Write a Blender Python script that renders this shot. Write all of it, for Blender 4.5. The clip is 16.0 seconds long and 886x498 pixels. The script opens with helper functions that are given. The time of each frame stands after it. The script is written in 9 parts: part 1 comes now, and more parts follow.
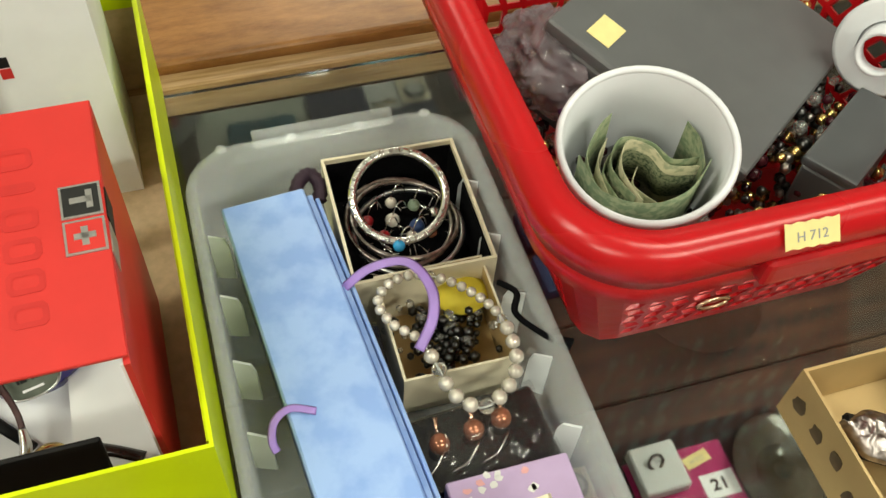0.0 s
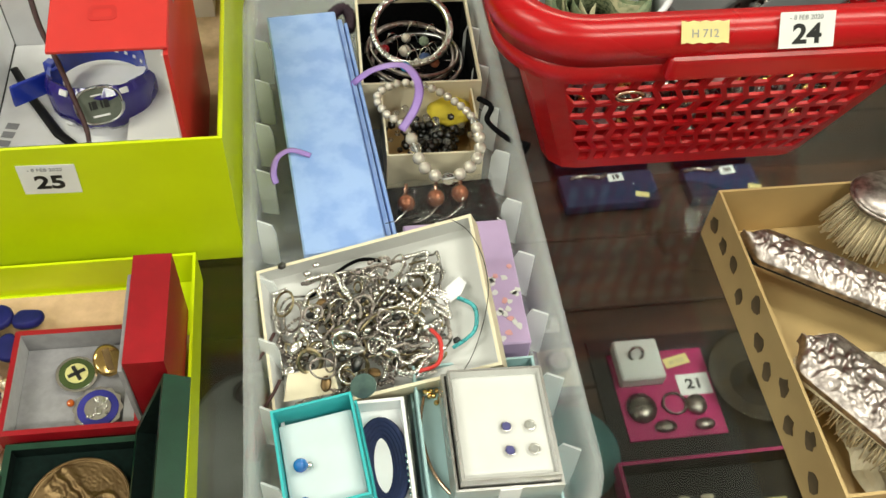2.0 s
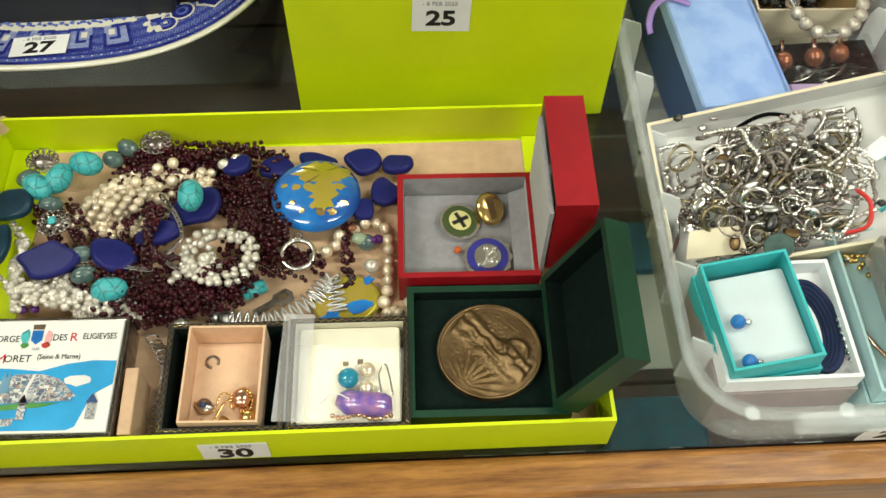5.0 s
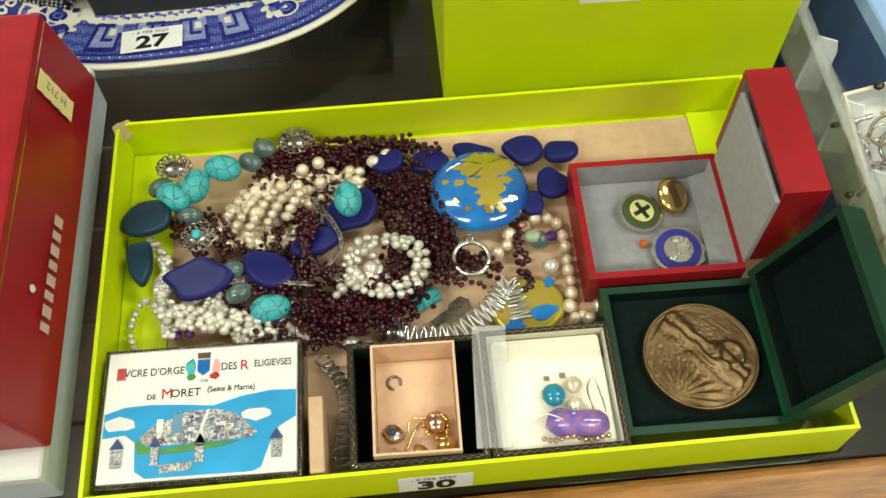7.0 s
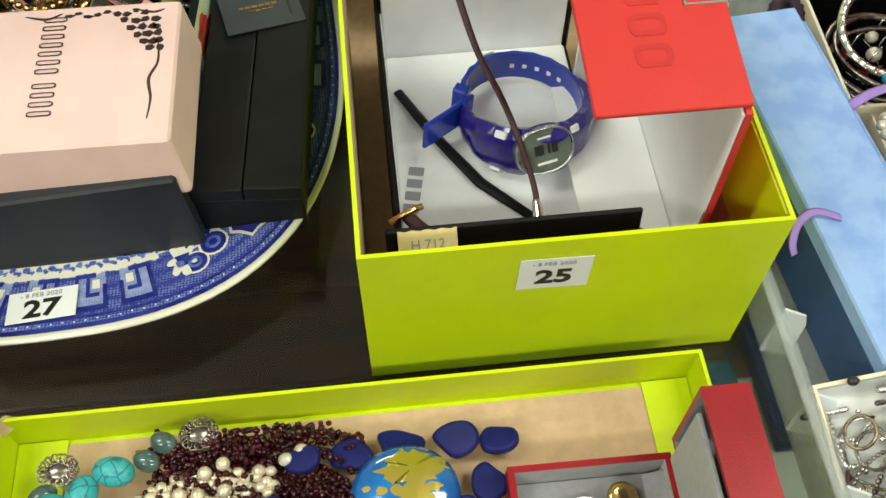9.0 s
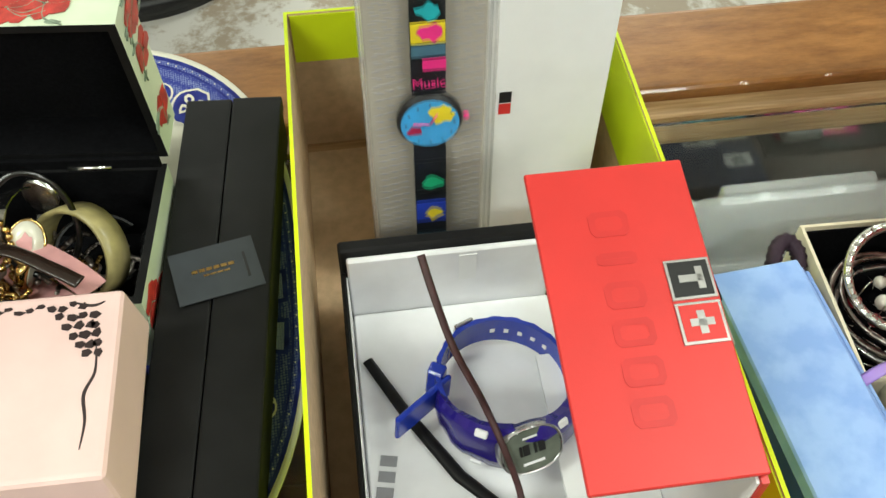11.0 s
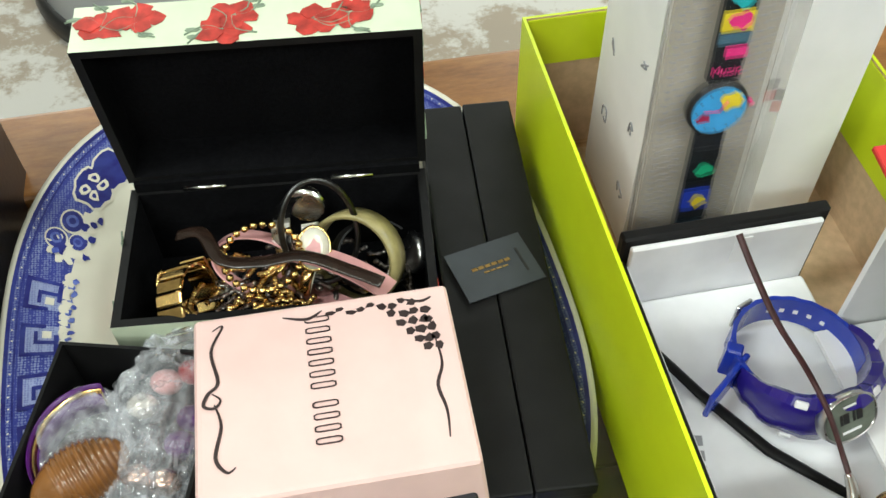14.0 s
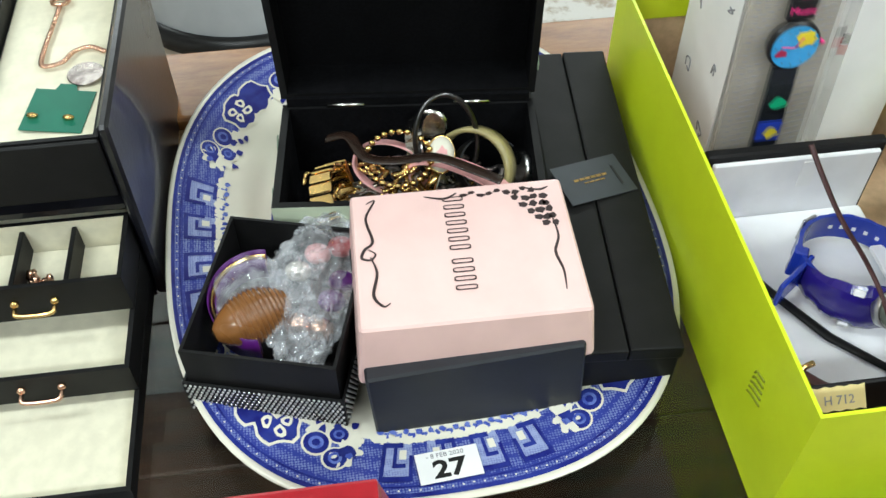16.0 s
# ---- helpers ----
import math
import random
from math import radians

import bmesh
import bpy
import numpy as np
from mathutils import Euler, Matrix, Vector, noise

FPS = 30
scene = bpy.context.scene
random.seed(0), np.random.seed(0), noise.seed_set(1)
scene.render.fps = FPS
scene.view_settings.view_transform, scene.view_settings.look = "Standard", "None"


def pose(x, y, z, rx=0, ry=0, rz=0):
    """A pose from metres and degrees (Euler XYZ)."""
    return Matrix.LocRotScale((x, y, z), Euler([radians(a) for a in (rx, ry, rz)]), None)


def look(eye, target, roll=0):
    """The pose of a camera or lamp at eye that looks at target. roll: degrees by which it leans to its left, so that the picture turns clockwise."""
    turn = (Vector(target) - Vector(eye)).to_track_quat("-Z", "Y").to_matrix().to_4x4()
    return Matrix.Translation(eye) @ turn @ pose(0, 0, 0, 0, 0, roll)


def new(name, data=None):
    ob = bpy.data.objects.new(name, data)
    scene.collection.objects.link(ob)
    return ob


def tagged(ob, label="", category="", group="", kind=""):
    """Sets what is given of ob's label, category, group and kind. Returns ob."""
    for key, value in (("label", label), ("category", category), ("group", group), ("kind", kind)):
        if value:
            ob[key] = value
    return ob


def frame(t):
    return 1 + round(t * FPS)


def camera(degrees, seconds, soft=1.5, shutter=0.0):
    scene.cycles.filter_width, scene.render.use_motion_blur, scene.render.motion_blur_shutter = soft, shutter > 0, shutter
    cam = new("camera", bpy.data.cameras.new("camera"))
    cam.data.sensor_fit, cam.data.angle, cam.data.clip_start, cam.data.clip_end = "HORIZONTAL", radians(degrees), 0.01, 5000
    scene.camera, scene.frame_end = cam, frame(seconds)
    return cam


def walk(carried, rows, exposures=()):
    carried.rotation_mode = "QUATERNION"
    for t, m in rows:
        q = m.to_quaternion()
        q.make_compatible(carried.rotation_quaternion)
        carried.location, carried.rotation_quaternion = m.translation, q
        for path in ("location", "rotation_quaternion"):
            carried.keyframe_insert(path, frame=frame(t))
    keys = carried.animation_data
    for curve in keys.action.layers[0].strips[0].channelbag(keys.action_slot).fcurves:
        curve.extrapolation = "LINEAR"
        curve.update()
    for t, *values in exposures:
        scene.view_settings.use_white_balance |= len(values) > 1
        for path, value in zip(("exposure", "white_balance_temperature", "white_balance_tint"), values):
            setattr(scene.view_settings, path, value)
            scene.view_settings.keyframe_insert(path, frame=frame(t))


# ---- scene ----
cam = camera(50.5, 16.0)
PATH = [
    (0, (0.23, 0.035, 0.536), (0.659, 1.152, -1.067), 5.0),
    (0.5, (0.222, -0.013, 0.533), (0.622, 1.116, -1.069), 4.1),
    (1, (0.25, -0.079, 0.537), (0.574, 1.078, -1.061), 3.9),
    (1.5, (0.26, -0.14, 0.54), (0.529, 1.055, -1.041), 4.5),
    (2, (0.264, -0.187, 0.544), (0.504, 1.03, -1.025), 4.6),
    (2.5, (0.264, -0.22, 0.544), (0.485, 0.994, -1.03), 5.2),
    (3, (0.249, -0.237, 0.54), (0.395, 0.972, -1.047), 4.8),
    (3.5, (0.218, -0.232, 0.535), (0.291, 0.962, -1.068), 3.9),
    (4, (0.178, -0.219, 0.532), (0.224, 0.93, -1.105), 2.8),
    (4.5, (0.124, -0.19, 0.512), (0.168, 0.899, -1.166), 1.6),
    (5, (0.068, -0.18, 0.491), (0.143, 0.898, -1.192), 1.5),
    (5.2, (0.046, -0.173, 0.49), (0.132, 0.885, -1.205), 1.5),
    (7.4, (-0.047, -0.126, 0.454), (0.043, 0.888, -1.268), -1.2),
    (7.5, (-0.05, -0.125, 0.455), (0.062, 0.898, -1.261), -0.2),
    (8, (-0.026, -0.089, 0.458), (0.086, 0.944, -1.252), -0.2),
    (8.5, (-0.002, -0.03, 0.466), (0.103, 1.022, -1.232), -0.4),
    (9, (0.013, 0.014, 0.476), (0.137, 1.094, -1.203), 0.3),
    (9.5, (0.023, 0.049, 0.49), (0.17, 1.16, -1.166), 0.8),
    (10, (0.03, 0.078, 0.5), (0.181, 1.218, -1.136), 1.0),
    (10.2, (0.035, 0.091, 0.501), (0.179, 1.24, -1.13), 0.9),
    (12.3, (0.032, 0.191, 0.515), (0.262, 1.454, -1.019), -1.3),
    (12.5, (0.024, 0.188, 0.519), (0.26, 1.46, -1.007), -1.5),
    (13, (-0.017, 0.177, 0.52), (0.243, 1.428, -1.019), -1.0),
    (13.5, (-0.082, 0.158, 0.515), (0.15, 1.385, -1.048), -1.2),
    (14, (-0.138, 0.146, 0.502), (0.077, 1.373, -1.063), -1.1),
    (14.5, (-0.184, 0.136, 0.501), (0.026, 1.345, -1.078), -0.8),
    (14.6, (-0.195, 0.133, 0.502), (0.03, 1.337, -1.08), -0.4),
    (15, (-0.218, 0.107, 0.504), (0.009, 1.335, -1.058), -0.3),
    (15.5, (-0.227, 0.079, 0.514), (-0.017, 1.34, -1.023), -0.3),
    (16, (-0.21, 0.033, 0.521), (-0.047, 1.325, -0.997), -0.5),
]
walk(cam, [(t, look(eye, target, roll)) for t, eye, target, roll in PATH], exposures=[(0, -0.3, 6950, 11), (2.5, -0.33, 6800, 12), (5, -0.43, 6750, 12), (7.5, -0.38, 6800, 9), (9, -0.32, 6600, 8), (10, -0.23, 6400, 9), (13, -0.1, 6250, 11), (16, -0.12, 5750, 13)])

# ---- world and lights ----
world = bpy.data.worlds.new("room_light")
scene.world = world
world.use_nodes = True
world.node_tree.nodes["Background"].inputs[0].default_value = (0.75, 0.8, 0.9, 1)
world.node_tree.nodes["Background"].inputs[1].default_value = 0.15


def ceiling_lamp(x, y, sx, sy, power):
    lamp = bpy.data.lights.new("ceiling_light", "AREA")
    lamp.shape, lamp.size, lamp.size_y, lamp.energy = "RECTANGLE", sx, sy, power
    lamp.color = (0.95, 1.0, 0.87)
    ob = new("ceiling_light_lamp", lamp)
    ob.matrix_world = pose(x, y, 1.8)
    # Added upward fill: brightens the ceiling that the glass top reflects.
    up_lamp = lamp.copy()
    up_lamp.energy = power * 0.14
    new("ceiling_fill_lamp", up_lamp).matrix_world = pose(x, y, 1.81, 180, 0, 0)
    return ob


for lx, ly in ((-1.2, -1.3), (1.2, -1.3), (-1.2, 0.2), (1.2, 0.2)):
    ceiling_lamp(lx, ly, 1.2, 0.28, 40 if ly < 0 else 25)
# Unseen extra pair, added to brighten the far floor.
for lx in (-1.2, 1.2):
    ceiling_lamp(lx, 3.7, 1.2, 0.28, 60)
scene.view_settings.exposure = 0.0


# ---- materials ----
def mat(name, color, rough=0.5, metal=0.0, vary=0.08, scale=60.0, bump=0.0, bump_scale=300.0, color2=None, coat=0.0,
        transmission=0.0, ior=1.45, alpha=1.0, stretch=(1, 1, 1), island=0.0, spec=0.5, detail=4.0, ramp=(0.35, 0.65), emit=0.0, sheen=0.0):
    m = bpy.data.materials.new(name)
    m.use_nodes = True
    nt = m.node_tree
    b = nt.nodes["Principled BSDF"]
    b.inputs["Roughness"].default_value = rough
    b.inputs["Metallic"].default_value = metal
    b.inputs["Coat Weight"].default_value = coat
    b.inputs["Transmission Weight"].default_value = transmission
    b.inputs["IOR"].default_value = ior
    b.inputs["Alpha"].default_value = alpha
    b.inputs["Specular IOR Level"].default_value = spec
    b.inputs["Sheen Weight"].default_value = sheen
    tc = nt.nodes.new("ShaderNodeTexCoord")
    mp = nt.nodes.new("ShaderNodeMapping")
    mp.inputs["Scale"].default_value = stretch
    nt.links.new(tc.outputs["Object"], mp.inputs["Vector"])
    c1 = tuple(color)
    c2 = tuple(color2) if color2 else tuple(max(0.0, c * (1 - vary * 2)) for c in c1)
    n1 = nt.nodes.new("ShaderNodeTexNoise")
    n1.inputs["Scale"].default_value, n1.inputs["Detail"].default_value, n1.inputs["Roughness"].default_value = scale, detail, 0.5 if detail < 10 else 0.72
    nt.links.new(mp.outputs["Vector"], n1.inputs["Vector"])
    rp = nt.nodes.new("ShaderNodeValToRGB")
    rp.color_ramp.elements[0].position, rp.color_ramp.elements[1].position = ramp
    rp.color_ramp.elements[0].color, rp.color_ramp.elements[1].color = (*c2, 1), (*c1, 1)
    nt.links.new(n1.outputs["Fac"], rp.inputs["Fac"])
    out = rp.outputs["Color"]
    n3 = nt.nodes.new("ShaderNodeTexNoise")
    n3.inputs["Scale"].default_value, n3.inputs["Detail"].default_value = scale * 0.13, 2
    nt.links.new(mp.outputs["Vector"], n3.inputs["Vector"])
    hs = nt.nodes.new("ShaderNodeHueSaturation")
    mr = nt.nodes.new("ShaderNodeMapRange")
    mr.inputs["From Min"].default_value, mr.inputs["From Max"].default_value = 0.3, 0.7
    mr.inputs["To Min"].default_value, mr.inputs["To Max"].default_value = 1 - vary, 1 + vary * 0.5
    nt.links.new(n3.outputs["Fac"], mr.inputs["Value"])
    value = mr.outputs["Result"]
    if island:
        geo = nt.nodes.new("ShaderNodeNewGeometry")
        m2 = nt.nodes.new("ShaderNodeMapRange")
        m2.inputs["To Min"].default_value, m2.inputs["To Max"].default_value = 1 - island, 1 + island
        nt.links.new(geo.outputs["Random Per Island"], m2.inputs["Value"])
        mu = nt.nodes.new("ShaderNodeMath")
        mu.operation = "MULTIPLY"
        nt.links.new(value, mu.inputs[0])
        nt.links.new(m2.outputs["Result"], mu.inputs[1])
        value = mu.outputs["Value"]
    nt.links.new(value, hs.inputs["Value"])
    nt.links.new(out, hs.inputs["Color"])
    nt.links.new(hs.outputs["Color"], b.inputs["Base Color"])
    if emit:
        b.inputs["Emission Color"].default_value = (*c1, 1)
        b.inputs["Emission Strength"].default_value = emit
    rr = nt.nodes.new("ShaderNodeMapRange")
    rr.inputs["To Min"].default_value, rr.inputs["To Max"].default_value = max(0.0, rough - 0.06), min(1.0, rough + 0.06)
    nt.links.new(n3.outputs["Fac"], rr.inputs["Value"])
    nt.links.new(rr.outputs["Result"], b.inputs["Roughness"])
    if bump:
        n2 = nt.nodes.new("ShaderNodeTexNoise")
        n2.inputs["Scale"].default_value, n2.inputs["Detail"].default_value = bump_scale, 3
        nt.links.new(mp.outputs["Vector"], n2.inputs["Vector"])
        bp = nt.nodes.new("ShaderNodeBump")
        bp.inputs["Strength"].default_value, bp.inputs["Distance"].default_value = bump, 0.001
        nt.links.new(n2.outputs["Fac"], bp.inputs["Height"])
        nt.links.new(bp.outputs["Normal"], b.inputs["Normal"])
    return m


LIME = mat("lime_card", (0.62, 0.75, 0.006), 0.38, vary=0.03, scale=25, bump=0.04, bump_scale=900)
KRAFT = mat("kraft_card", (0.64, 0.455, 0.28), 0.8, vary=0.08, scale=140, bump=0.15, bump_scale=700)
KRAFT_PINK = mat("pale_kraft_card", (0.62, 0.41, 0.26), 0.8, vary=0.06, scale=140, bump=0.12, bump_scale=700)
WHITE_BOX = mat("bright_white_card", (0.87, 0.87, 0.87), 0.5, vary=0.02, scale=40, bump=0.04, bump_scale=800)
WHITE_CARD = mat("white_card", (0.7, 0.7, 0.69), 0.5, vary=0.03, scale=40, bump=0.05, bump_scale=800)
GREY_CARD = mat("grey_board", (0.5, 0.47, 0.42), 0.85, vary=0.05, scale=160, bump=0.1)
STICKER = mat("sticker_paper", (0.82, 0.82, 0.82), 0.5, vary=0.02, scale=60)
STICKER_Y = mat("yellow_ticket", (0.8, 0.68, 0.3), 0.6, vary=0.04, scale=80)
INK = mat("black_ink", (0.012, 0.012, 0.012), 0.5, vary=0.05)
INK_GREY = mat("grey_ink", (0.3, 0.3, 0.32), 0.6, vary=0.05)
BLACK_CARD = mat("black_card", (0.0095, 0.0092, 0.0095), 0.5, vary=0.15, scale=50, bump=0.08, bump_scale=900, spec=0.22)
BLACK_FELT = mat("black_felt", (0.006, 0.006, 0.007), 0.95, vary=0.2, scale=400, bump=0.3, bump_scale=1500, spec=0.05)
RED_CARD = mat("red_card", (0.62, 0.035, 0.03), 0.4, vary=0.04, scale=30, bump=0.03, bump_scale=900)
RED_EMBOSS = mat("red_emboss", (0.56, 0.029, 0.026), 0.42, vary=0.04)
RED_LEATHER = mat("red_leatherette", (0.33, 0.008, 0.015), 0.32, vary=0.08, scale=90, bump=0.12, bump_scale=1100)
RED_PLASTIC = mat("red_plastic", (0.5, 0.006, 0.01), 0.28, vary=0.05, scale=20, bump=0.03, bump_scale=400)
GREEN_CASE = mat("green_leatherette", (0.003, 0.042, 0.02), 0.4, vary=0.1, scale=90, bump=0.12, bump_scale=1100)
GREEN_VELVET = mat("green_velvet", (0.0025, 0.011, 0.009), 0.95, vary=0.2, scale=300, bump=0.2, spec=0.2)
GREEN_RIBBON = mat("green_satin", (0.01, 0.13, 0.06), 0.45, vary=0.06)
GREY_VELVET = mat("grey_velvet", (0.3, 0.29, 0.31), 0.9, vary=0.08, scale=200, bump=0.15, bump_scale=1200, sheen=0.5)
CREAM_VELVET = mat("cream_velvet", (0.72, 0.68, 0.52), 0.85, vary=0.05, scale=120, bump=0.1, bump_scale=1200, sheen=0.3)
CREAM_CARD = mat("cream_card", (0.78, 0.7, 0.52), 0.6, vary=0.04, scale=60)
PEACH = mat("peach_flock", (0.75, 0.5, 0.33), 0.8, vary=0.04, scale=150, bump=0.1)
WOOD = mat("varnished_oak", (0.43, 0.19, 0.05), 0.35, vary=0.32, scale=9, color2=(0.15, 0.05, 0.012), stretch=(2.2, 20, 20), detail=11, coat=0.3, bump=0.12, bump_scale=30)
WOOD_BACK = mat("aged_brown_oak", (0.38, 0.17, 0.05), 0.3, vary=0.25, scale=8, color2=(0.2, 0.08, 0.022), stretch=(2.5, 9, 9), detail=11, coat=0.3, bump=0.12, bump_scale=30)
WOOD_PALE = mat("pale_wood_edge", (0.5, 0.32, 0.16), 0.45, vary=0.12, scale=9, color2=(0.33, 0.19, 0.08), stretch=(2, 40, 40), detail=6)
WOOD_DARK = mat("dark_wood", (0.06, 0.027, 0.014), 0.4, vary=0.15, scale=6, color2=(0.011, 0.006, 0.004), stretch=(1.2, 9, 9), detail=7)
WOOD_SHELF = mat("brown_shelf_wood", (0.065, 0.027, 0.013), 0.4, vary=0.2, scale=6, color2=(0.016, 0.008, 0.005), stretch=(1.2, 9, 9), detail=7)
SILVER = mat("silver", (0.82, 0.8, 0.77), 0.2, metal=1.0, vary=0.06, scale=200)
SILVER_OLD = mat("tarnished_silver", (0.46, 0.41, 0.38), 0.28, metal=1.0, vary=0.25, scale=160, color2=(0.2, 0.17, 0.16))
BRUSH_SILVER = mat("embossed_silver", (0.62, 0.55, 0.53), 0.38, metal=1.0, vary=0.2, scale=160, color2=(0.26, 0.22, 0.21))
CHAIN_GREY = mat("worn_silver_chain", (0.66, 0.63, 0.58), 0.25, metal=1.0, vary=0.3, scale=260, color2=(0.16, 0.15, 0.14))
CHAIN_OLIVE = mat("dull_gilt_chain", (0.45, 0.37, 0.22), 0.28, metal=1.0, vary=0.3, scale=260, color2=(0.18, 0.15, 0.1))
STEEL = mat("steel", (0.62, 0.62, 0.62), 0.28, metal=1.0, vary=0.08, scale=200)
GOLD = mat("gold", (0.85, 0.58, 0.22), 0.2, metal=1.0, vary=0.1, scale=200)
ROSE_GOLD = mat("rose_gold", (0.8, 0.5, 0.36), 0.2, metal=1.0, vary=0.08, scale=200)
COPPER = mat("copper_glass", (0.5, 0.2, 0.12), 0.12, metal=0.6, vary=0.2, scale=160)
BRONZE = mat("bronze", (0.26, 0.17, 0.085), 0.42, metal=0.9, vary=0.2, scale=70, color2=(0.16, 0.1, 0.045), bump=0.1, bump_scale=500)
GUN = mat("gunmetal", (0.1, 0.1, 0.1), 0.3, metal=1.0, vary=0.2, scale=200)
PEARL = mat("pearl", (0.64, 0.6, 0.53), 0.2, metal=0.4, vary=0.08, scale=200, coat=1.0, island=0.15, spec=0.8)
PEARL_PINK = mat("cream_pearl", (0.75, 0.63, 0.47), 0.2, metal=0.4, vary=0.08, scale=100, coat=1.0, island=0.15, spec=0.8)
GARNET = mat("garnet_bead", (0.04, 0.004, 0.008), 0.05, vary=0.2, scale=100, coat=0.15, island=0.5, spec=0.4)
LAPIS_TEAL = mat("dark_teal_stone", (0.008, 0.04, 0.07), 0.3, vary=0.2, scale=60, spec=0.3)
TURQ = mat("turquoise", (0.05, 0.42, 0.45), 0.4, vary=0.14, scale=420, color2=(0.03, 0.2, 0.22), ramp=(0.3, 0.44), detail=6)
LAPIS = mat("blue_stone", (0.019, 0.02, 0.135), 0.36, vary=0.2, scale=60, color2=(0.01, 0.014, 0.1), spec=0.15)
tq_nt = TURQ.node_tree
tq_tc, tq_v, tq_r, tq_m = (tq_nt.nodes.new("ShaderNode" + n_) for n_ in ("TexCoord", "TexVoronoi", "ValToRGB", "Mix"))
tq_v.feature = "DISTANCE_TO_EDGE"
tq_v.inputs["Scale"].default_value = 120
tq_r.color_ramp.elements[0].position, tq_r.color_ramp.elements[1].position = 0.02, 0.055
tq_m.data_type, tq_m.blend_type = "RGBA", "MULTIPLY"
tq_m.inputs["Factor"].default_value = 0.55
tq_nt.links.new(tq_tc.outputs["Object"], tq_v.inputs["Vector"])
tq_nt.links.new(tq_v.outputs["Distance"], tq_r.inputs["Fac"])
tq_b = tq_nt.nodes["Principled BSDF"].inputs["Base Color"]
tq_nt.links.new(tq_b.links[0].from_socket, tq_m.inputs["A"])
tq_nt.links.new(tq_r.outputs["Color"], tq_m.inputs["B"])
tq_nt.links.new(tq_m.outputs["Result"], tq_b)
AGATE = mat("green_grey_agate", (0.12, 0.2, 0.17), 0.15, vary=0.3, scale=60, color2=(0.05, 0.09, 0.1), stretch=(1, 1, 6), coat=0.5)
CRYSTAL = mat("crystal", (0.9, 0.9, 0.88), 0.03, vary=0.02, transmission=0.9, ior=1.5)
TEAL_CARD = mat("turquoise_card", (0.03, 0.47, 0.5), 0.45, vary=0.04, scale=40, bump=0.05)
DUCK_CARD = mat("duck_egg_card", (0.42, 0.63, 0.66), 0.5, vary=0.04, scale=40, bump=0.05)
SILVER_CARD = mat("silver_card", (0.6, 0.59, 0.58), 0.28, metal=0.75, vary=0.05, scale=60, bump=0.06)
MAUVE_CARD = mat("mauve_grey_card", (0.36, 0.3, 0.3), 0.5, vary=0.05, scale=60, bump=0.08)
SATIN = mat("white_satin", (0.88, 0.88, 0.9), 0.45, vary=0.05, scale=30, bump=0.15, bump_scale=60)
LINING = mat("pale_blue_lining", (0.62, 0.72, 0.76), 0.6, vary=0.05, scale=30)
BLUE_PAPER = mat("blue_marbled_paper", (0.3, 0.45, 0.79), 0.5, vary=0.06, scale=55, color2=(0.22, 0.36, 0.72), detail=7, ramp=(0.4, 0.6), bump=0.06)
NAVY = mat("navy_paper", (0.03, 0.07, 0.2), 0.4, vary=0.1, scale=40)
LILAC = mat("lilac_paper", (0.5, 0.37, 0.6), 0.5, vary=0.06, scale=30)
LILAC_RIBBON = mat("lilac_ribbon", (0.38, 0.24, 0.66), 0.4, vary=0.06, scale=80)
PINK_BOX = mat("pink_leatherette", (0.8, 0.55, 0.515), 0.35, vary=0.03, scale=40, bump=0.06, bump_scale=900)
BLUE_RUBBER = mat("blue_rubber", (0.012, 0.04, 0.42), 0.25, vary=0.08, scale=40, coat=0.3)
PURPLE_RUBBER = mat("violet_plastic", (0.022, 0.012, 0.2), 0.22, vary=0.08, scale=40, coat=0.4)
LCD = mat("lcd_glass", (0.16, 0.18, 0.15), 0.25, vary=0.15, scale=80, spec=0.2)
PORCELAIN = mat("cream_glaze", (0.74, 0.71, 0.6), 0.14, vary=0.04, scale=20, coat=0.5)
COBALT = mat("cobalt_transfer", (0.014, 0.016, 0.17), 0.16, vary=0.25, scale=80, color2=(0.03, 0.045, 0.27), coat=0.5)
COBALT_PALE = mat("pale_cobalt_transfer", (0.13, 0.18, 0.52), 0.16, vary=0.2, scale=180, color2=(0.06, 0.09, 0.4), coat=0.5, ramp=(0.42, 0.58))
GREY_DARK = mat("dark_grey_plastic", (0.07, 0.075, 0.08), 0.4, vary=0.05, scale=40, bump=0.08, bump_scale=1500)
STOOL_GREY = mat("stool_plastic", (0.46, 0.48, 0.5), 0.4, vary=0.05, scale=12)
GREY_PLASTIC = mat("grey_plastic", (0.105, 0.108, 0.112), 0.4, vary=0.04, scale=40, bump=0.08, bump_scale=1500)
BLACK_FOIL = mat("shiny_black_film", (0.008, 0.008, 0.009), 0.1, vary=0.1, scale=80, coat=0.8, bump=0.5, bump_scale=90)
BLACK_PLASTIC = mat("black_plastic", (0.012, 0.012, 0.013), 0.35, vary=0.1, scale=80)
WHITE_PLASTIC = mat("white_plastic", (0.72, 0.74, 0.78), 0.3, vary=0.04, scale=30)
GOLD_CARD = mat("gold_card", (0.54, 0.375, 0.17), 0.42, metal=0.25, vary=0.06, scale=20, bump=0.08, bump_scale=700)
BROWN_PRINT = mat("brown_print", (0.12, 0.08, 0.04), 0.5, vary=0.2)
BILL_DARK = mat("banknote_print", (0.045, 0.07, 0.035), 0.75, vary=0.2, scale=520, color2=(0.2, 0.22, 0.13), ramp=(0.45, 0.6), detail=8)
BRISTLE = mat("cream_bristle", (0.7, 0.58, 0.38), 0.7, vary=0.1, scale=300, island=0.2)
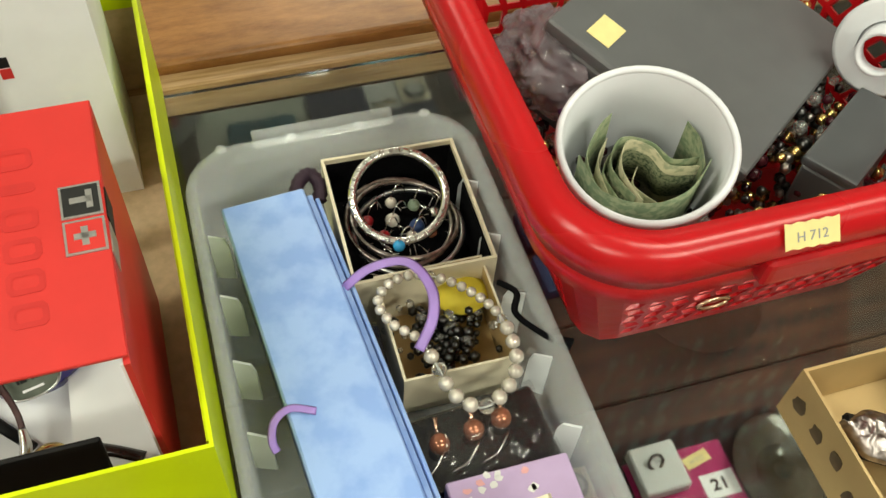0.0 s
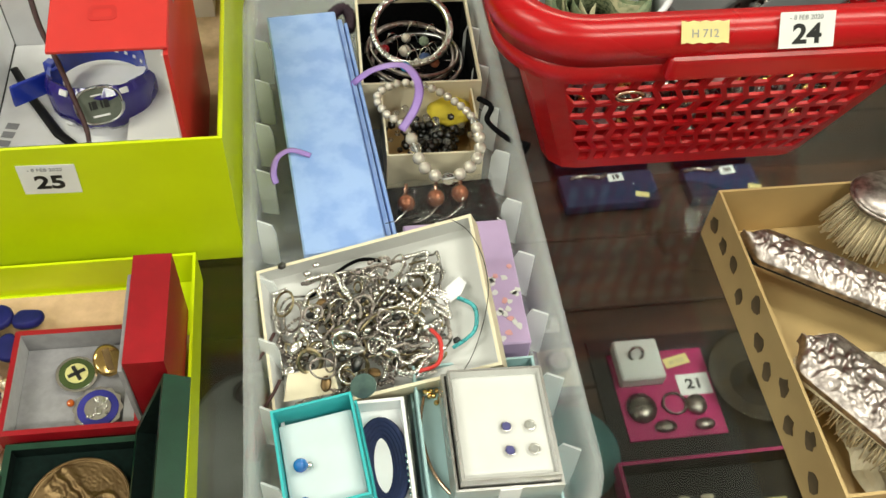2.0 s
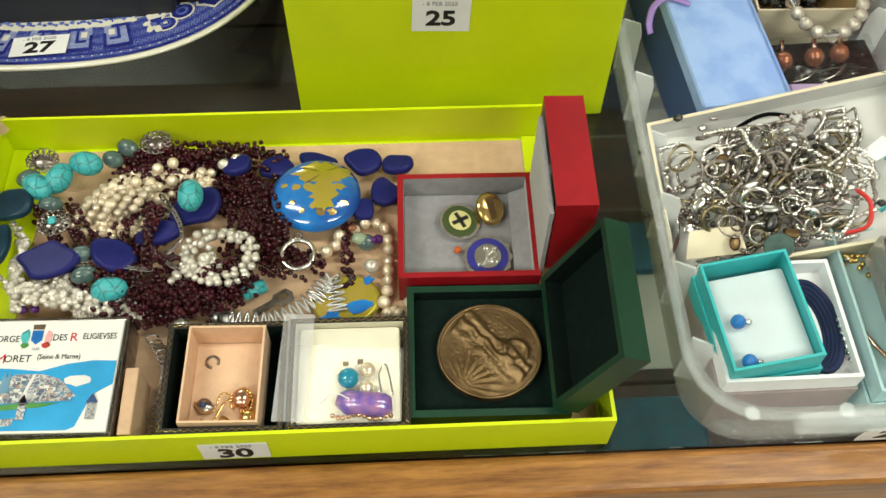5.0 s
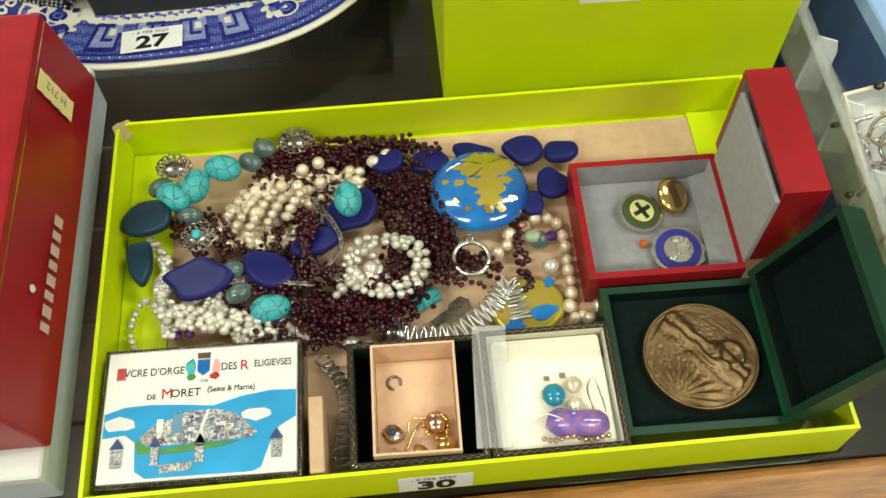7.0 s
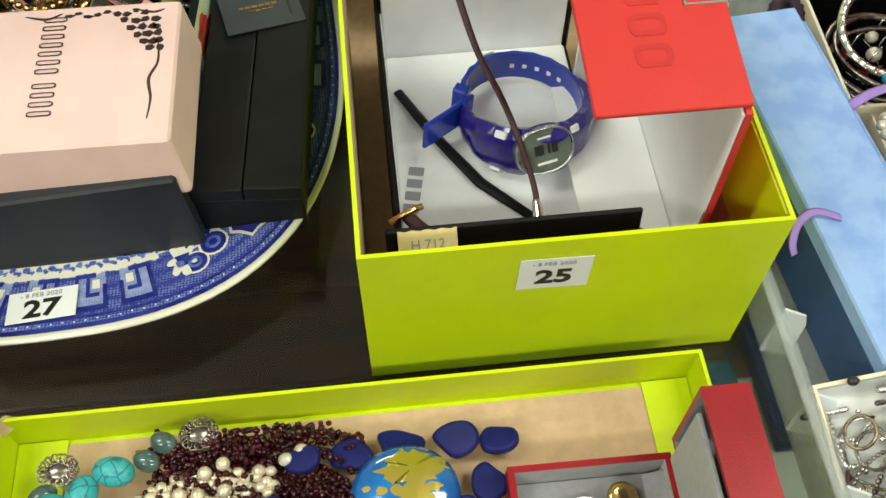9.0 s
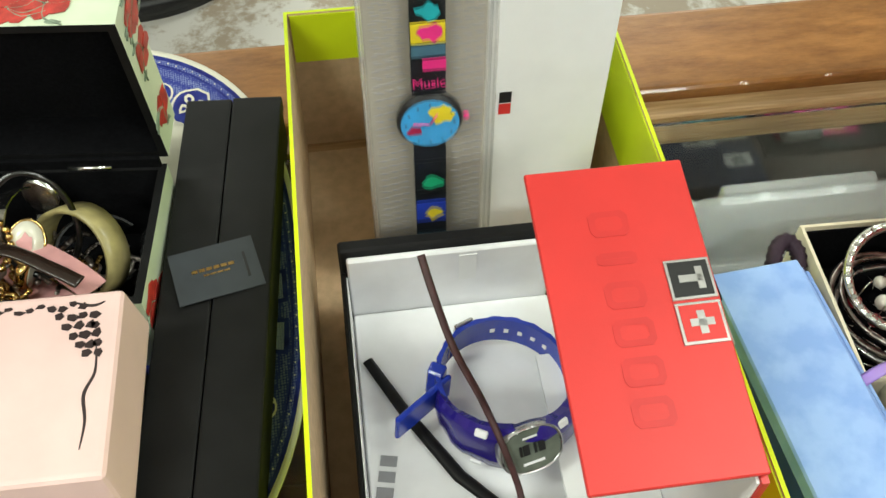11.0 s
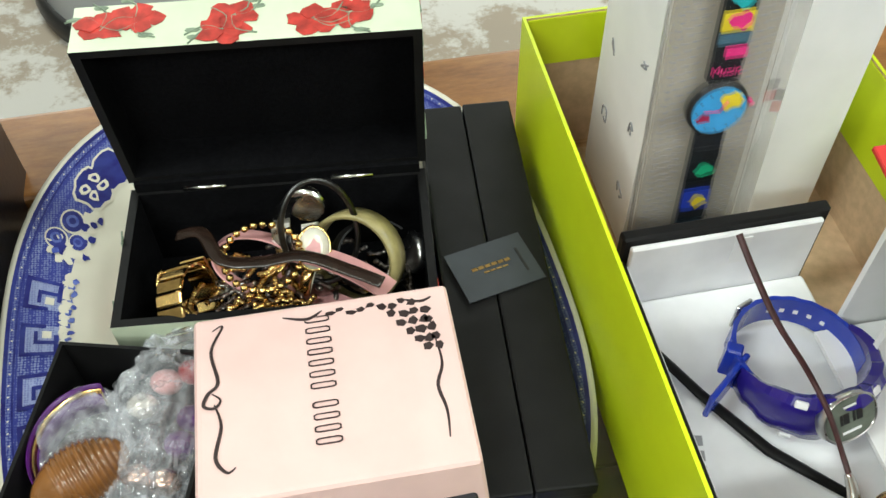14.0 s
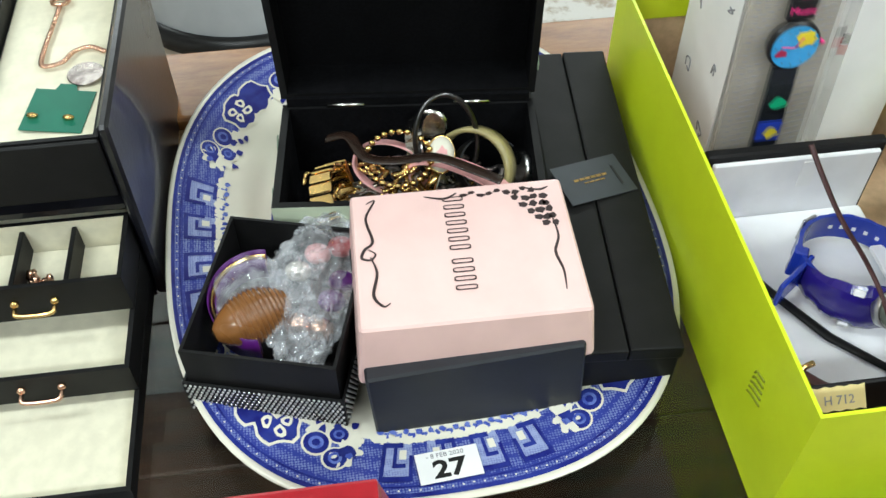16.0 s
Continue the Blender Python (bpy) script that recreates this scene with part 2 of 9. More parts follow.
MAGENTA = mat("magenta_card", (0.4, 0.006, 0.11), 0.5, vary=0.05, scale=60)
SLATE = mat("slate_black_card", (0.016, 0.018, 0.024), 0.5, vary=0.1, scale=60, bump=0.05)
NAVY_CLOTH = mat("navy_cloth", (0.012, 0.022, 0.075), 0.85, vary=0.1, scale=200, bump=0.1)
DARK_STRAP = mat("dark_polished_leather", (0.025, 0.014, 0.01), 0.25, vary=0.2, scale=150, coat=0.3)
BROWN_CORD = mat("brown_cord", (0.07, 0.025, 0.025), 0.5, vary=0.15, scale=150)
LEATHER_PINK = mat("pink_strap", (0.75, 0.38, 0.38), 0.4, vary=0.06, scale=100)
KHAKI = mat("khaki_bangle", (0.4, 0.34, 0.15), 0.3, vary=0.15, scale=90)
AMBER = mat("carved_brown_glass", (0.23, 0.095, 0.025), 0.26, vary=0.15, scale=60, coat=0.7)
PURPLE = mat("purple_ribbon", (0.08, 0.008, 0.14), 0.35, vary=0.15, scale=90)
BILL_GREEN = mat("banknote_green", (0.13, 0.18, 0.1), 0.75, vary=0.2, scale=230, color2=(0.24, 0.27, 0.16), ramp=(0.42, 0.58), detail=6)
BILL_CREAM = mat("banknote_paper", (0.45, 0.42, 0.27), 0.75, vary=0.2, scale=200, color2=(0.26, 0.28, 0.17), ramp=(0.36, 0.5), detail=6)
YELLOW = mat("yellow_felt", (0.75, 0.6, 0.05), 0.7, vary=0.08, scale=60)
SKIRT = mat("floral_cream", (0.66, 0.74, 0.55), 0.42, vary=0.06, scale=30)
FLOWER_RED = mat("flower_red", (0.6, 0.05, 0.035), 0.42, vary=0.25, scale=120)
FLOWER_GREEN = mat("flower_grey_green", (0.26, 0.34, 0.24), 0.42, vary=0.2, scale=120)
SKY_BLUE = mat("enamel_sky_blue", (0.03, 0.36, 0.72), 0.2, vary=0.08, scale=40, coat=0.5)
ENAMEL_BLUE = mat("enamel_blue", (0.01, 0.085, 0.36), 0.12, vary=0.2, scale=50, color2=(0.01, 0.2, 0.6), coat=0.8)
ENAMEL_GOLD = mat("enamel_ochre", (0.42, 0.36, 0.03), 0.25, vary=0.25, scale=60, color2=(0.5, 0.36, 0.08), metal=0.3)
LEAD = mat("beaded_trim", (0.14, 0.13, 0.11), 0.3, metal=0.9, vary=0.3, scale=400)


TRAY_PLASTIC = mat("frosted_clear_plastic", (0.86, 0.9, 0.91), 0.2, transmission=0.55, ior=1.25, vary=0.03, scale=15, alpha=0.43)
TAB_PLASTIC = mat("frosted_plastic_tab", (0.88, 0.91, 0.92), 0.3, transmission=0.2, ior=1.25, vary=0.03, scale=15, alpha=0.55)
ACRYLIC = mat("clear_acrylic", (0.97, 0.97, 0.97), 0.02, transmission=1.0, ior=1.2, vary=0.0, alpha=0.5)
POLY = mat("polythene", (0.9, 0.9, 0.92), 0.12, transmission=0.8, ior=1.3, vary=0.02, alpha=0.3, bump=0.6, bump_scale=60)
BUBBLE = mat("bubble_wrap", (0.8, 0.82, 0.87), 0.1, ior=1.5, vary=0.3, scale=160, alpha=0.36, bump=0.8, bump_scale=420, coat=1.0, spec=1.0)
BUBBLE_DOME = mat("air_bubble_film", (0.9, 0.92, 0.95), 0.03, transmission=0.93, ior=1.25, vary=0.03, alpha=0.35, coat=0.6)
GLASS = mat("table_glass", (0.9, 0.95, 0.93), 0.01, transmission=1.0, ior=1.45, vary=0.0)


# ---- mesh helpers ----
def obj(name, bm, material, parent=None, label="", smooth=False, place=None):
    me = bpy.data.meshes.new(name)
    bmesh.ops.recalc_face_normals(bm, faces=bm.faces[:])
    bm.to_mesh(me)
    bm.free()
    mats = material if isinstance(material, (list, tuple)) else [material]
    for mm in mats:
        me.materials.append(mm)
    if smooth:
        for p in me.polygons:
            p.use_smooth = True
    ob = new(name, me)
    if place is not None:
        ob.matrix_basis = place
    if parent is not None:
        ob.parent = parent
    if label:
        ob["label"] = label
    return ob


def part(name, bm, material, parent, label="", smooth=False, place=None):
    return obj(name, bm, material, parent, label, smooth, place)


def thing(name, m, label, category, group="", kind=""):
    ob = new(name)
    ob.empty_display_size = 0.02
    ob.matrix_basis = m
    return tagged(ob, label, category, group, kind)


def box(x0, x1, y0, y1, z0, z1, bevel=0.0, bm=None, seg=1):
    bm2 = bmesh.new()
    bmesh.ops.create_cube(bm2, size=1.0)
    for v in bm2.verts:
        v.co = Vector(((x0 + x1) / 2 + v.co.x * (x1 - x0), (y0 + y1) / 2 + v.co.y * (y1 - y0), (z0 + z1) / 2 + v.co.z * (z1 - z0)))
    if bevel:
        bmesh.ops.bevel(bm2, geom=bm2.edges[:], offset=bevel, segments=seg, affect="EDGES", profile=0.6)
    if bm is None:
        return bm2
    join(bm, bm2)
    return bm


def join(bm, other, m=None):
    vs = [bm.verts.new((m @ v.co) if m else v.co) for v in other.verts]
    other.verts.index_update()
    for f in other.faces:
        try:
            nf = bm.faces.new([vs[v.index] for v in f.verts])
            nf.material_index = f.material_index
            nf.smooth = f.smooth
        except ValueError:
            pass
    other.free()
    return bm


def open_box(name, parent, w, d, h, th, mat_out, mat_in, base=0.0, taper=0.0, label="", edge=None):
    """An open-topped box round the origin, base at z=base; taper widens the top. Inner faces take mat_in, the rim edge."""
    bm = bmesh.new()
    def ring(x, y, z):
        return [bm.verts.new(c) for c in ((-x, -y, z), (x, -y, z), (x, y, z), (-x, y, z))]
    x, y = w / 2, d / 2
    o0, o1 = ring(x - taper, y - taper, base), ring(x, y, base + h)
    i0, i1 = ring(x - taper - th, y - taper - th, base + th), ring(x - th, y - th, base + h)
    for k in range(4):
        j = (k + 1) % 4
        bm.faces.new((o0[k], o0[j], o1[j], o1[k]))
        bm.faces.new((i0[j], i0[k], i1[k], i1[j])).material_index = 1
        bm.faces.new((o1[k], o1[j], i1[j], i1[k])).material_index = 2 if edge else 0
    bm.faces.new(o0[::-1])
    bm.faces.new(i0).material_index = 1
    return part(name, bm, [mat_out, mat_in] + ([edge] if edge else []), parent, label)


def tube(pts, r, n=6, bm=None, closed=False, flat=1.0):
    bm = bm or bmesh.new()
    pts = [Vector(p) for p in pts]
    rings = []
    count = len(pts)
    up = Vector((0, 0, 1))
    for k, p in enumerate(pts):
        a = pts[(k - 1) % count] if (closed or k > 0) else p
        b = pts[(k + 1) % count] if (closed or k < count - 1) else p
        d = (b - a)
        d = d.normalized() if d.length > 1e-9 else Vector((1, 0, 0))
        s = d.cross(up)
        s = s.normalized() if s.length > 1e-4 else Vector((1, 0, 0))
        u = s.cross(d).normalized()
        rr = r[k] if isinstance(r, (list, tuple)) else r
        rings.append([bm.verts.new(p + s * rr * math.cos(2 * math.pi * i / n) + u * rr * flat * math.sin(2 * math.pi * i / n)) for i in range(n)])
    for k in range(count if closed else count - 1):
        q = rings[(k + 1) % count]
        for i in range(n):
            f = bm.faces.new((rings[k][i], rings[k][(i + 1) % n], q[(i + 1) % n], q[i]))
            f.smooth = True
    if not closed:
        bm.faces.new(rings[0][::-1])
        bm.faces.new(rings[-1])
    return bm


def smooth_path(pts, steps=6, closed=False):
    pts = [Vector(p) for p in pts]
    out, n = [], len(pts)
    for k in range(n if closed else n - 1):
        p0 = pts[(k - 1) % n] if (closed or k > 0) else pts[k]
        p1, p2 = pts[k], pts[(k + 1) % n]
        p3 = pts[(k + 2) % n] if (closed or k + 2 < n) else p2
        for i in range(steps):
            t = i / steps
            out.append(0.5 * (2 * p1 + (p2 - p0) * t + (2 * p0 - 5 * p1 + 4 * p2 - p3) * t * t + (3 * p1 - p0 - 3 * p2 + p3) * t ** 3))
    if not closed:
        out.append(pts[-1])
    return out


def ball(c, r, bm=None, sub=2, sc=(1, 1, 1), rot=None):
    b2 = bmesh.new()
    bmesh.ops.create_icosphere(b2, subdivisions=sub, radius=r)
    for f in b2.faces:
        f.smooth = True
    m = Matrix.Translation(c) @ (rot if rot else Matrix()) @ Matrix.Diagonal((*sc, 1))
    if bm is None:
        for v in b2.verts:
            v.co = m @ v.co
        return b2
    return join(bm, b2, m)


def lathe(profile, n=32, bm=None, sc=(1, 1), power=2.0, cap=True):
    """Turns (radius, z) pairs round z; sc stretches x and y, power shapes the oval."""
    bm = bm or bmesh.new()
    rings = []
    for r, z in profile:
        ring = []
        for i in range(n):
            a = 2 * math.pi * i / n
            c, s = math.cos(a), math.sin(a)
            k = (abs(c) ** power + abs(s) ** power) ** (-1 / power)
            ring.append(bm.verts.new((r * sc[0] * c * k, r * sc[1] * s * k, z)))
        rings.append(ring)
    for a, b in zip(rings, rings[1:]):
        for i in range(n):
            f = bm.faces.new((a[i], a[(i + 1) % n], b[(i + 1) % n], b[i]))
            f.smooth = True
    if cap:
        bm.faces.new(rings[0][::-1])
        bm.faces.new(rings[-1])
    return bm


def disc(r, h, n=32, bevel=0.0):
    return lathe([(r - bevel, 0), (r, bevel), (r, h - bevel), (r - bevel, h)] if bevel else [(r, 0), (r, h)], n)


def plate_poly(pts, z0, z1, bm=None):
    """A flat prism over a polygon in x and y."""
    bm = bm or bmesh.new()
    a = [bm.verts.new((x, y, z0)) for x, y in pts]
    b = [bm.verts.new((x, y, z1)) for x, y in pts]
    n = len(pts)
    for i in range(n):
        bm.faces.new((a[i], a[(i + 1) % n], b[(i + 1) % n], b[i]))
    bm.faces.new(a[::-1])
    bm.faces.new(b)
    return bm


def blob(rx, ry, n=14, wob=0.15, seed=0, cx=0, cy=0):
    rnd = random.Random(seed)
    return [(cx + rx * (1 + rnd.uniform(-wob, wob)) * math.cos(2 * math.pi * i / n), cy + ry * (1 + rnd.uniform(-wob, wob)) * math.sin(2 * math.pi * i / n)) for i in range(n)]


def text(body, size, material, parent, place, name="lettering", depth=0.0002, align="CENTER", sx=1.0, bold=0.0):
    cu = bpy.data.curves.new(name, "FONT")
    cu.body, cu.size, cu.align_x, cu.align_y, cu.extrude = body, size, align, "CENTER", depth
    cu.resolution_u = 3
    cu.offset = bold
    tmp = bpy.data.objects.new(name + "_source", cu)
    scene.collection.objects.link(tmp)
    bpy.context.view_layer.update()
    me = bpy.data.meshes.new_from_object(tmp)
    bpy.data.objects.remove(tmp)
    bpy.data.curves.remove(cu)
    me.materials.clear()
    me.materials.append(material)
    me.transform(Matrix.Diagonal((sx, 1, 1, 1)))
    ob = new(name, me)
    ob.matrix_basis = place
    ob.parent = parent
    return ob


def bars(rows, material, parent, place, name="lettering", h=0.0003):
    """Plain bars that stand for writing: rows of (x, y, width, height)."""
    bm = bmesh.new()
    for x, y, w, hh in rows:
        box(x - w / 2, x + w / 2, y - hh / 2, y + hh / 2, 0, h, bm=bm)
    return part(name, bm, material, parent, place=place)


def marks(rows, material, parent, place, name, stroke, h=0.0003):
    """Thin outlined blocks that stand for a printed name: rows of (x, y, width, height)."""
    bm = bmesh.new()
    shape = ((-1, -0.75), (-0.6, -1), (0.6, -1), (1, -0.75), (1, 0.75), (0.6, 1), (-0.6, 1), (-1, 0.75))
    for x, y, w, hh in rows:
        outer = [bm.verts.new((x + 0.5 * w * cx, y + 0.5 * hh * cy, h)) for cx, cy in shape]
        inner = [bm.verts.new((x + (0.5 * w - stroke) * cx, y + (0.5 * hh - stroke) * cy, h)) for cx, cy in shape]
        low = [bm.verts.new((v.co.x, v.co.y, 0)) for v in outer]
        for i in range(8):
            j = (i + 1) % 8
            bm.faces.new((outer[i], outer[j], inner[j], inner[i]))
            bm.faces.new((low[i], low[j], outer[j], outer[i]))
    return part(name, bm, material, parent, place=place)


def lot_sticker(parent, number, place, w=0.036, h=0.022, dated=True):
    s = part("lot_sticker", box(-w / 2, w / 2, -h / 2, h / 2, 0, 0.0003), STICKER, parent, "white paper lot sticker numbered " + number, place=place)
    text(number, 0.0165 * w / 0.036, INK, s, pose(0, -0.003 if dated else 0, 0.0004), "lot_number", sx=1.15, bold=0.0005)
    if dated:
        text("- 8 FEB 2020", 0.0042 * w / 0.036, INK_GREY, s, pose(-0.001, h * 0.34, 0.0004), "date_stamp")
    return s


def ticket(parent, place, words="H 712", w=0.03, h=0.014):
    pts = []
    for i in range(9):
        pts.append((-w / 2 + w * i / 8, -h / 2 + (0.0008 if i % 2 else 0)))
    for i in range(9):
        pts.append((w / 2 - w * i / 8, h / 2 - (0.0008 if i % 2 else 0)))
    s = part("price_ticket", plate_poly(pts, 0, 0.0003), STICKER_Y, parent, "small yellow paper ticket", place=place)
    if words:
        text(words, 0.007, INK_GREY, s, pose(0, -0.001, 0.0004), "ticket_number")
    return s


# ---- room ----
FLOOR = mat("worn_painted_concrete", (0.58, 0.56, 0.52), 0.5, vary=0.1, scale=3.6, color2=(0.34, 0.28, 0.21), detail=12, bump=0.25, bump_scale=60, ramp=(0.48, 0.54))
WALL = mat("cream_wall", (0.6, 0.58, 0.53), 0.8, vary=0.06, scale=4)
CEIL = mat("white_ceiling", (0.75, 0.75, 0.73), 0.9, vary=0.04, scale=4)
tagged(obj("floor", box(-4, 4, -3.5, 5, -1.0, -0.9), FLOOR), "worn concrete floor with flaking white paint", "floor", kind="structure")
# Ceiling and walls stay out of view; added to enclose the lamps.
tagged(obj("ceiling", box(-4, 4, -3.5, 5, 1.9, 2.0), CEIL), "unseen plain white ceiling", "ceiling", kind="structure")
for nm, b in (("wall_north", (-4, 4, 5, 5.1)), ("wall_south", (-4, 4, -3.6, -3.5)), ("wall_west", (-4.1, -4, -3.5, 5)), ("wall_east", (4, 4.1, -3.5, 5))):
    tagged(obj(nm, box(*b, -0.9, 1.9), WALL), "unseen plain cream wall closing the room", "wall", kind="structure")

# the glazed wooden display counter
counter = thing("display_counter", pose(0, 0, -0.9), "glass-topped wooden display counter with worn oak rails", "display counter")
X0, X1 = -1.0, 1.2
up = 0.9
part("front_rail", box(X0, X1, -0.024, -0.0005, up - 0.055, up + 0.001, 0.005, seg=3), WOOD, counter, "worn orange oak front rail")
part("back_rail", box(X0, X1, 0.632, 0.722, up - 0.05, up + 0.012, 0.005, seg=3), WOOD_BACK, counter, "worn brown oak back rail")
part("back_bead", box(X0, X1, 0.612, 0.6315, up - 0.03, up + 0.003, 0.003, seg=2), WOOD_PALE, counter, "pale scuffed wooden bead")
g = part("glass_top", box(X0, X1, 0.0005, 0.6115, up - 0.008, up - 0.0012, 0.0005), GLASS, counter, "scratched clear glass top")
g.visible_shadow = False
part("front_panel", box(X0, X1, -0.02, -0.004, 0.0, up - 0.056), WOOD_DARK, counter)
MIRROR = mat("old_mirror", (0.5, 0.51, 0.5), 0.03, metal=1.0, vary=0.03, scale=6)
part("back_mirror", box(X0, X1, 0.632, 0.6385, up - 0.384, up - 0.051), MIRROR, counter, "mirror lining the back of the counter")
part("back_panel", box(X0, X1, 0.64, 0.7, 0.0, up - 0.051), WOOD_DARK, counter)
part("end_panel", box(X0 - 0.02, X0 - 0.001, -0.02, 0.7, 0, up), WOOD_DARK, counter)
part("end_panel", box(X1 + 0.001, X1 + 0.02, -0.02, 0.7, 0, up), WOOD_DARK, counter)
for k in range(6):
    y0 = -0.003 + k * 0.107
    part("shelf_board", box(X0, X1, y0, y0 + 0.1055, up - 0.40, up - 0.385, 0.002), WOOD_SHELF, counter)

# stool behind the counter
stool = thing("round_stool", pose(-0.44, 2.23, -0.9), "round grey stool with a black rubber rim on the floor", "stool")
part("stool_body", lathe([(0.30, 0.0), (0.305, 0.05), (0.27, 0.2), (0.25, 0.34), (0.24, 0.36), (0.22, 0.365)], 48, sc=(1.0, 1.0)), STOOL_GREY, stool)
part("rubber_rim", lathe([(0.29, 0.0), (0.325, 0.0), (0.33, 0.03), (0.322, 0.05), (0.306, 0.052)], 48), BLACK_PLASTIC, stool, "black rubber rim")


# ---- lime shoebox ----
box_a = thing("lime_shoebox", pose(0.1015, 0.4315, 0), "open lime green cardboard shoebox lined in brown kraft", "box")
open_box("box_body", box_a, 0.203, 0.381, 0.121, 0.0022, LIME, KRAFT, edge=LIME)
part("folded_flap", box(-0.098, 0.098, 0.1872, 0.1882, 0.082, 0.1195), LIME, box_a, "lime folded end flap")
part("folded_flap", box(0.0982, 0.0992, -0.186, 0.186, 0.06, 0.1195), LIME, box_a, "lime folded side flap")
lot_sticker(box_a, "25", pose(0.0925 - 0.1015, -0.1909, 0.094, 90, 2, 0), 0.035, 0.026)
bm = bmesh.new()
for k in range(5):
    z_ = -0.009 + 0.0046 * k
    tube(smooth_path([(0, -0.0075 + 0.001 * k, z_ + 0.003), (0, -0.0025 + 0.001 * k, z_ + 0.0012), (0, 0.002 + 0.001 * k, z_ - 0.0004), (0, 0.0075, z_ - 0.0035)], 4), 0.0009, 4, bm)
part("printed_mark", bm, mat("olive_print", (0.22, 0.27, 0.01), 0.4), box_a, "small olive printed mark", place=pose(-0.1017, -0.14, 0.068))

# ---- lime lid used as a tray ----
lid = thing("lime_lid_tray", pose(-0.008, 0.113, 0), "upturned lime green shoebox lid used as a tray", "tray")
open_box("lid_body", lid, 0.364, 0.218, 0.033, 0.002, LIME, LIME, edge=LIME)
part("lid_floor", box(-0.178, 0.178, -0.104, 0.104, 0.0022, 0.0032), KRAFT_PINK, lid, "pale kraft lid floor")
part("corner_flap", box(-0.1795, -0.154, 0.062, 0.1065, 0.0034, 0.0042), LIME, lid)
part("corner_flap", box(0.154, 0.1795, 0.062, 0.1065, 0.0034, 0.0042), LIME, lid)
part("corner_flap", box(-0.1795, -0.154, -0.1, 0.06, 0.0034, 0.0042), LIME, lid)
part("torn_corner", plate_poly([(-0.008, -0.006), (0.008, -0.004), (0.004, 0.006), (-0.006, 0.008)], 0, 0.001), KRAFT, lid, place=pose(-0.178, 0.107, 0.028, 80, 0, 40))
lot_sticker(lid, "30", pose(-0.027 + 0.008, -0.1092, 0.0125, 90, 0, 0), 0.036, 0.02)


# ---- things in the shoebox ----
# standing white card box
wc = thing("white_card_box", pose(0.113, 0.557, 0.0026), "tall white card watch box standing open", "box")
open_box("card_body", wc, 0.13, 0.085, 0.21, 0.0015, WHITE_BOX, GREY_CARD, edge=WHITE_BOX)
part("logo_patch", box(-0.0034, 0.0034, -0.0431, -0.0427, 0.13, 0.1378), INK, wc, "small black square mark", place=pose(0.008, 0, 0.0))
part("logo_patch", box(-0.0034, 0.0034, -0.0431, -0.0427, 0.1212, 0.129), RED_CARD, wc, "small red square mark", place=pose(0.008, 0, 0.0))
rnd = random.Random(4)
for k in range(7):
    bm = bmesh.new()
    pts = [(0, rnd.uniform(-0.006, 0.006), rnd.uniform(-0.006, 0.006)) for _ in range(5)]
    tube(smooth_path(pts, 4), 0.0006, 4, bm)
    part("printed_symbol", bm, INK_GREY, wc, place=pose(-0.0653, -0.025 + 0.045 * (k % 2), 0.04 + 0.027 * k))

# clear watch case with a bright plastic watch
sw = thing("watch_in_clear_case", pose(0.076, 0.4865, 0.001, -3.5, 0, 0), "colourful plastic wristwatch in a tall clear display case", "watch")
c = part("case_shell", box(-0.034, 0.034, -0.012, 0.012, 0.004, 0.31, 0.004, seg=2), ACRYLIC, sw, "clear plastic case")
c.visible_shadow = False
INSERT = mat("patterned_insert", (0.37, 0.335, 0.285), 0.55, vary=0.05, scale=30)
ins = part("card_insert", box(-0.031, 0.031, 0.007, 0.0095, 0.015, 0.305, 0.001), INSERT, sw, "taupe card insert with rows of fine print")
rows = []
for k in range(58):
    zz = 0.018 + k * 0.0049
    for side in (-1, 1):
        for q in range(3):
            rows.append((side * (0.0145 + q * 0.0058) + (0.0016 if k % 2 else 0), zz + q * 0.0011 * side, 0.0042 if (k + q) % 3 else 0.003, 0.0011))
bars(rows, INK_GREY, ins, pose(0, 0.0069, 0, 90, 0, 0), "fine_print")["kind"] = "stuff"
for k, x in enumerate((-0.021, -0.014, -0.0065, -0.0005, 0.0055, 0.0115, 0.018)):
    marks([(x, 0.001 if k in (4, 6) else 0, 0.0044, 0.0085 if k in (4, 6) else 0.0062)], WHITE_CARD, sw, pose(0.0, -0.0124, 0.283, 90, 0, 0), "white_brand_mark", 0.0007)
WSTRAP = mat("printed_black_strap", (0.014, 0.016, 0.02), 0.3, vary=0.2, scale=60)
for z0, z1 in ((0.02, 0.128), (0.164, 0.262)):
    bm = bmesh.new()
    for i in range(9):
        a, b = z0 + (z1 - z0) * i / 9, z0 + (z1 - z0) * (i + 1) / 9
        box(-0.0088, 0.0088, -0.0015 - 0.0005 * (i % 2), 0.0025, a, b, bm=bm)
    part("strap_half", bm, WSTRAP, sw, "black strap with coloured pictures")
cols = {"yellow": mat("strap_yellow", (0.75, 0.6, 0.02), 0.3), "pink": mat("strap_pink", (0.75, 0.03, 0.22), 0.3), "green": mat("strap_green", (0.02, 0.42, 0.2), 0.3),
        "teal": mat("strap_teal", (0.02, 0.36, 0.4), 0.3), "blue": mat("strap_blue", (0.02, 0.05, 0.42), 0.3), "red": mat("strap_red", (0.36, 0.012, 0.06), 0.3), "slate": mat("strap_slate", (0.06, 0.14, 0.2), 0.3)}
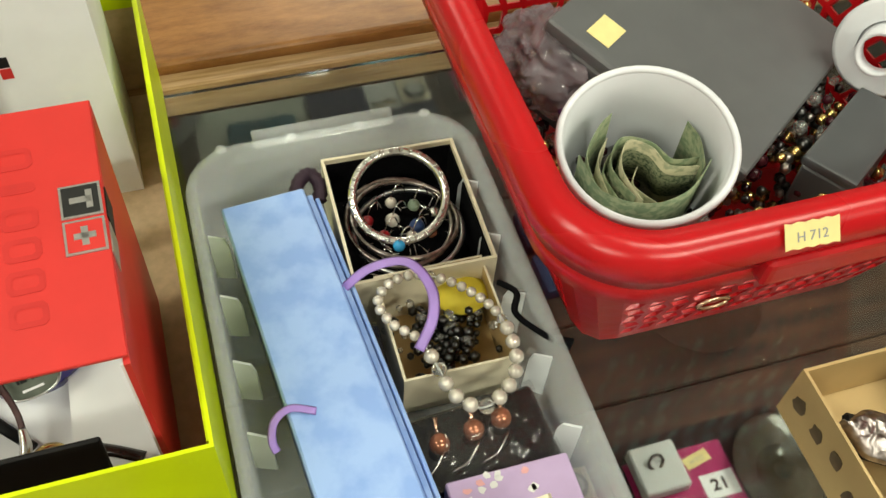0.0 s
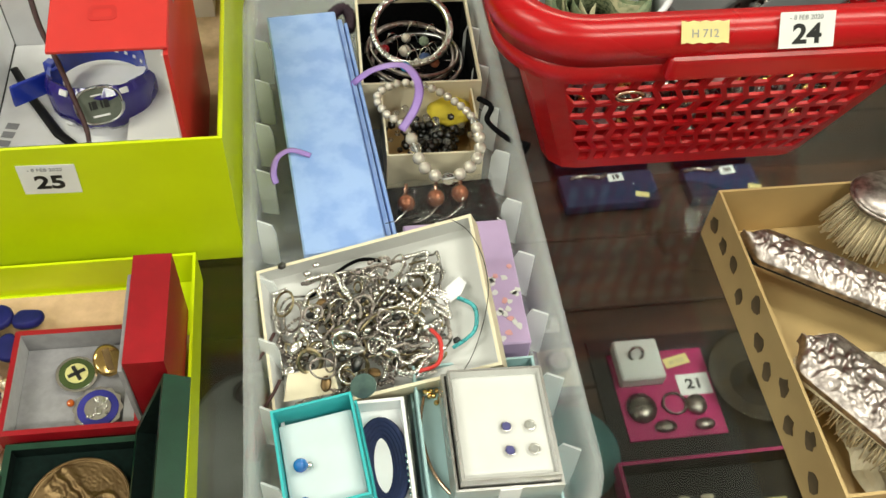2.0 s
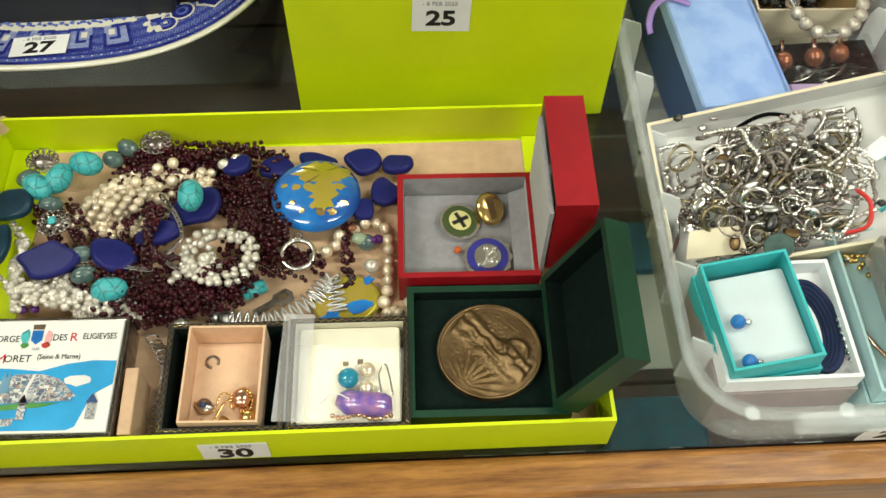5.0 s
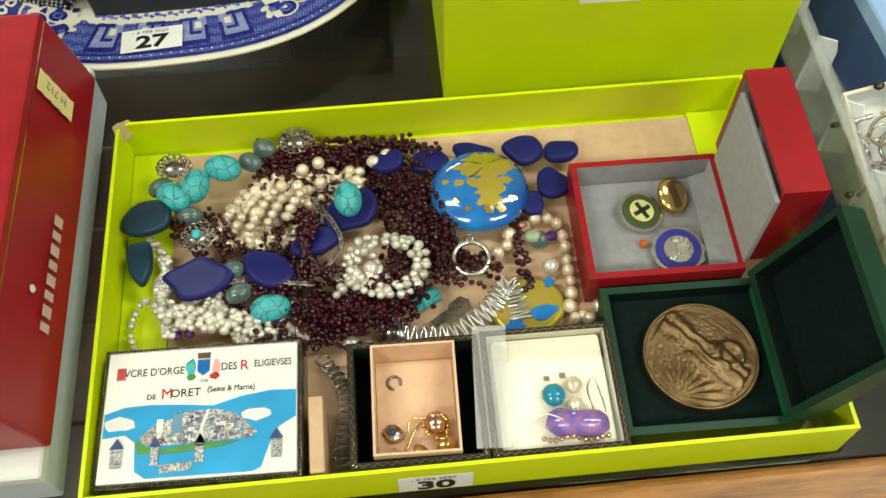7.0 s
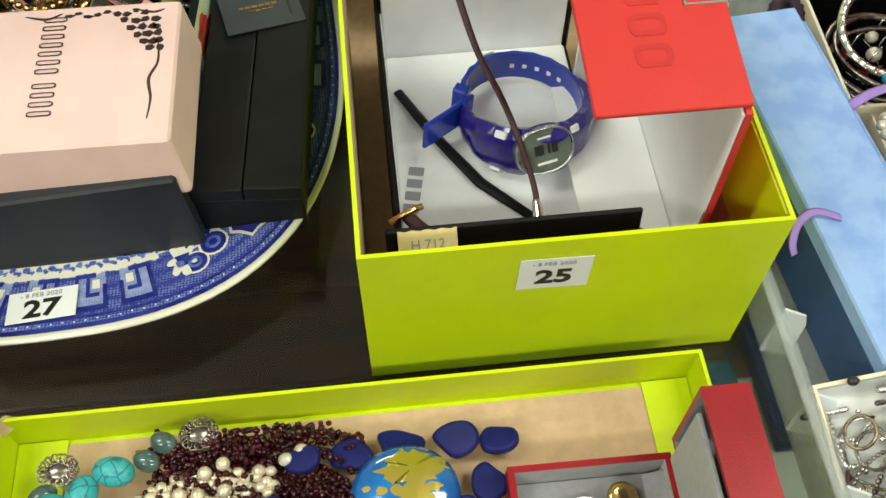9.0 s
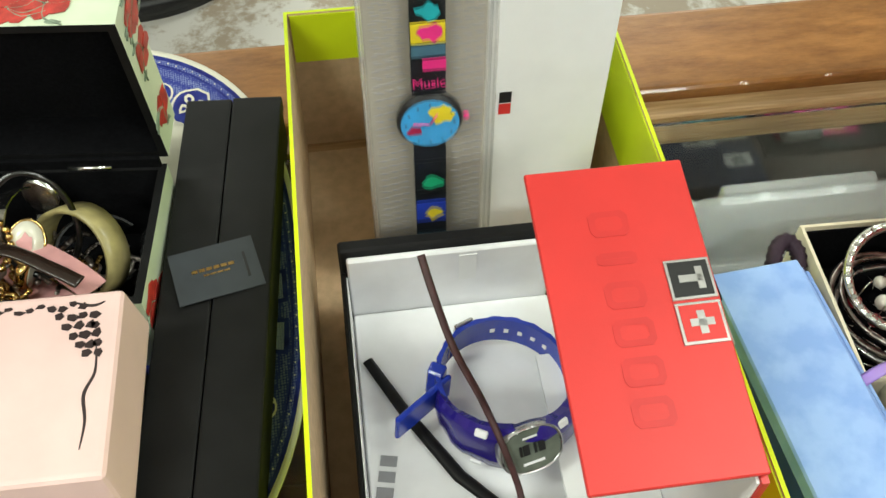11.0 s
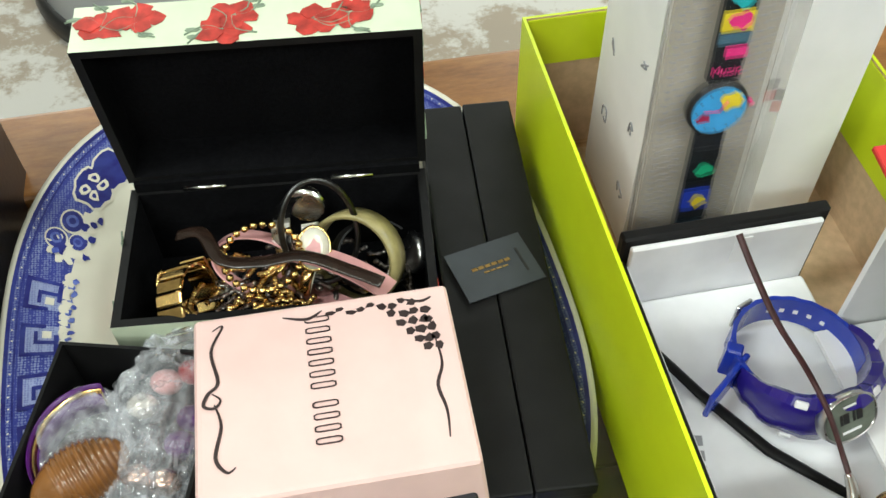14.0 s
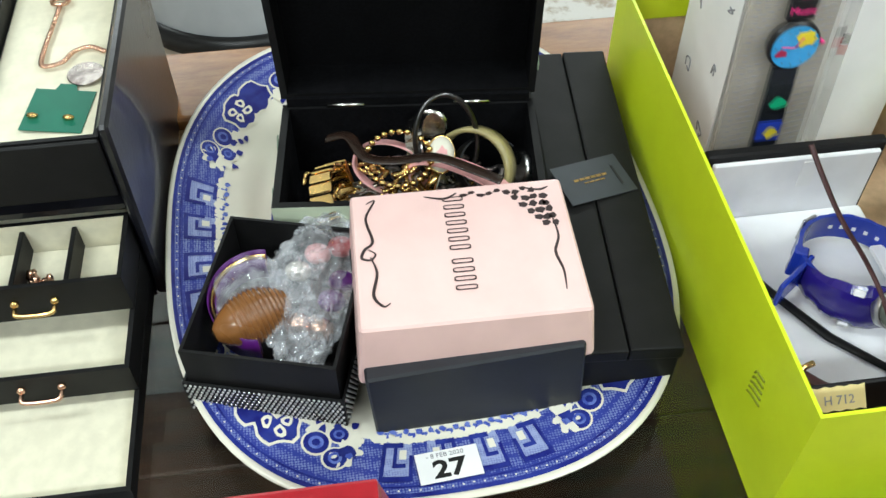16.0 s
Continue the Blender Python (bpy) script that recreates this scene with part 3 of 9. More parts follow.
for col, z0, z1, x0, x1 in (("red", 0.238, 0.256, -0.009, 0.009), ("green", 0.222, 0.232, -0.006, 0.008), ("yellow", 0.196, 0.208, -0.0085, 0.0085), ("slate", 0.188, 0.195, -0.0085, 0.0085),
                            ("pink", 0.1795, 0.186, -0.003, 0.0088), ("blue", 0.068, 0.084, -0.0085, 0.0085), ("slate", 0.045, 0.056, -0.0085, 0.0085)):
    part("strap_panel", box(x0, x1, -0.0028, -0.0022, z0, z1), cols[col], sw, col + " printed strap panel")
for col, zc, seed in (("teal", 0.215, 3), ("pink", 0.202, 5), ("green", 0.1, 6), ("yellow", 0.075, 7)):
    part("strap_motif", plate_poly(blob(0.0055, 0.0045, 11, 0.45, seed), 0, 0.0003), cols[col], sw, col + " squiggle on the strap", place=pose(0.001, -0.003, zc, 90, 0, 0))
text("Music", 0.0075, cols["pink"], sw, pose(0, -0.003, 0.171, 90, 0, 0), "strap_lettering")
dial = part("watch_head", lathe([(0.0155, 0), (0.0175, 0.002), (0.0175, 0.006), (0.016, 0.008)], 32), BLACK_PLASTIC, sw, place=pose(0, 0.003, 0.146, 90, 0, 0))
part("dial_face", disc(0.0155, 0.0006, 32), mat("dial_blue", (0.05, 0.33, 0.68), 0.2, vary=0.08, scale=90, coat=0.8), dial, "pale blue watch dial", place=pose(0, 0, 0.0081))
part("sun_motif", plate_poly(blob(0.0062, 0.0062, 18, 0.25, 2, 0.006, 0.006), 0, 0.0002), cols["yellow"], dial, "yellow sun on the dial", place=pose(0, 0, 0.0088))
part("red_motif", plate_poly(blob(0.004, 0.003, 9, 0.3, 3, -0.008, -0.004), 0, 0.0002), cols["red"], dial, place=pose(0, 0, 0.0088))
bm = bmesh.new()
for i in range(12):
    a = i * math.pi / 6
    box(0.0128 * math.sin(a) - 0.0005, 0.0128 * math.sin(a) + 0.0005, 0.0128 * math.cos(a) - 0.0005, 0.0128 * math.cos(a) + 0.0005, 0, 0.0002, bm=bm)
part("hour_marks", bm, INK, dial, place=pose(0, 0, 0.0088))
bm = bmesh.new()
tube([(0, 0, 0), (-0.009, 0.001, 0)], 0.0005, 4, bm)
tube([(0, 0, 0), (0.004, 0.007, 0)], 0.0005, 4, bm)
part("watch_hands_pair", bm, cols["pink"], dial, "pink pointers", place=pose(0, 0, 0.0094))
part("crown", ball((0.0195, 0, 0.004), 0.0022, sub=1), cols["pink"], dial, "pink winding crown")
part("strap_keeper", box(-0.0105, 0.0105, -0.005, -0.0035, 0.2315, 0.234), ACRYLIC, sw)
part("strap_keeper", box(-0.0105, 0.0105, -0.005, -0.0035, 0.058, 0.0605), ACRYLIC, sw)
part("buckle", tube([(-0.009, -0.002, 0.258), (-0.009, -0.002, 0.272), (0.009, -0.002, 0.272), (0.009, -0.002, 0.258)], 0.0013, 6), BLACK_PLASTIC, sw)

# black case with white satin lining
bc = thing("black_watch_case", pose(0.083, 0.365, 0.0026), "open black watch case lined in white satin", "watch case")
open_box("case_base", bc, 0.126, 0.18, 0.02, 0.003, BLACK_CARD, SATIN)
part("case_side", box(-0.063, -0.06, -0.09, 0.09, 0.0205, 0.068, 0.001), BLACK_CARD, bc)
part("side_lining", box(-0.0598, -0.0592, -0.088, 0.087, 0.03, 0.066), SATIN, bc, "white satin lining")
part("case_lid", box(-0.063, 0.063, 0.0905, 0.0985, 0.0, 0.086, 0.0015), BLACK_CARD, bc)
part("lid_lining", box(-0.0588, 0.058, 0.0862, 0.0902, 0.0205, 0.081, 0.001), SATIN, bc, "white satin lining")
cush = part("satin_cushion", box(-0.059, 0.059, -0.086, 0.0858, 0.004, 0.03, 0.003, seg=3), SATIN, bc, "white satin cushion")
flap = pose(-0.003, -0.0945, 0.03, -9, 0, 0)
part("front_flap", box(-0.066, 0.066, -0.0015, 0.0015, 0.0, 0.054, 0.001), BLACK_CARD, bc, place=flap)
part("lining_tag", box(0.004, 0.014, 0.0852, 0.0858, 0.055, 0.078), WHITE_BOX, bc, "small white paper tag")
bars([(0, 0, 0.009, 0.006), (0, -0.009, 0.009, 0.006), (0, -0.018, 0.009, 0.006), (0, -0.027, 0.009, 0.006)], INK_GREY, bc, pose(-0.047, -0.01, 0.0305, 0, 0, -12), "grey_brand_mark")
ticket(bc, flap @ pose(-0.045, -0.0062, 0.049, 52, 0, 0))

# blue digital watch
dw = thing("digital_watch", pose(0.102, 0.3835, 0.0505, -3, 4, 0), "bright blue plastic digital sports watch with a square screen", "watch")
def strap_arc(a0, a1, w, mt, name, n_=40, label=""):
    bm = bmesh.new()
    rows_ = []
    for i in range(n_ + 1):
        a = math.radians(a0 + (a1 - a0) * i / n_)
        rr = 1.0 + 0.012 * math.sin(i * 1.9)
        row = []
        for k, z in ((0.93, -w), (rr, -w), (rr, w), (0.93, w)):
            row.append(bm.verts.new((0.0375 * k * math.cos(a), 0.0385 * k * math.sin(a), z)))
        rows_.append(row)
    for p_, q_ in zip(rows_, rows_[1:]):
        for k in range(4):
            bm.faces.new((p_[k], p_[(k + 1) % 4], q_[(k + 1) % 4], q_[k]))
    bm.faces.new(rows_[0])
    bm.faces.new(rows_[-1][::-1])
    return part(name, bm, mt, dw, label)
strap_arc(-20, 190, 0.0095, BLUE_RUBBER, "strap", label="translucent blue rubber strap")
strap_arc(185, 235, 0.0105, BLUE_RUBBER, "lower_strap", 20, "ribbed blue lower strap")
bm = bmesh.new()
for i in range(5):
    a = math.radians(38 + i * 13)
    box(-0.0013, 0.0013, -0.0004, 0.0004, -0.0013, 0.0013, bm=bm)
    bmesh.ops.transform(bm, matrix=pose(0.0347 * math.cos(a), 0.0355 * math.sin(a), 0, 0, 0, math.degrees(a) - 90), verts=bm.verts[-8:])
part("strap_holes", bm, SATIN, dw)
part("strap_tail", box(-0.034, 0.006, -0.0015, 0.0018, -0.0095, 0.0095, 0.001), BLUE_RUBBER, dw, place=pose(-0.034, -0.001, 0.0, 0, 0, 38))
part("strap_loop", box(-0.004, 0.004, -0.0045, 0.0045, -0.011, 0.011, 0.001), BLUE_RUBBER, dw, place=pose(-0.036, 0.0065, 0.0, 0, 0, 60))
part("steel_buckle", box(-0.006, 0.006, -0.0012, 0.0012, -0.009, 0.009, 0.0006), STEEL, dw, place=pose(-0.017, 0.0365, 0.0, 0, 0, 25))
bm = bmesh.new()
rings = []
for i in range(49):
    deg = -172 + 190 * i / 48
    k = math.cos(math.radians(max(-90, min(90, (deg + 75) * 0.92)))) ** 0.8
    notch = 0.0012 if (i // 4) % 2 and 4 < i < 44 else 0.0
    hw, ro, ri = 0.0088 + 0.0112 * k - notch, 0.0385 + 0.0078 * k - 0.4 * notch, 0.0352
    a = math.radians(deg)
    rings.append([(r_ * math.cos(a), r_ * math.sin(a), z_ + 0.004 * k) for r_, z_ in ((ri, -hw * 0.8), (ro - 0.0045 * k - 0.001, -hw), (ro - 0.0008, -hw * 0.72), (ro, -hw * 0.3), (ro, hw * 0.3), (ro - 0.0008, hw * 0.72), (ro - 0.0045 * k - 0.001, hw), (ri, hw * 0.8))])
vs = [[bm.verts.new(p) for p in ring] for ring in rings]
for p_, q_ in zip(vs, vs[1:]):
    for k in range(8):
        bm.faces.new((p_[k], p_[(k + 1) % 8], q_[(k + 1) % 8], q_[k])).smooth = k in (2, 3, 4)
bm.faces.new(vs[0])
bm.faces.new(vs[-1][::-1])
head = part("watch_head", bm, PURPLE_RUBBER, dw, "chunky violet blue watch head")
face = pose(0.0045, -0.0466, 0.0125, 60, 0, 9) @ pose(0, 0, 0, 0, 0, 7) @ Matrix.Diagonal((0.98, 0.92, 1, 1))
part("bezel", lathe([(0.0118, -0.006), (0.0152, -0.005), (0.0148, -0.001), (0.0146, 0.0008), (0.0139, 0.0012), (0.0134, 0.0006)], 36, sc=(1.18, 1.0), power=2.5, cap=False), STEEL, head, "chrome bezel", place=face)
part("screen", lathe([(0.0136, -0.006), (0.0136, 0.0004)], 36, sc=(1.18, 1.0), power=2.5), LCD, head, "grey liquid crystal screen", place=face)
bars([(-0.006, 0.001, 0.0014, 0.0065), (-0.003, 0.001, 0.0036, 0.0065), (0.002, 0.001, 0.0014, 0.0065), (0.0055, 0.001, 0.0036, 0.0065)], INK, head, face @ pose(0, 0, 0.0008), "digits")
bars([(0.0, -0.0078, 0.012, 0.0016), (0.0, 0.0085, 0.008, 0.0012)], SATIN, head, face @ pose(0, 0, 0.0008), "screen_print")
for deg, z_ in ((-118, 0.0165), (-60, 0.0185), (-118, -0.0115), (-30, -0.012)):
    a = math.radians(deg)
    part("push_button", box(-0.0034, 0.0034, -0.0022, 0.0022, 0, 0.0022, 0.0006), SATIN, head, "pale marker on the head", place=pose(0.042 * math.cos(a), 0.042 * math.sin(a), z_, 60 if z_ > 0 else 115, 0, deg + 90))

# slim dark-strapped watches lying on the satin
bw = thing("brown_strap_watch", pose(0.1, 0.3, 0.036), "slim ladies watch on a thin brown strap", "watch")
part("strap", tube(smooth_path([(-0.038, 0.116, 0.096), (-0.034, 0.1, 0.085), (-0.027, 0.077, 0.07), (-0.016, 0.055, 0.055), (-0.008, 0.037, 0.04), (-0.001, 0.02, 0.02), (0.0, 0.0, 0.01)], 6), [0.0021 - 0.00001 * i for i in range(37)], 6, flat=0.35), BROWN_CORD, bw, "thin brown leather strap")
part("lower_strap", tube(smooth_path([(0.016, -0.012, 0.012), (0.03, -0.008, 0.018), (0.045, -0.014, 0.02), (0.062, -0.022, 0.018)], 6), 0.0035, 6, flat=0.35), DARK_STRAP, bw, "dark leather lower strap")
part("watch_head", disc(0.0115, 0.0055, 28, 0.0012), GOLD, bw, place=pose(0.012, -0.006, 0.008, 50, 0, 20))
part("dial", disc(0.0102, 0.0006, 28), mat("dull_gilt_dial", (0.4, 0.31, 0.17), 0.35, vary=0.1), bw, place=pose(0.012, -0.006, 0.008, 50, 0, 20) @ pose(0, 0, 0.0056))
part("chrome_link", tube(smooth_path([(-0.0005, 0.014, 0.016), (0.0, 0.005, 0.011), (-0.003, -0.006, 0.006), (-0.005, -0.014, 0.003)], 5), [0.0022, 0.0024, 0.0027, 0.003, 0.0033, 0.0035, 0.0036, 0.0036, 0.0035, 0.0034, 0.0033, 0.0032, 0.003, 0.0028, 0.0026, 0.0024], 8), SILVER, bw, "polished steel lug")
bs = thing("black_strap", pose(0.06, 0.36, 0.034), "narrow black leather watch strap", "watch strap")
part("strap", tube([(-0.03, 0.055, 0.004), (-0.012, 0.02, 0.003), (0.012, -0.02, 0.003), (0.042, -0.052, 0.004)], [0.003, 0.0034, 0.0038, 0.003], 6, flat=0.4), BLACK_CARD, bs)
cs = thing("gilt_buckle_strap", pose(0.025, 0.285, 0.07), "brown strap end with a gilt buckle over the case edge", "watch strap")
part("strap", tube(smooth_path([(0.002, 0.012, 0.0), (0.01, 0.0, 0.003), (0.022, -0.006, 0.002), (0.035, -0.004, -0.012)], 5), 0.004, 6, flat=0.4), BROWN_CORD, cs)
part("buckle", tube([(-0.008, 0.008, 0.002), (0.004, 0.014, 0.003), (0.01, 0.016, 0.003)], 0.002, 6), GOLD, cs)

# red presentation box
rb = thing("red_presentation_box", pose(0.142, 0.337, 0.012), "red card presentation box standing open, white inside", "box")
W, D, H = 0.035, 0.07, 0.1715
TOP = pose(0, 0.001, H, 9.5, 0, 0)
SLOPE = 0.167


def red_side(x0, x1, y0, y1, z0, drop):
    """An upright panel whose upper edge follows the sloping top."""
    bm = bmesh.new()
    a, b = ([bm.verts.new((x, y, z)) for y, z in ((y0, z0), (y1, z0), (y1, H + SLOPE * y1 - drop), (y0, H + SLOPE * y0 - drop))] for x in (x0, x1))
    bm.faces.new(a)
    bm.faces.new(b)
    for i in range(4):
        bm.faces.new((a[i], a[(i + 1) % 4], b[(i + 1) % 4], b[i]))
    return bm


part("top_panel", box(-W, W, -D, D, -0.003, 0, 0.0006), RED_CARD, rb, place=TOP)
part("side_panel", red_side(W - 0.003, W, -D, D, 0, 0.0045), RED_CARD, rb)
part("inner_side", red_side(W - 0.0045, W - 0.0032, -D + 0.001, D - 0.004, 0.001, 0.006), WHITE_BOX, rb, "white inner wall")
part("back_panel", box(-0.004, W - 0.005, D - 0.0035, D, 0, H + 0.005), WHITE_BOX, rb)
part("inner_shelf", box(-0.018, W - 0.005, -D + 0.006, D - 0.005, 0.03, 0.033), WHITE_BOX, rb, "white inner shelf")
part("inner_back", box(-0.002, W - 0.005, D - 0.034, D - 0.03, 0.024, H - 0.002), WHITE_BOX, rb, "white inner wall")
for k, (nm, mt) in enumerate((("black_square", INK), ("red_square", RED_CARD))):
    s = part("logo_plate", box(-0.0095, 0.0095, -0.009, 0.009, 0, 0.0008), SILVER_CARD, rb, "silver-edged logo plate", place=TOP @ pose(0.0245, 0.012 - 0.0195 * k, 0.0001))
    part(nm, box(-0.0083, 0.0083, -0.0078, 0.0078, 0.0008, 0.0011), mt, s)
    bm = bmesh.new()
    box(-0.005, 0.005, -0.0016, 0.0016, 0.0011, 0.0014, bm=bm)
    box((0.0025 if k == 0 else -0.0016), (0.0055 if k == 0 else 0.0016), -0.005, 0.005, 0.0011, 0.0014, bm=bm)
    part("cross_mark", bm, SILVER_CARD, s)
    part("side_mark", box(W + 0.0001, W + 0.0007, -0.009, 0.009, H - 0.017, H - 0.001), SILVER_CARD if k else BLACK_CARD, rb, place=pose(0, 0.012 - 0.0195 * k, 0.001 - 0.0033 * k))
marks([(-0.0415 + 0.0166 * k, 0, 0.0058 if k == 1 else 0.012, 0.017) for k in range(6)], RED_EMBOSS, rb, TOP @ pose(-0.0035, 0.0, 0.0001, 0, 0, -90), "embossed_brand_mark", 0.0028, 0.0002)["kind"] = "stuff"


# ---- clear plastic organiser tray ----
def round_rect(x0, x1, y0, y1, r, n=6):
    pts = []
    for cx, cy, a0 in ((x1 - r, y1 - r, 0), (x0 + r, y1 - r, 90), (x0 + r, y0 + r, 180), (x1 - r, y0 + r, 270)):
        for i in range(n + 1):
            a = math.radians(a0 + 90 * i / n)
            pts.append((cx + r * math.cos(a), cy + r * math.sin(a)))
    return pts


def loft(rings, bm=None, close_first=False, close_last=False):
    bm = bm or bmesh.new()
    vs = [[bm.verts.new(p) for p in ring] for ring in rings]
    for a, b in zip(vs, vs[1:]):
        n = len(a)
        for i in range(n):
            bm.faces.new((a[i], a[(i + 1) % n], b[(i + 1) % n], b[i])).smooth = True
    if close_first:
        bm.faces.new(vs[0])
    if close_last:
        bm.faces.new(vs[-1])
    return bm


tray = thing("clear_organiser_tray", pose(0.3085, 0.242, 0), "long clear frosted plastic organiser tray full of jewellery boxes", "tray")
def rr3(inset, z, r):
    return [(x, y, z) for x, y in round_rect(-0.1005 + inset, 0.1005 - inset, -0.25 + inset, 0.25 - inset, r)]
bm = loft([rr3(0.014, 0.0, 0.03), rr3(0.009, 0.004, 0.034), rr3(0.005, 0.052, 0.036), rr3(0.0, 0.0535, 0.04), rr3(0.0, 0.0555, 0.04), rr3(0.0065, 0.0555, 0.035), rr3(0.0105, 0.006, 0.033), rr3(0.0155, 0.002, 0.03)], close_first=True, close_last=True)
t_shell = part("tray_shell", bm, TRAY_PLASTIC, tray, "frosted clear plastic shell")
t_shell.visible_shadow = False
for k in range(9):
    for side in (-1, 1):
        y = -0.2 + 0.0475 * k
        bm = plate_poly([(0, 0), (0.014, 0.004), (0.0135, 0.038), (0.011, 0.046), (0, 0.046)], -0.0007, 0.0007)
        o = part("divider_tab", bm, TAB_PLASTIC, tray, place=pose(side * 0.0915, y, 0.004, 90, 0, 0) @ Matrix.Rotation(math.radians(0 if side < 0 else 180), 4, "Y") @ Matrix.Rotation(math.radians(-28), 4, "Y"))
        o.visible_shadow = False
for sgn in (-1, 1):
    hb = part("handle_lip", box(-0.05, 0.05, -0.004, 0.004, 0.0, 0.012, 0.002, seg=2), TRAY_PLASTIC, tray, place=pose(0, sgn * 0.252, 0.048))
    hb.visible_shadow = False
    for k in range(4):
        o = part("moulded_stud", disc(0.004, 0.0015, 16, 0.0005), TRAY_PLASTIC, tray, place=pose(-0.072 + 0.048 * k, sgn * 0.2465, 0.0557))
        o.visible_shadow = False
lot_sticker(tray, "26", pose(0.013, -0.2478, 0.0245, 95, 0, 0), 0.036, 0.02, dated=False)
ticket(tray, pose(0.072, -0.2468, 0.03, 95, 0, 8), "H 703")

# blue marbled box lying along the tray
bb = thing("blue_marbled_box", pose(0.266, 0.311, 0.006, 0, 0, 4.6), "long pale blue marbled paper jewellery box, slightly open", "box")
part("box_base", box(-0.026, 0.036, -0.119, 0.119, 0.0, 0.046, 0.001), NAVY, bb, "navy box base")
part("box_lid", box(-0.028, 0.026, -0.121, 0.121, 0.048, 0.06, 0.0012), BLUE_PAPER, bb, "pale blue marbled lid")
part("lid_edge", box(0.0275, 0.0312, -0.12, 0.12, 0.03, 0.052, 0.0006), BLUE_PAPER, bb)
part("page_edge", box(0.0325, 0.0352, -0.118, 0.118, 0.03, 0.0495, 0.0006), BLUE_PAPER, bb)
part("lilac_ribbon", tube(smooth_path([(0.026, 0.042, 0.05), (0.045, 0.044, 0.062), (0.066, 0.036, 0.07), (0.073, 0.014, 0.071), (0.068, -0.004, 0.066), (0.055, -0.016, 0.055)], 7), 0.0034, 6, flat=0.12), LILAC_RIBBON, bb)
part("lilac_ribbon", tube(smooth_path([(-0.013, -0.036, 0.0605), (-0.026, -0.031, 0.063), (-0.036, -0.034, 0.06), (-0.04, -0.041, 0.053), (-0.039, -0.046, 0.047)], 6), 0.0024, 6, flat=0.12), LILAC_RIBBON, bb)

# cream box of bangles
gb = thing("bangle_box", pose(0.346, 0.412, 0.004, 0, 0, -1.5), "cream card box lined in black holding silver bangles", "box")
open_box("box_body", gb, 0.094, 0.107, 0.048, 0.002, CREAM_CARD, CREAM_CARD)
open_box("felt_lining", gb, 0.0894, 0.1024, 0.042, 0.001, BLACK_FELT, BLACK_FELT, base=0.0023, label="black felt lining")
def bangle(name, x, y, z, r, tr, rx, ry, mt, label):
    t = thing(name, pose(x, y, z, rx, ry, 0), label, "bangle", "bangles in the cream box")
    part("band", tube([(r * math.cos(2 * math.pi * i / 48), r * math.sin(2 * math.pi * i / 48), 0) for i in range(48)], tr, 8, closed=True), mt, t)
    return t
bangle("silver_bangle", 0.342, 0.413, 0.036, 0.036, 0.002, 4, 3, SILVER_OLD, "plain tarnished silver bangle")
bangle("silver_bangle", 0.345, 0.41, 0.042, 0.0355, 0.0016, -4, 5, SILVER_OLD, "thin tarnished silver bangle")
bangle("silver_bangle", 0.347, 0.408, 0.031, 0.037, 0.0018, -2, -3, STEEL, "plain tarnished silver bangle")
tb = bangle("studded_bangle", 0.343, 0.419, 0.056, 0.031, 0.003, 24, -6, SILVER, "silver bangle set with small bright stones")
bm = bmesh.new()
for i in range(30):
    a = 2 * math.pi * i / 30
    ball((0.0315 * math.cos(a), 0.0315 * math.sin(a), 0.0022), 0.0021, bm, 1)
part("stones", bm, CRYSTAL, tb, "clear stones")
rnd = random.Random(11)
for k, (mt, lab) in enumerate(((NAVY, "navy glass drop earring"), (PEARL, "small pearl drop earring"), (PEARL, "small pearl drop earring"), (FLOWER_GREEN, "small green stone earring"), (RED_LEATHER, "small red bead earring"), (COPPER, "small amber bead earring"), (PEARL, "small pearl stud earring"), (SKY_BLUE, "small blue bead earring"), (SILVER, "small silver ball earring"), (RED_LEATHER, "small red bead earring"))):
    a, rr = k * 2.4, 0.008 + 0.002 * k
    e = thing("earring", pose(0.345 + rr * math.cos(a), 0.408 + rr * math.sin(a), 0.034 + 0.003 * (k % 4)), lab, "earring", "earrings among the bangles")
    part("bead", ball((0, 0, 0), 0.0052 if k < 2 else 0.0042, sub=2), mt, e, smooth=True)
    part("ear_wire", tube(smooth_path([(0, 0, 0.004), (0.003, 0.002, 0.012), (0.008, 0.004, 0.013), (0.011, 0.004, 0.004)], 4), 0.0005, 4), SILVER, e)
bm = bmesh.new()
for k in range(40):
    c0 = Vector((0.345 + rnd.uniform(-0.03, 0.03), 0.408 + rnd.uniform(-0.033, 0.033), 0.014 + rnd.uniform(0, 0.016)))
    tube([c0, c0 + Vector((rnd.uniform(-0.012, 0.012), rnd.uniform(-0.012, 0.012), rnd.uniform(0, 0.006)))], 0.0006, 4, bm)
tagged(obj("loose_silver_findings", bm, SILVER), "heap of tiny silver earring wires in the box", "jewellery", kind="stuff")

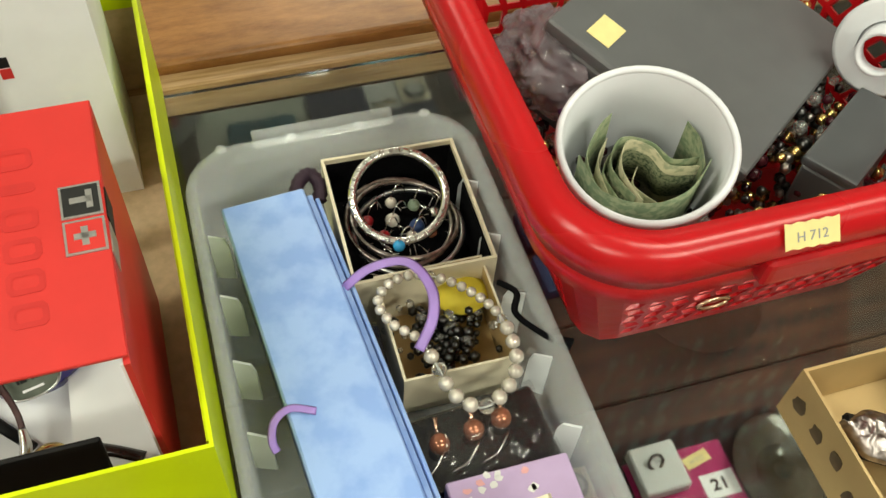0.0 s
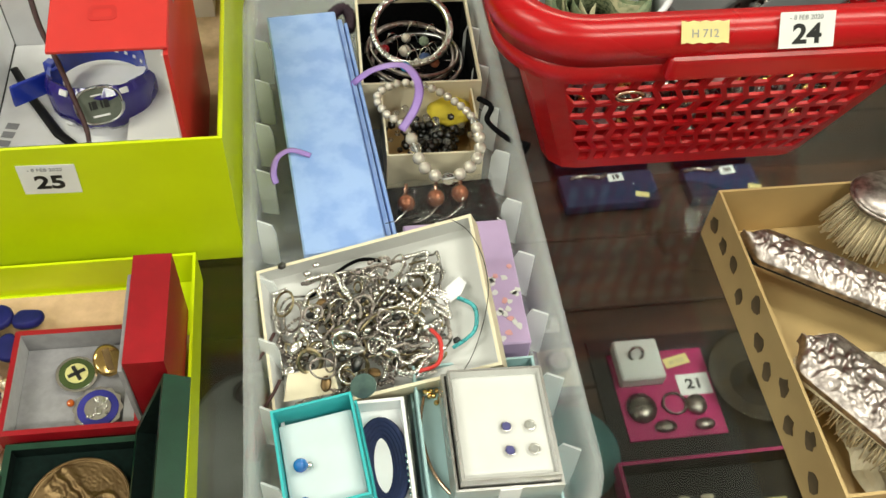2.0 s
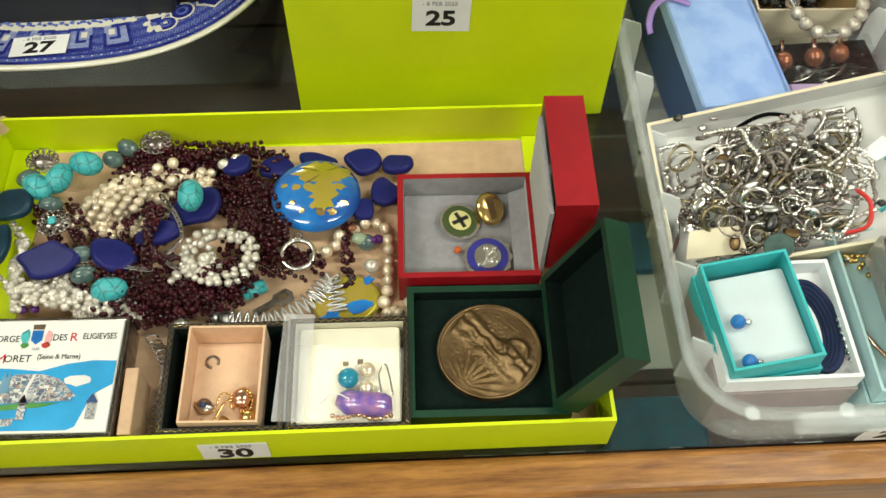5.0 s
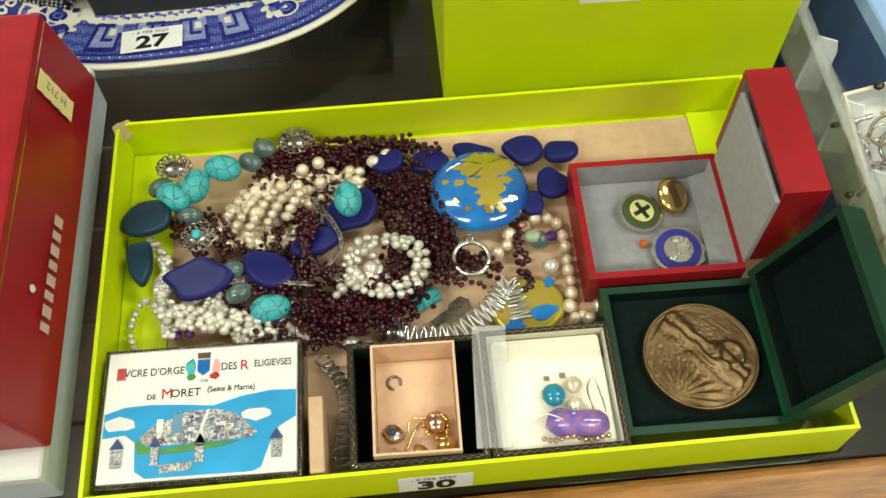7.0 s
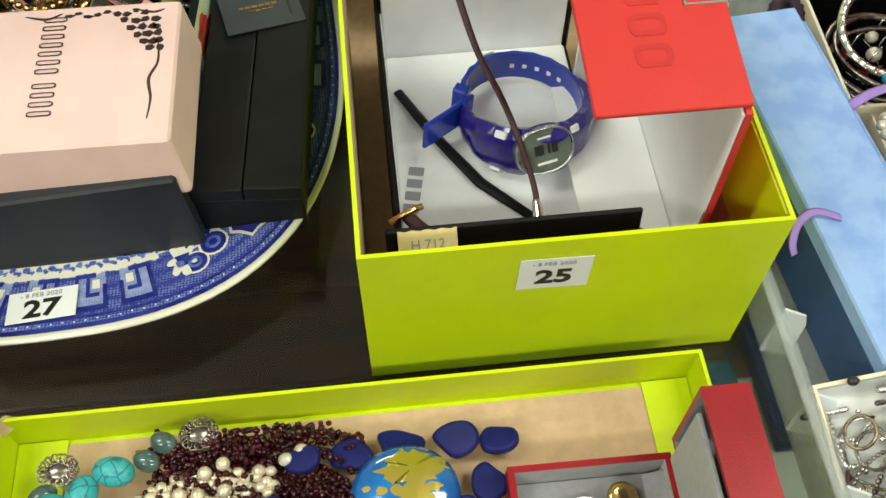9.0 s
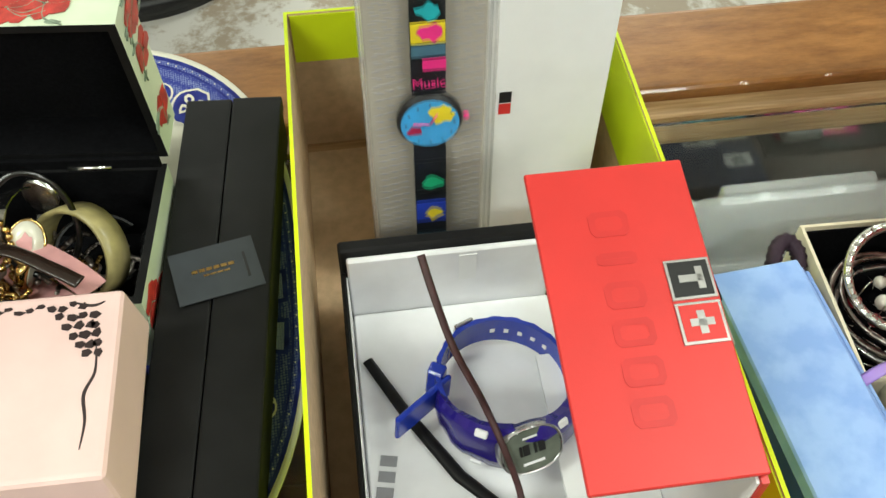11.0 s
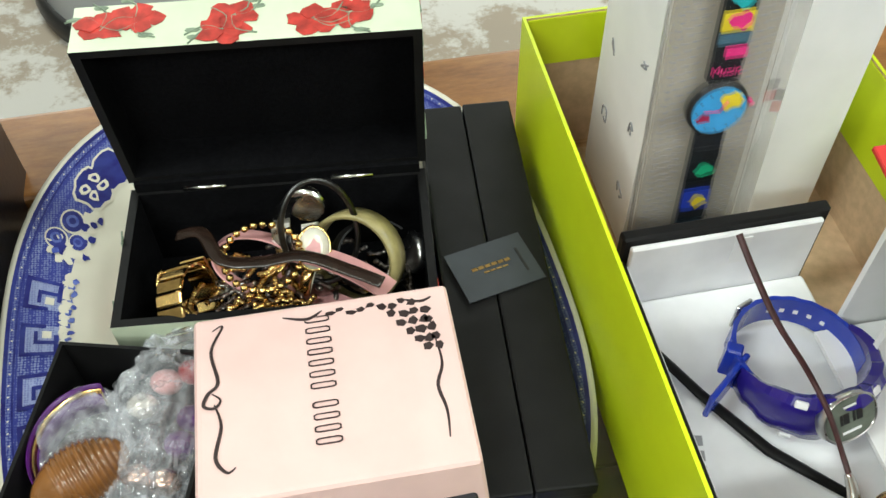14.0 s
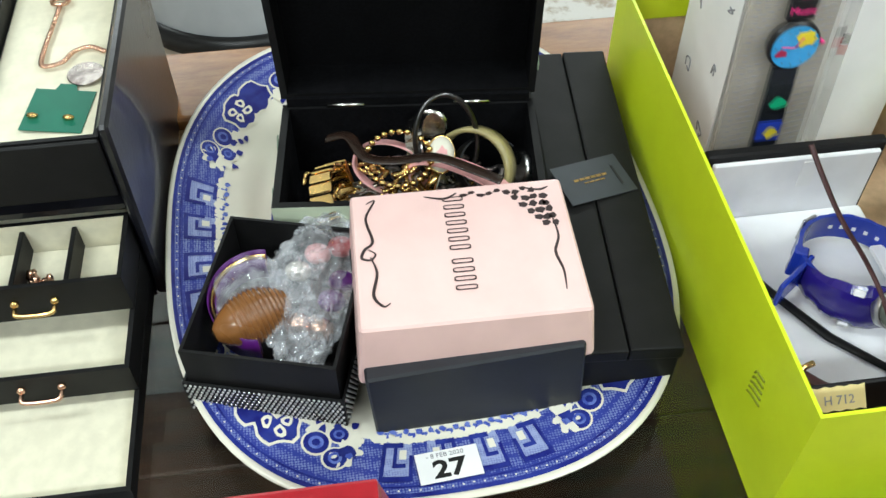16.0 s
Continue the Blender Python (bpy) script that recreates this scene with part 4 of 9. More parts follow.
# gold-lined box of black beads
kb = thing("gold_lined_box", pose(0.3475, 0.328, 0.004, 0, 0, -1), "small open card box lined in gold", "box")
open_box("box_body", kb, 0.072, 0.078, 0.041, 0.0015, CREAM_CARD, GOLD_CARD, edge=CREAM_CARD)
part("yellow_pad", lathe([(0.016, 0), (0.019, 0.006), (0.012, 0.012), (0.004, 0.014)], 20, sc=(1, 0.8)), YELLOW, kb, "bright yellow foam pad", place=pose(0.019, 0.022, 0.02), smooth=True)
rnd = random.Random(12)
bm = bmesh.new()
for k in range(150):
    ball((rnd.gauss(0, 0.013), rnd.gauss(-0.004, 0.013), 0.01 + abs(rnd.gauss(0, 0.007))), rnd.uniform(0.0018, 0.0042), bm, 1)
tagged(obj("black_bead_necklace", bm, GUN, place=pose(0.346, 0.328, 0.008)), "tangled heap of faceted black and smoky beads", "necklace", kind="stuff")
bm = bmesh.new()
for k in range(26):
    ball((rnd.gauss(0, 0.016), rnd.gauss(-0.004, 0.014), 0.018 + abs(rnd.gauss(0, 0.005))), rnd.uniform(0.002, 0.004), bm, 1)
tagged(obj("clear_bead_strand", bm, CRYSTAL, place=pose(0.346, 0.328, 0.008)), "clear glass beads among black ones", "beads", kind="stuff")

# pearl bracelet draped over the boxes
pb = thing("pearl_bracelet", pose(0.346, 0.305, 0.05) @ Matrix.Scale(0.93, 4), "cream pearl bracelet draped over the small boxes", "bracelet")
loop = smooth_path([(-0.03, 0.051, 0.006), (-0.012, 0.054, 0.006), (0.008, 0.046, 0.004), (0.025, 0.03, 0.002), (0.034, 0.01, 0.004), (0.036, -0.012, 0.004), (0.032, -0.03, 0.002), (0.018, -0.044, 0.0), (0.002, -0.049, 0.0), (-0.012, -0.036, 0.002), (-0.016, -0.016, 0.003), (-0.022, 0.006, 0.004), (-0.035, 0.02, 0.005), (-0.041, 0.038, 0.006)], 8, closed=True)
lengths = [0.0]
for a, b in zip(loop, loop[1:] + loop[:1]):
    lengths.append(lengths[-1] + (b - a).length)
def along(s):
    s %= lengths[-1]
    for k in range(len(loop)):
        if lengths[k + 1] >= s:
            t = (s - lengths[k]) / max(1e-9, lengths[k + 1] - lengths[k])
            return loop[k].lerp(loop[(k + 1) % len(loop)], t)
s, k = 0.0, 0
while s < lengths[-1] - 0.005:
    p = along(s)
    big = 0.0052 if p.y < -0.0 else 0.0037
    glassy = k in (4, 12, 19, 23)
    part("crystal_bead" if glassy else "pearl", ball(p, big, sub=2), CRYSTAL if glassy else PEARL, pb, smooth=True)
    s += big * 2.02
    k += 1
part("thread", tube(loop, 0.0005, 4, closed=True), SATIN, pb)
ct = thing("black_tassel_cord", pose(0.386, 0.31, 0.05), "short black beaded cord with a tassel end", "cord")
part("cord", tube(smooth_path([(0.0, 0.03, 0.0), (0.008, 0.018, 0.002), (0.003, 0.006, 0.0), (0.01, -0.008, 0.0), (0.02, -0.02, 0.0)], 6), 0.0022, 6), BLACK_FELT, ct)
part("tassel", tube([(0.019, -0.018, 0), (0.028, -0.026, 0.0)], [0.002, 0.005], 8), BLACK_FELT, ct)

# black card with copper bead earrings in film
bp_ = thing("black_earring_packet", pose(0.347, 0.2475, 0.0055, 0, 0, 3), "shiny black packet with copper glass bead earrings", "earrings")
part("packet_tray", box(-0.041, 0.041, -0.024, 0.026, 0, 0.026, 0.002), BLACK_FOIL, bp_)
for k, x in enumerate((-0.026, -0.004, 0.014)):
    part("copper_bead", ball((x, 0.004 + 0.002 * k, 0.031), 0.0068, sub=2), COPPER, bp_, smooth=True)
    part("bead_cap", tube([(x, 0.01, 0.034), (x + 0.002, 0.018, 0.036)], 0.0016, 6), ROSE_GOLD, bp_)
    part("ear_wire", tube(smooth_path([(x, -0.003, 0.033), (x - 0.01, -0.012, 0.032), (x - 0.02, -0.014, 0.03)], 4), 0.0007, 4), SILVER, bp_)

bm = bmesh.new()
bmesh.ops.create_grid(bm, x_segments=36, y_segments=24, size=1.0)
for v in bm.verts:
    v.co = Vector((v.co.x * 0.041, 0.001 + v.co.y * 0.026, 0.029 + 0.008 * (1 - v.co.y ** 4) * (1 - v.co.x ** 4) + 0.003 * noise.noise(v.co * 3.1) + 0.0012 * noise.noise(v.co * 9.0)))
    v.co.z = max(v.co.z, 0.0275)
o = part("cellophane", bm, mat("clear_cellophane", (0.08, 0.08, 0.08), 0.04, vary=0.1, alpha=0.12, coat=1.0, spec=1.0), bp_, "crinkled clear cellophane")
o.modifiers.new("thickness", "SOLIDIFY").thickness = 0.0002
o.visible_shadow = False

# lilac box with blossom
lb = thing("lilac_box", pose(0.351, 0.172, 0.005, 0, 0, -0.5), "lilac paper box printed with white and pink blossom", "box")
body = part("box_body", box(-0.036, 0.036, -0.051, 0.051, 0, 0.04, 0.001), LILAC, lb)
rnd = random.Random(21)
bm = bmesh.new()
bm2 = bmesh.new()
for k in range(120):
    x, y = rnd.uniform(-0.034, 0.034), rnd.uniform(-0.048, 0.05)
    if x > 0.012 and y < 0.01 or y > 0.03 and x < 0.012:
        pts = [(x + px, y + py) for px, py in blob(0.0022, 0.0022, 8, 0.4, k)]
        plate_poly(pts, 0.0402, 0.0404, bm if k % 3 else bm2)
part("blossom_print", bm, WHITE_CARD, lb)["kind"] = "stuff"
part("pink_blossom_print", bm2, LEATHER_PINK, lb)["kind"] = "stuff"

# tilted white card box of chains
wb = thing("white_card_tray", pose(0.2878, 0.139, 0.062, 17.5, -19.5, -1.8) @ pose(0, 0, -0.02), "shallow white card box heaped with tangled silver chains", "box")
open_box("tray_body", wb, 0.145, 0.0975, 0.02, 0.002, CREAM_CARD, WHITE_CARD, edge=CREAM_CARD)
part("floor_sheet", box(-0.071, 0.071, -0.0472, 0.0472, 0.0022, 0.0028), WHITE_CARD, wb, "white paper floor")
CHAIN_M = wb.matrix_basis.copy()


def tangle(name, m, count, sx, sy, h, r, mt, label, cat, seed, link=False, loops=0.4):
    rnd = random.Random(seed)
    bm = bmesh.new()
    for k in range(count):
        cx, cy = rnd.gauss(0, sx * 0.45), rnd.gauss(0, sy * 0.45)
        z = 0.003 + rnd.random() * h * math.exp(-(cx / sx) ** 2 - (cy / sy) ** 2)
        a = rnd.uniform(0, 6.28)
        size = rnd.uniform(0.4, 1.0) * min(sx, sy) * 0.7
        pts = []
        for i in range(6):
            if rnd.random() < loops:
                a += rnd.uniform(1.0, 1.9)
            else:
                a += rnd.uniform(-1.0, 1.0)
            cx += math.cos(a) * size * 0.45
            cy += math.sin(a) * size * 0.45
            cx, cy = max(-sx, min(sx, cx)), max(-sy, min(sy, cy))
            pts.append((cx, cy, max(0.002, z + rnd.uniform(-0.002, 0.003))))
        path = smooth_path(pts, 5)
        if link:
            for q in path[::1]:
                ball(q, r * rnd.uniform(1.0, 1.7), bm, 1, (1, 1, 0.7))
        else:
            tube(path, r, 5, bm)
    return tagged(obj(name, bm, mt, place=m), label, cat, kind="stuff")


off = CHAIN_M @ Matrix.Translation((-0.011, -0.003, 0.0025)) @ Matrix.Diagonal((1.0, 0.9, 0.85, 1))
tangle("silver_chains", off, 30, 0.056, 0.041, 0.018, 0.0009, CHAIN_GREY, "tangled heap of fine silver chains", "chain", 31)
tangle("silver_link_chains", off, 46, 0.057, 0.042, 0.022, 0.0013, SILVER, "tangled silver link chains", "chain", 32, link=True)
tangle("gold_chains", off, 26, 0.05, 0.036, 0.022, 0.0009, CHAIN_OLIVE, "tangled fine gold-coloured chains", "chain", 33)
tangle("antique_chains", off, 40, 0.055, 0.042, 0.021, 0.0011, SILVER_OLD, "tangled tarnished chains", "chain", 34, link=True)
tangle("snake_chains", off, 9, 0.045, 0.035, 0.028, 0.0015, CHAIN_OLIVE, "smooth round dull gilt snake chains", "chain", 35, loops=0.8)
rnd = random.Random(38)
for k in range(18):
    hr = rnd.uniform(0.004, 0.011)
    hm = off @ pose(rnd.uniform(-0.05, 0.042), rnd.uniform(-0.036, 0.034), rnd.uniform(0.014, 0.024), rnd.uniform(-40, 40), rnd.uniform(-40, 40), rnd.uniform(0, 180))
    tagged(obj("hoop_earring", tube([(hr * math.cos(i * 0.3142), hr * 0.85 * math.sin(i * 0.3142), 0) for i in range(20)], rnd.choice((0.0007, 0.001, 0.0016)), 6, closed=True), (SILVER, SILVER_OLD, CHAIN_OLIVE)[k % 3], place=hm), "thin metal hoop earring among the chains", "earring", "hoops among the chains")
for k in range(16):
    pm = off @ pose(rnd.uniform(-0.052, 0.04), rnd.uniform(-0.038, 0.036), rnd.uniform(0.014, 0.023), rnd.uniform(-35, 35), rnd.uniform(-35, 35), rnd.uniform(0, 180))
    bm = lathe([(0.0012, 0), (0.0032, 0.0004), (0.0036, 0.0012), (0.0022, 0.002)], 10, sc=(rnd.uniform(0.9, 1.7), rnd.uniform(0.7, 1.1)))
    tagged(obj("silver_pendant", bm, (SILVER, GUN, STEEL, SILVER, BRONZE)[k % 5], place=pm, smooth=True), "small metal pendant lying on the chains", "pendant", "pendants among the chains")
rnd = random.Random(36)
bm = bmesh.new()
bmg = bmesh.new()
for k in range(90):
    ball((rnd.gauss(-0.002, 0.03), rnd.gauss(0, 0.022), 0.006 + rnd.random() * 0.018), rnd.uniform(0.0015, 0.0036), bm if k % 3 else bmg, 1, (1, rnd.uniform(0.5, 1), 0.6))
tagged(obj("silver_charms", bm, SILVER, place=off), "small silver charms among the chains", "charm", kind="stuff")
tagged(obj("dark_charms", bmg, GUN, place=off), "dark beads and charms among the chains", "charm", kind="stuff")
def small(name, bm, mt, m, label, cat, smooth=False):
    return tagged(obj(name, bm, mt, place=m, smooth=smooth), label, cat)
small("cream_earring_card", plate_poly([(-0.017, -0.01), (-0.014, 0.009), (0.014, 0.011), (0.018, -0.007)], 0, 0.0006), CREAM_CARD, off @ pose(-0.036, -0.033, 0.018, 0, 8, -6), "small cream card holding earrings", "card")
small("jade_disc", disc(0.0085, 0.002, 24, 0.0006), AGATE, off @ pose(-0.002, -0.043, 0.02, 8, 0, 0), "round grey green stone disc", "stone")
small("white_tag", plate_poly([(-0.012, -0.004), (-0.009, 0.005), (0.011, 0.006), (0.012, -0.001), (0.004, -0.005)], 0, 0.0005), SATIN, off @ pose(0.06, 0.008, 0.01, 0, 5, 28), "small translucent white tag", "tag")
for mt, pts, lab in ((TURQ, [(0.055, -0.03, 0.012), (0.07, -0.022, 0.012), (0.073, -0.006, 0.012), (0.064, 0.003, 0.014)], "short green cord looped on the chains"), (RED_CARD, [(0.033, -0.042, 0.02), (0.046, -0.04, 0.021), (0.05, -0.026, 0.022), (0.045, -0.016, 0.02)], "short red cord looped on the chains"),
                     (BLACK_FELT, [(-0.03, 0.03, 0.012), (-0.012, 0.042, 0.014), (0.006, 0.048, 0.014), (0.02, 0.044, 0.012)], "black knotted cord lying on the chains")):
    small("cord", tube(smooth_path(pts, 5), 0.0014, 6), mt, off, lab, "cord")
small("fine_wire", tube(smooth_path([(0.03, 0.065, 0.026), (0.06, 0.062, 0.027), (0.082, 0.04, 0.03), (0.086, 0.0, 0.03), (0.07, -0.04, 0.03), (0.05, -0.062, 0.03)], 6), 0.0003, 4), GUN, off, "single loose fine dark wire across the box", "wire")
for k, y in enumerate((-0.034, 0.0)):
    small("leather_thong", tube(smooth_path([(-0.068, y - 0.008, 0.02), (-0.06, y, 0.021), (-0.056, y + 0.01, 0.016)], 4), 0.0012, 5), BROWN_CORD, off, "short brown leather thong at the box edge", "thong")

# grey box, turquoise box and their jewellery
mg = thing("grey_gift_box", pose(0.2655, 0.0515, 0.003, 0, 0, 0.5), "white-rimmed mauve grey gift box, open", "box")
open_box("box_base", mg, 0.075, 0.074, 0.034, 0.0015, MAUVE_CARD, SATIN, base=0.0)
open_box("box_rim", mg, 0.0725, 0.0715, 0.0125, 0.002, SATIN, SATIN, base=0.0345)
br = thing("navy_cord_bracelet", pose(0.286, 0.05, 0.036), "navy blue wrapped cord bracelet with small beads", "bracelet")
for k in range(7):
    part("cord_strand", tube([((0.003 + 0.0018 * k) * math.cos(2 * math.pi * i / 28), (0.014 + 0.0022 * k) * math.sin(2 * math.pi * i / 28), 0.0012 * k) for i in range(28)], 0.002, 6, closed=True), NAVY_CLOTH, br)
bm = bmesh.new()
for i in range(7):
    ball((0.014, -0.022 + 0.004 * i, 0.009), 0.0018, bm, 1)
part("beads", bm, SILVER, br, "small silver beads")
tq = thing("turquoise_gift_box", pose(0.254, 0.0515, 0.036, 3, -7, 6), "bright turquoise gift box holding blue stud earrings", "box")
open_box("box_body", tq, 0.047, 0.062, 0.03, 0.0015, TEAL_CARD, TEAL_CARD)
open_box("outer_sleeve", tq, 0.05, 0.065, 0.018, 0.0012, TEAL_CARD, TEAL_CARD, base=-0.004)
part("foam_pad", box(-0.0215, 0.0215, -0.028, 0.025, 0.004, 0.021, 0.002, seg=2), LINING, tq, "pale blue foam pad")
for k, (x, y) in enumerate(((-0.012, -0.003), (-0.013, -0.0255))):
    e = thing("blue_stud_earring", tq.matrix_basis @ pose(x, y, 0.0245), "blue glass stud earring on a foam pad", "earring", "blue studs")
    part("bead", ball((0, 0, 0), 0.0042, sub=2), ENAMEL_BLUE, e, smooth=True)
    part("stud_back", ball((0.005, -0.001, -0.001), 0.0024, sub=1), SILVER, e)

# silver box of studs on a duck egg blue box
db = thing("duck_egg_gift_box", pose(0.3465, 0.058, 0.003, 0, 0, 0), "duck egg blue gift box holding a gilt bracelet", "box")
open_box("box_base", db, 0.079, 0.104, 0.032, 0.0015, DUCK_CARD, DUCK_CARD)
open_box("box_rim", db, 0.0755, 0.1005, 0.014, 0.0015, DUCK_CARD, DUCK_CARD, base=0.0325)
part("inner_pad", box(-0.036, 0.036, -0.048, 0.048, 0.0345, 0.038), DUCK_CARD, db, "pale blue pad")
gbk = thing("gilt_bracelet", pose(0.314, 0.056, 0.041), "slim gilt bracelet with a clasp", "bracelet")
part("bar", tube(smooth_path([(0.0, 0.034, 0.002), (-0.004, 0.015, 0.002), (-0.002, -0.01, 0.003), (0.006, -0.028, 0.004), (0.014, -0.036, 0.005)], 7), 0.0011, 6), ROSE_GOLD, gbk)
bm = bmesh.new()
for i in range(12):
    ball((0.001 + 0.0012 * i, 0.036 - 0.0008 * i * (i % 3), 0.004), 0.0019, bm, 1)
part("clasp_links", bm, GOLD, gbk)
part("clasp", tube([(0.008, -0.031, 0.006), (0.018, -0.04, 0.008)], 0.0026, 8), SILVER, gbk)
sbx = thing("silver_gift_box", pose(0.3515, 0.051, 0.0505, 0, 2, -1), "silver card gift box with a white pad of crystal studs", "box")
open_box("box_base", sbx, 0.06, 0.073, 0.02, 0.0015, SILVER_CARD, SILVER_CARD)
open_box("box_rim", sbx, 0.055, 0.068, 0.008, 0.0015, SILVER_CARD, WHITE_CARD, base=0.02)
part("white_pad", box(-0.0255, 0.0255, -0.032, 0.032, 0.004, 0.0225, 0.001), WHITE_CARD, sbx, "white foam pad")
part("tape", box(-0.006, 0.006, -0.0374, -0.0366, 0.004, 0.02), SATIN, sbx, "strip of clear tape")
for k, (x, y) in enumerate(((0.002, -0.002), (0.0155, -0.002), (0.002, -0.0165), (0.0155, -0.0165))):
    e = thing("crystal_stud", sbx.matrix_basis @ pose(x, y, 0.0242), "violet crystal stud earring" if k % 2 == 0 else "clear crystal stud earring", "earring", "studs on the white pad")
    part("stone", lathe([(0.0028, 0), (0.003, 0.0008), (0.0018, 0.002)], 10), mat("violet_crystal", (0.2, 0.2, 0.5), 0.05, transmission=0.5, vary=0.1) if k % 2 == 0 else CRYSTAL, e)
    part("setting", tube([(0.003 * math.cos(i * 0.6283), 0.003 * math.sin(i * 0.6283), 0.0006) for i in range(10)], 0.0005, 4, closed=True), SILVER, e)
small("black_beaded_cord", tube(smooth_path([(-0.006, -0.008, 0.0), (0.0, 0.003, 0.004), (0.008, 0.007, 0.004), (0.013, -0.001, 0.0), (0.01, -0.012, -0.004)], 6), [0.0042 + 0.0012 * (i % 2) for i in range(25)], 8), mat("dark_plum_crochet", (0.03, 0.012, 0.026), 0.7, bump=0.6, bump_scale=700), pose(0.283, 0.452, 0.044), "dark plum crocheted bead cord by the bangle box", "cord")

# ---- red basket ----
bk = thing("red_plastic_basket", pose(0.55, 0.42, 0), "red plastic lattice basket full of oddments", "basket")
def brr(t, n=14):
    """Outline of the basket at height share t."""
    hx, hy, r = 0.11 + 0.058 * t, 0.113 + 0.058 * t, 0.022 + 0.028 * t
    return [Vector((x, y, 0.18 * t)) for x, y in round_rect(-hx, hx, -hy, hy, r, n)]
N = len(brr(0))
def peri(t, u):
    ring = brr(t)
    tot = [0.0]
    ring2 = ring + ring[:1]
    for a, b in zip(ring2, ring2[1:]):
        tot.append(tot[-1] + (b - a).length)
    s = (u % 1.0) * tot[-1]
    for i in range(len(ring)):
        if tot[i + 1] >= s:
            return ring2[i].lerp(ring2[i + 1], (s - tot[i]) / max(1e-9, tot[i + 1] - tot[i]))
    return ring2[-1].copy()
COLS, ROWS_ = 68, 7
bm = bmesh.new()
levels = [0.0, 0.07] + [0.07 + 0.66 * (j + 1) / ROWS_ for j in range(ROWS_)] + [0.84, 0.95]
table = {}
for j, t in enumerate(levels):
    ring = brr(t)
    ring2 = ring + ring[:1]
    tot = [0.0]
    for a, b in zip(ring2, ring2[1:]):
        tot.append(tot[-1] + (b - a).length)
    for i in range(COLS):
        s = i / COLS * tot[-1]
        q = next(k for k in range(len(ring)) if tot[k + 1] >= s - 1e-9)
        table[i, j] = bm.verts.new(ring2[q].lerp(ring2[q + 1], min(1, max(0, (s - tot[q]) / max(1e-9, tot[q + 1] - tot[q])))))
def is_corner(i):
    v = table[i, 5].co
    return abs(v.x) > 0.115 and abs(v.y) > 0.108
for j in range(len(levels) - 1):
    for i in range(COLS):
        a, b, c, d = table[i, j], table[(i + 1) % COLS, j], table[(i + 1) % COLS, j + 1], table[i, j + 1]
        hole = 1 <= j <= ROWS_ and not is_corner(i) and not is_corner((i + 1) % COLS)
        if not hole:
            bm.faces.new((a, b, c, d))
        else:
            cen = (a.co + b.co + c.co + d.co) / 4
            k = 0.74
            sk = (b.co - a.co) * (0.16 if (j % 2) else -0.16)
            ia, ib, ic, id_ = (bm.verts.new(cen + (v.co - cen) * k + sk * (-1 if n_ < 2 else 1)) for n_, v in enumerate((a, b, c, d)))
            for q in ((a, b, ib, ia), (b, c, ic, ib), (c, d, id_, ic), (d, a, ia, id_)):
                bm.faces.new(q)
bm.faces.new([table[i, 0] for i in range(COLS)][::-1])
w = part("lattice_wall", bm, RED_PLASTIC, bk)
md = w.modifiers.new("thickness", "SOLIDIFY")
md.thickness, md.offset = 0.0026, -1
def rim_ring(dx, z):
    return [(x, y, z + (0.006 if abs(x + 0.03) < 0.001 else 0)) for x, y in round_rect(-0.165 - dx, 0.165 + dx, -0.167 - dx, 0.167 + dx, 0.05 + dx, 10)]
bm = loft([rim_ring(-0.002, 0.165), rim_ring(0.006, 0.158), rim_ring(0.0115, 0.172), rim_ring(0.0105, 0.182), rim_ring(0.003, 0.189), rim_ring(-0.008, 0.188), rim_ring(-0.0105, 0.18), rim_ring(-0.008, 0.172)])
part("rim", bm, RED_PLASTIC, bk, "thick rounded red rim")
bm = loft([rim_ring(0.001, 0.14), rim_ring(0.004, 0.142), rim_ring(0.0045, 0.158), rim_ring(0.001, 0.158)])
part("rim_skirt", bm, RED_PLASTIC, bk)
part("handle_grip", box(-0.068, 0.09, -0.0135, 0.0, 0.0, 0.02, 0.005, seg=3), RED_PLASTIC, bk, "recessed handle grip", place=pose(0, -0.167, 0.148))
ticket(bk, pose(-0.05, -0.1772, 0.1855, 50, 0, -2))
lot_sticker(bk, "24", pose(0.016, -0.1775, 0.184, 56, 0, 0), 0.036, 0.022)
for k, (x, z) in enumerate(((-0.085, 0.132), (0.12, 0.138))):
    part("wire_clip", tube([(0.009 * math.cos(0.5 * i), 0, 0.004 * math.sin(0.5 * i)) for i in range(13)], 0.0016, 6), ROSE_GOLD, bk, "twist of copper wire", place=pose(x, -0.173, z))

cup = thing("white_plastic_cup", pose(0.483, 0.3665, 0.0275, 11.3, -8.4, 0) @ Matrix.Scale(1.09, 4), "white ribbed plastic cup stuffed with rolled banknotes", "cup")
part("cup_wall", lathe([(0.033, 0), (0.0335, 0.002), (0.038, 0.05), (0.0385, 0.051), (0.0395, 0.07), (0.04, 0.071), (0.041, 0.088), (0.0415, 0.089), (0.044, 0.117), (0.047, 0.118), (0.0475, 0.121), (0.046, 0.123), (0.043, 0.121), (0.041, 0.095), (0.037, 0.05), (0.032, 0.004)], 48), WHITE_PLASTIC, cup, smooth=True)
part("rim", tube([(0.0455 * math.cos(2 * math.pi * i / 48), 0.0455 * math.sin(2 * math.pi * i / 48), 0.1215) for i in range(48)], 0.0022, 8, closed=True), WHITE_PLASTIC, cup, "rolled white rim")
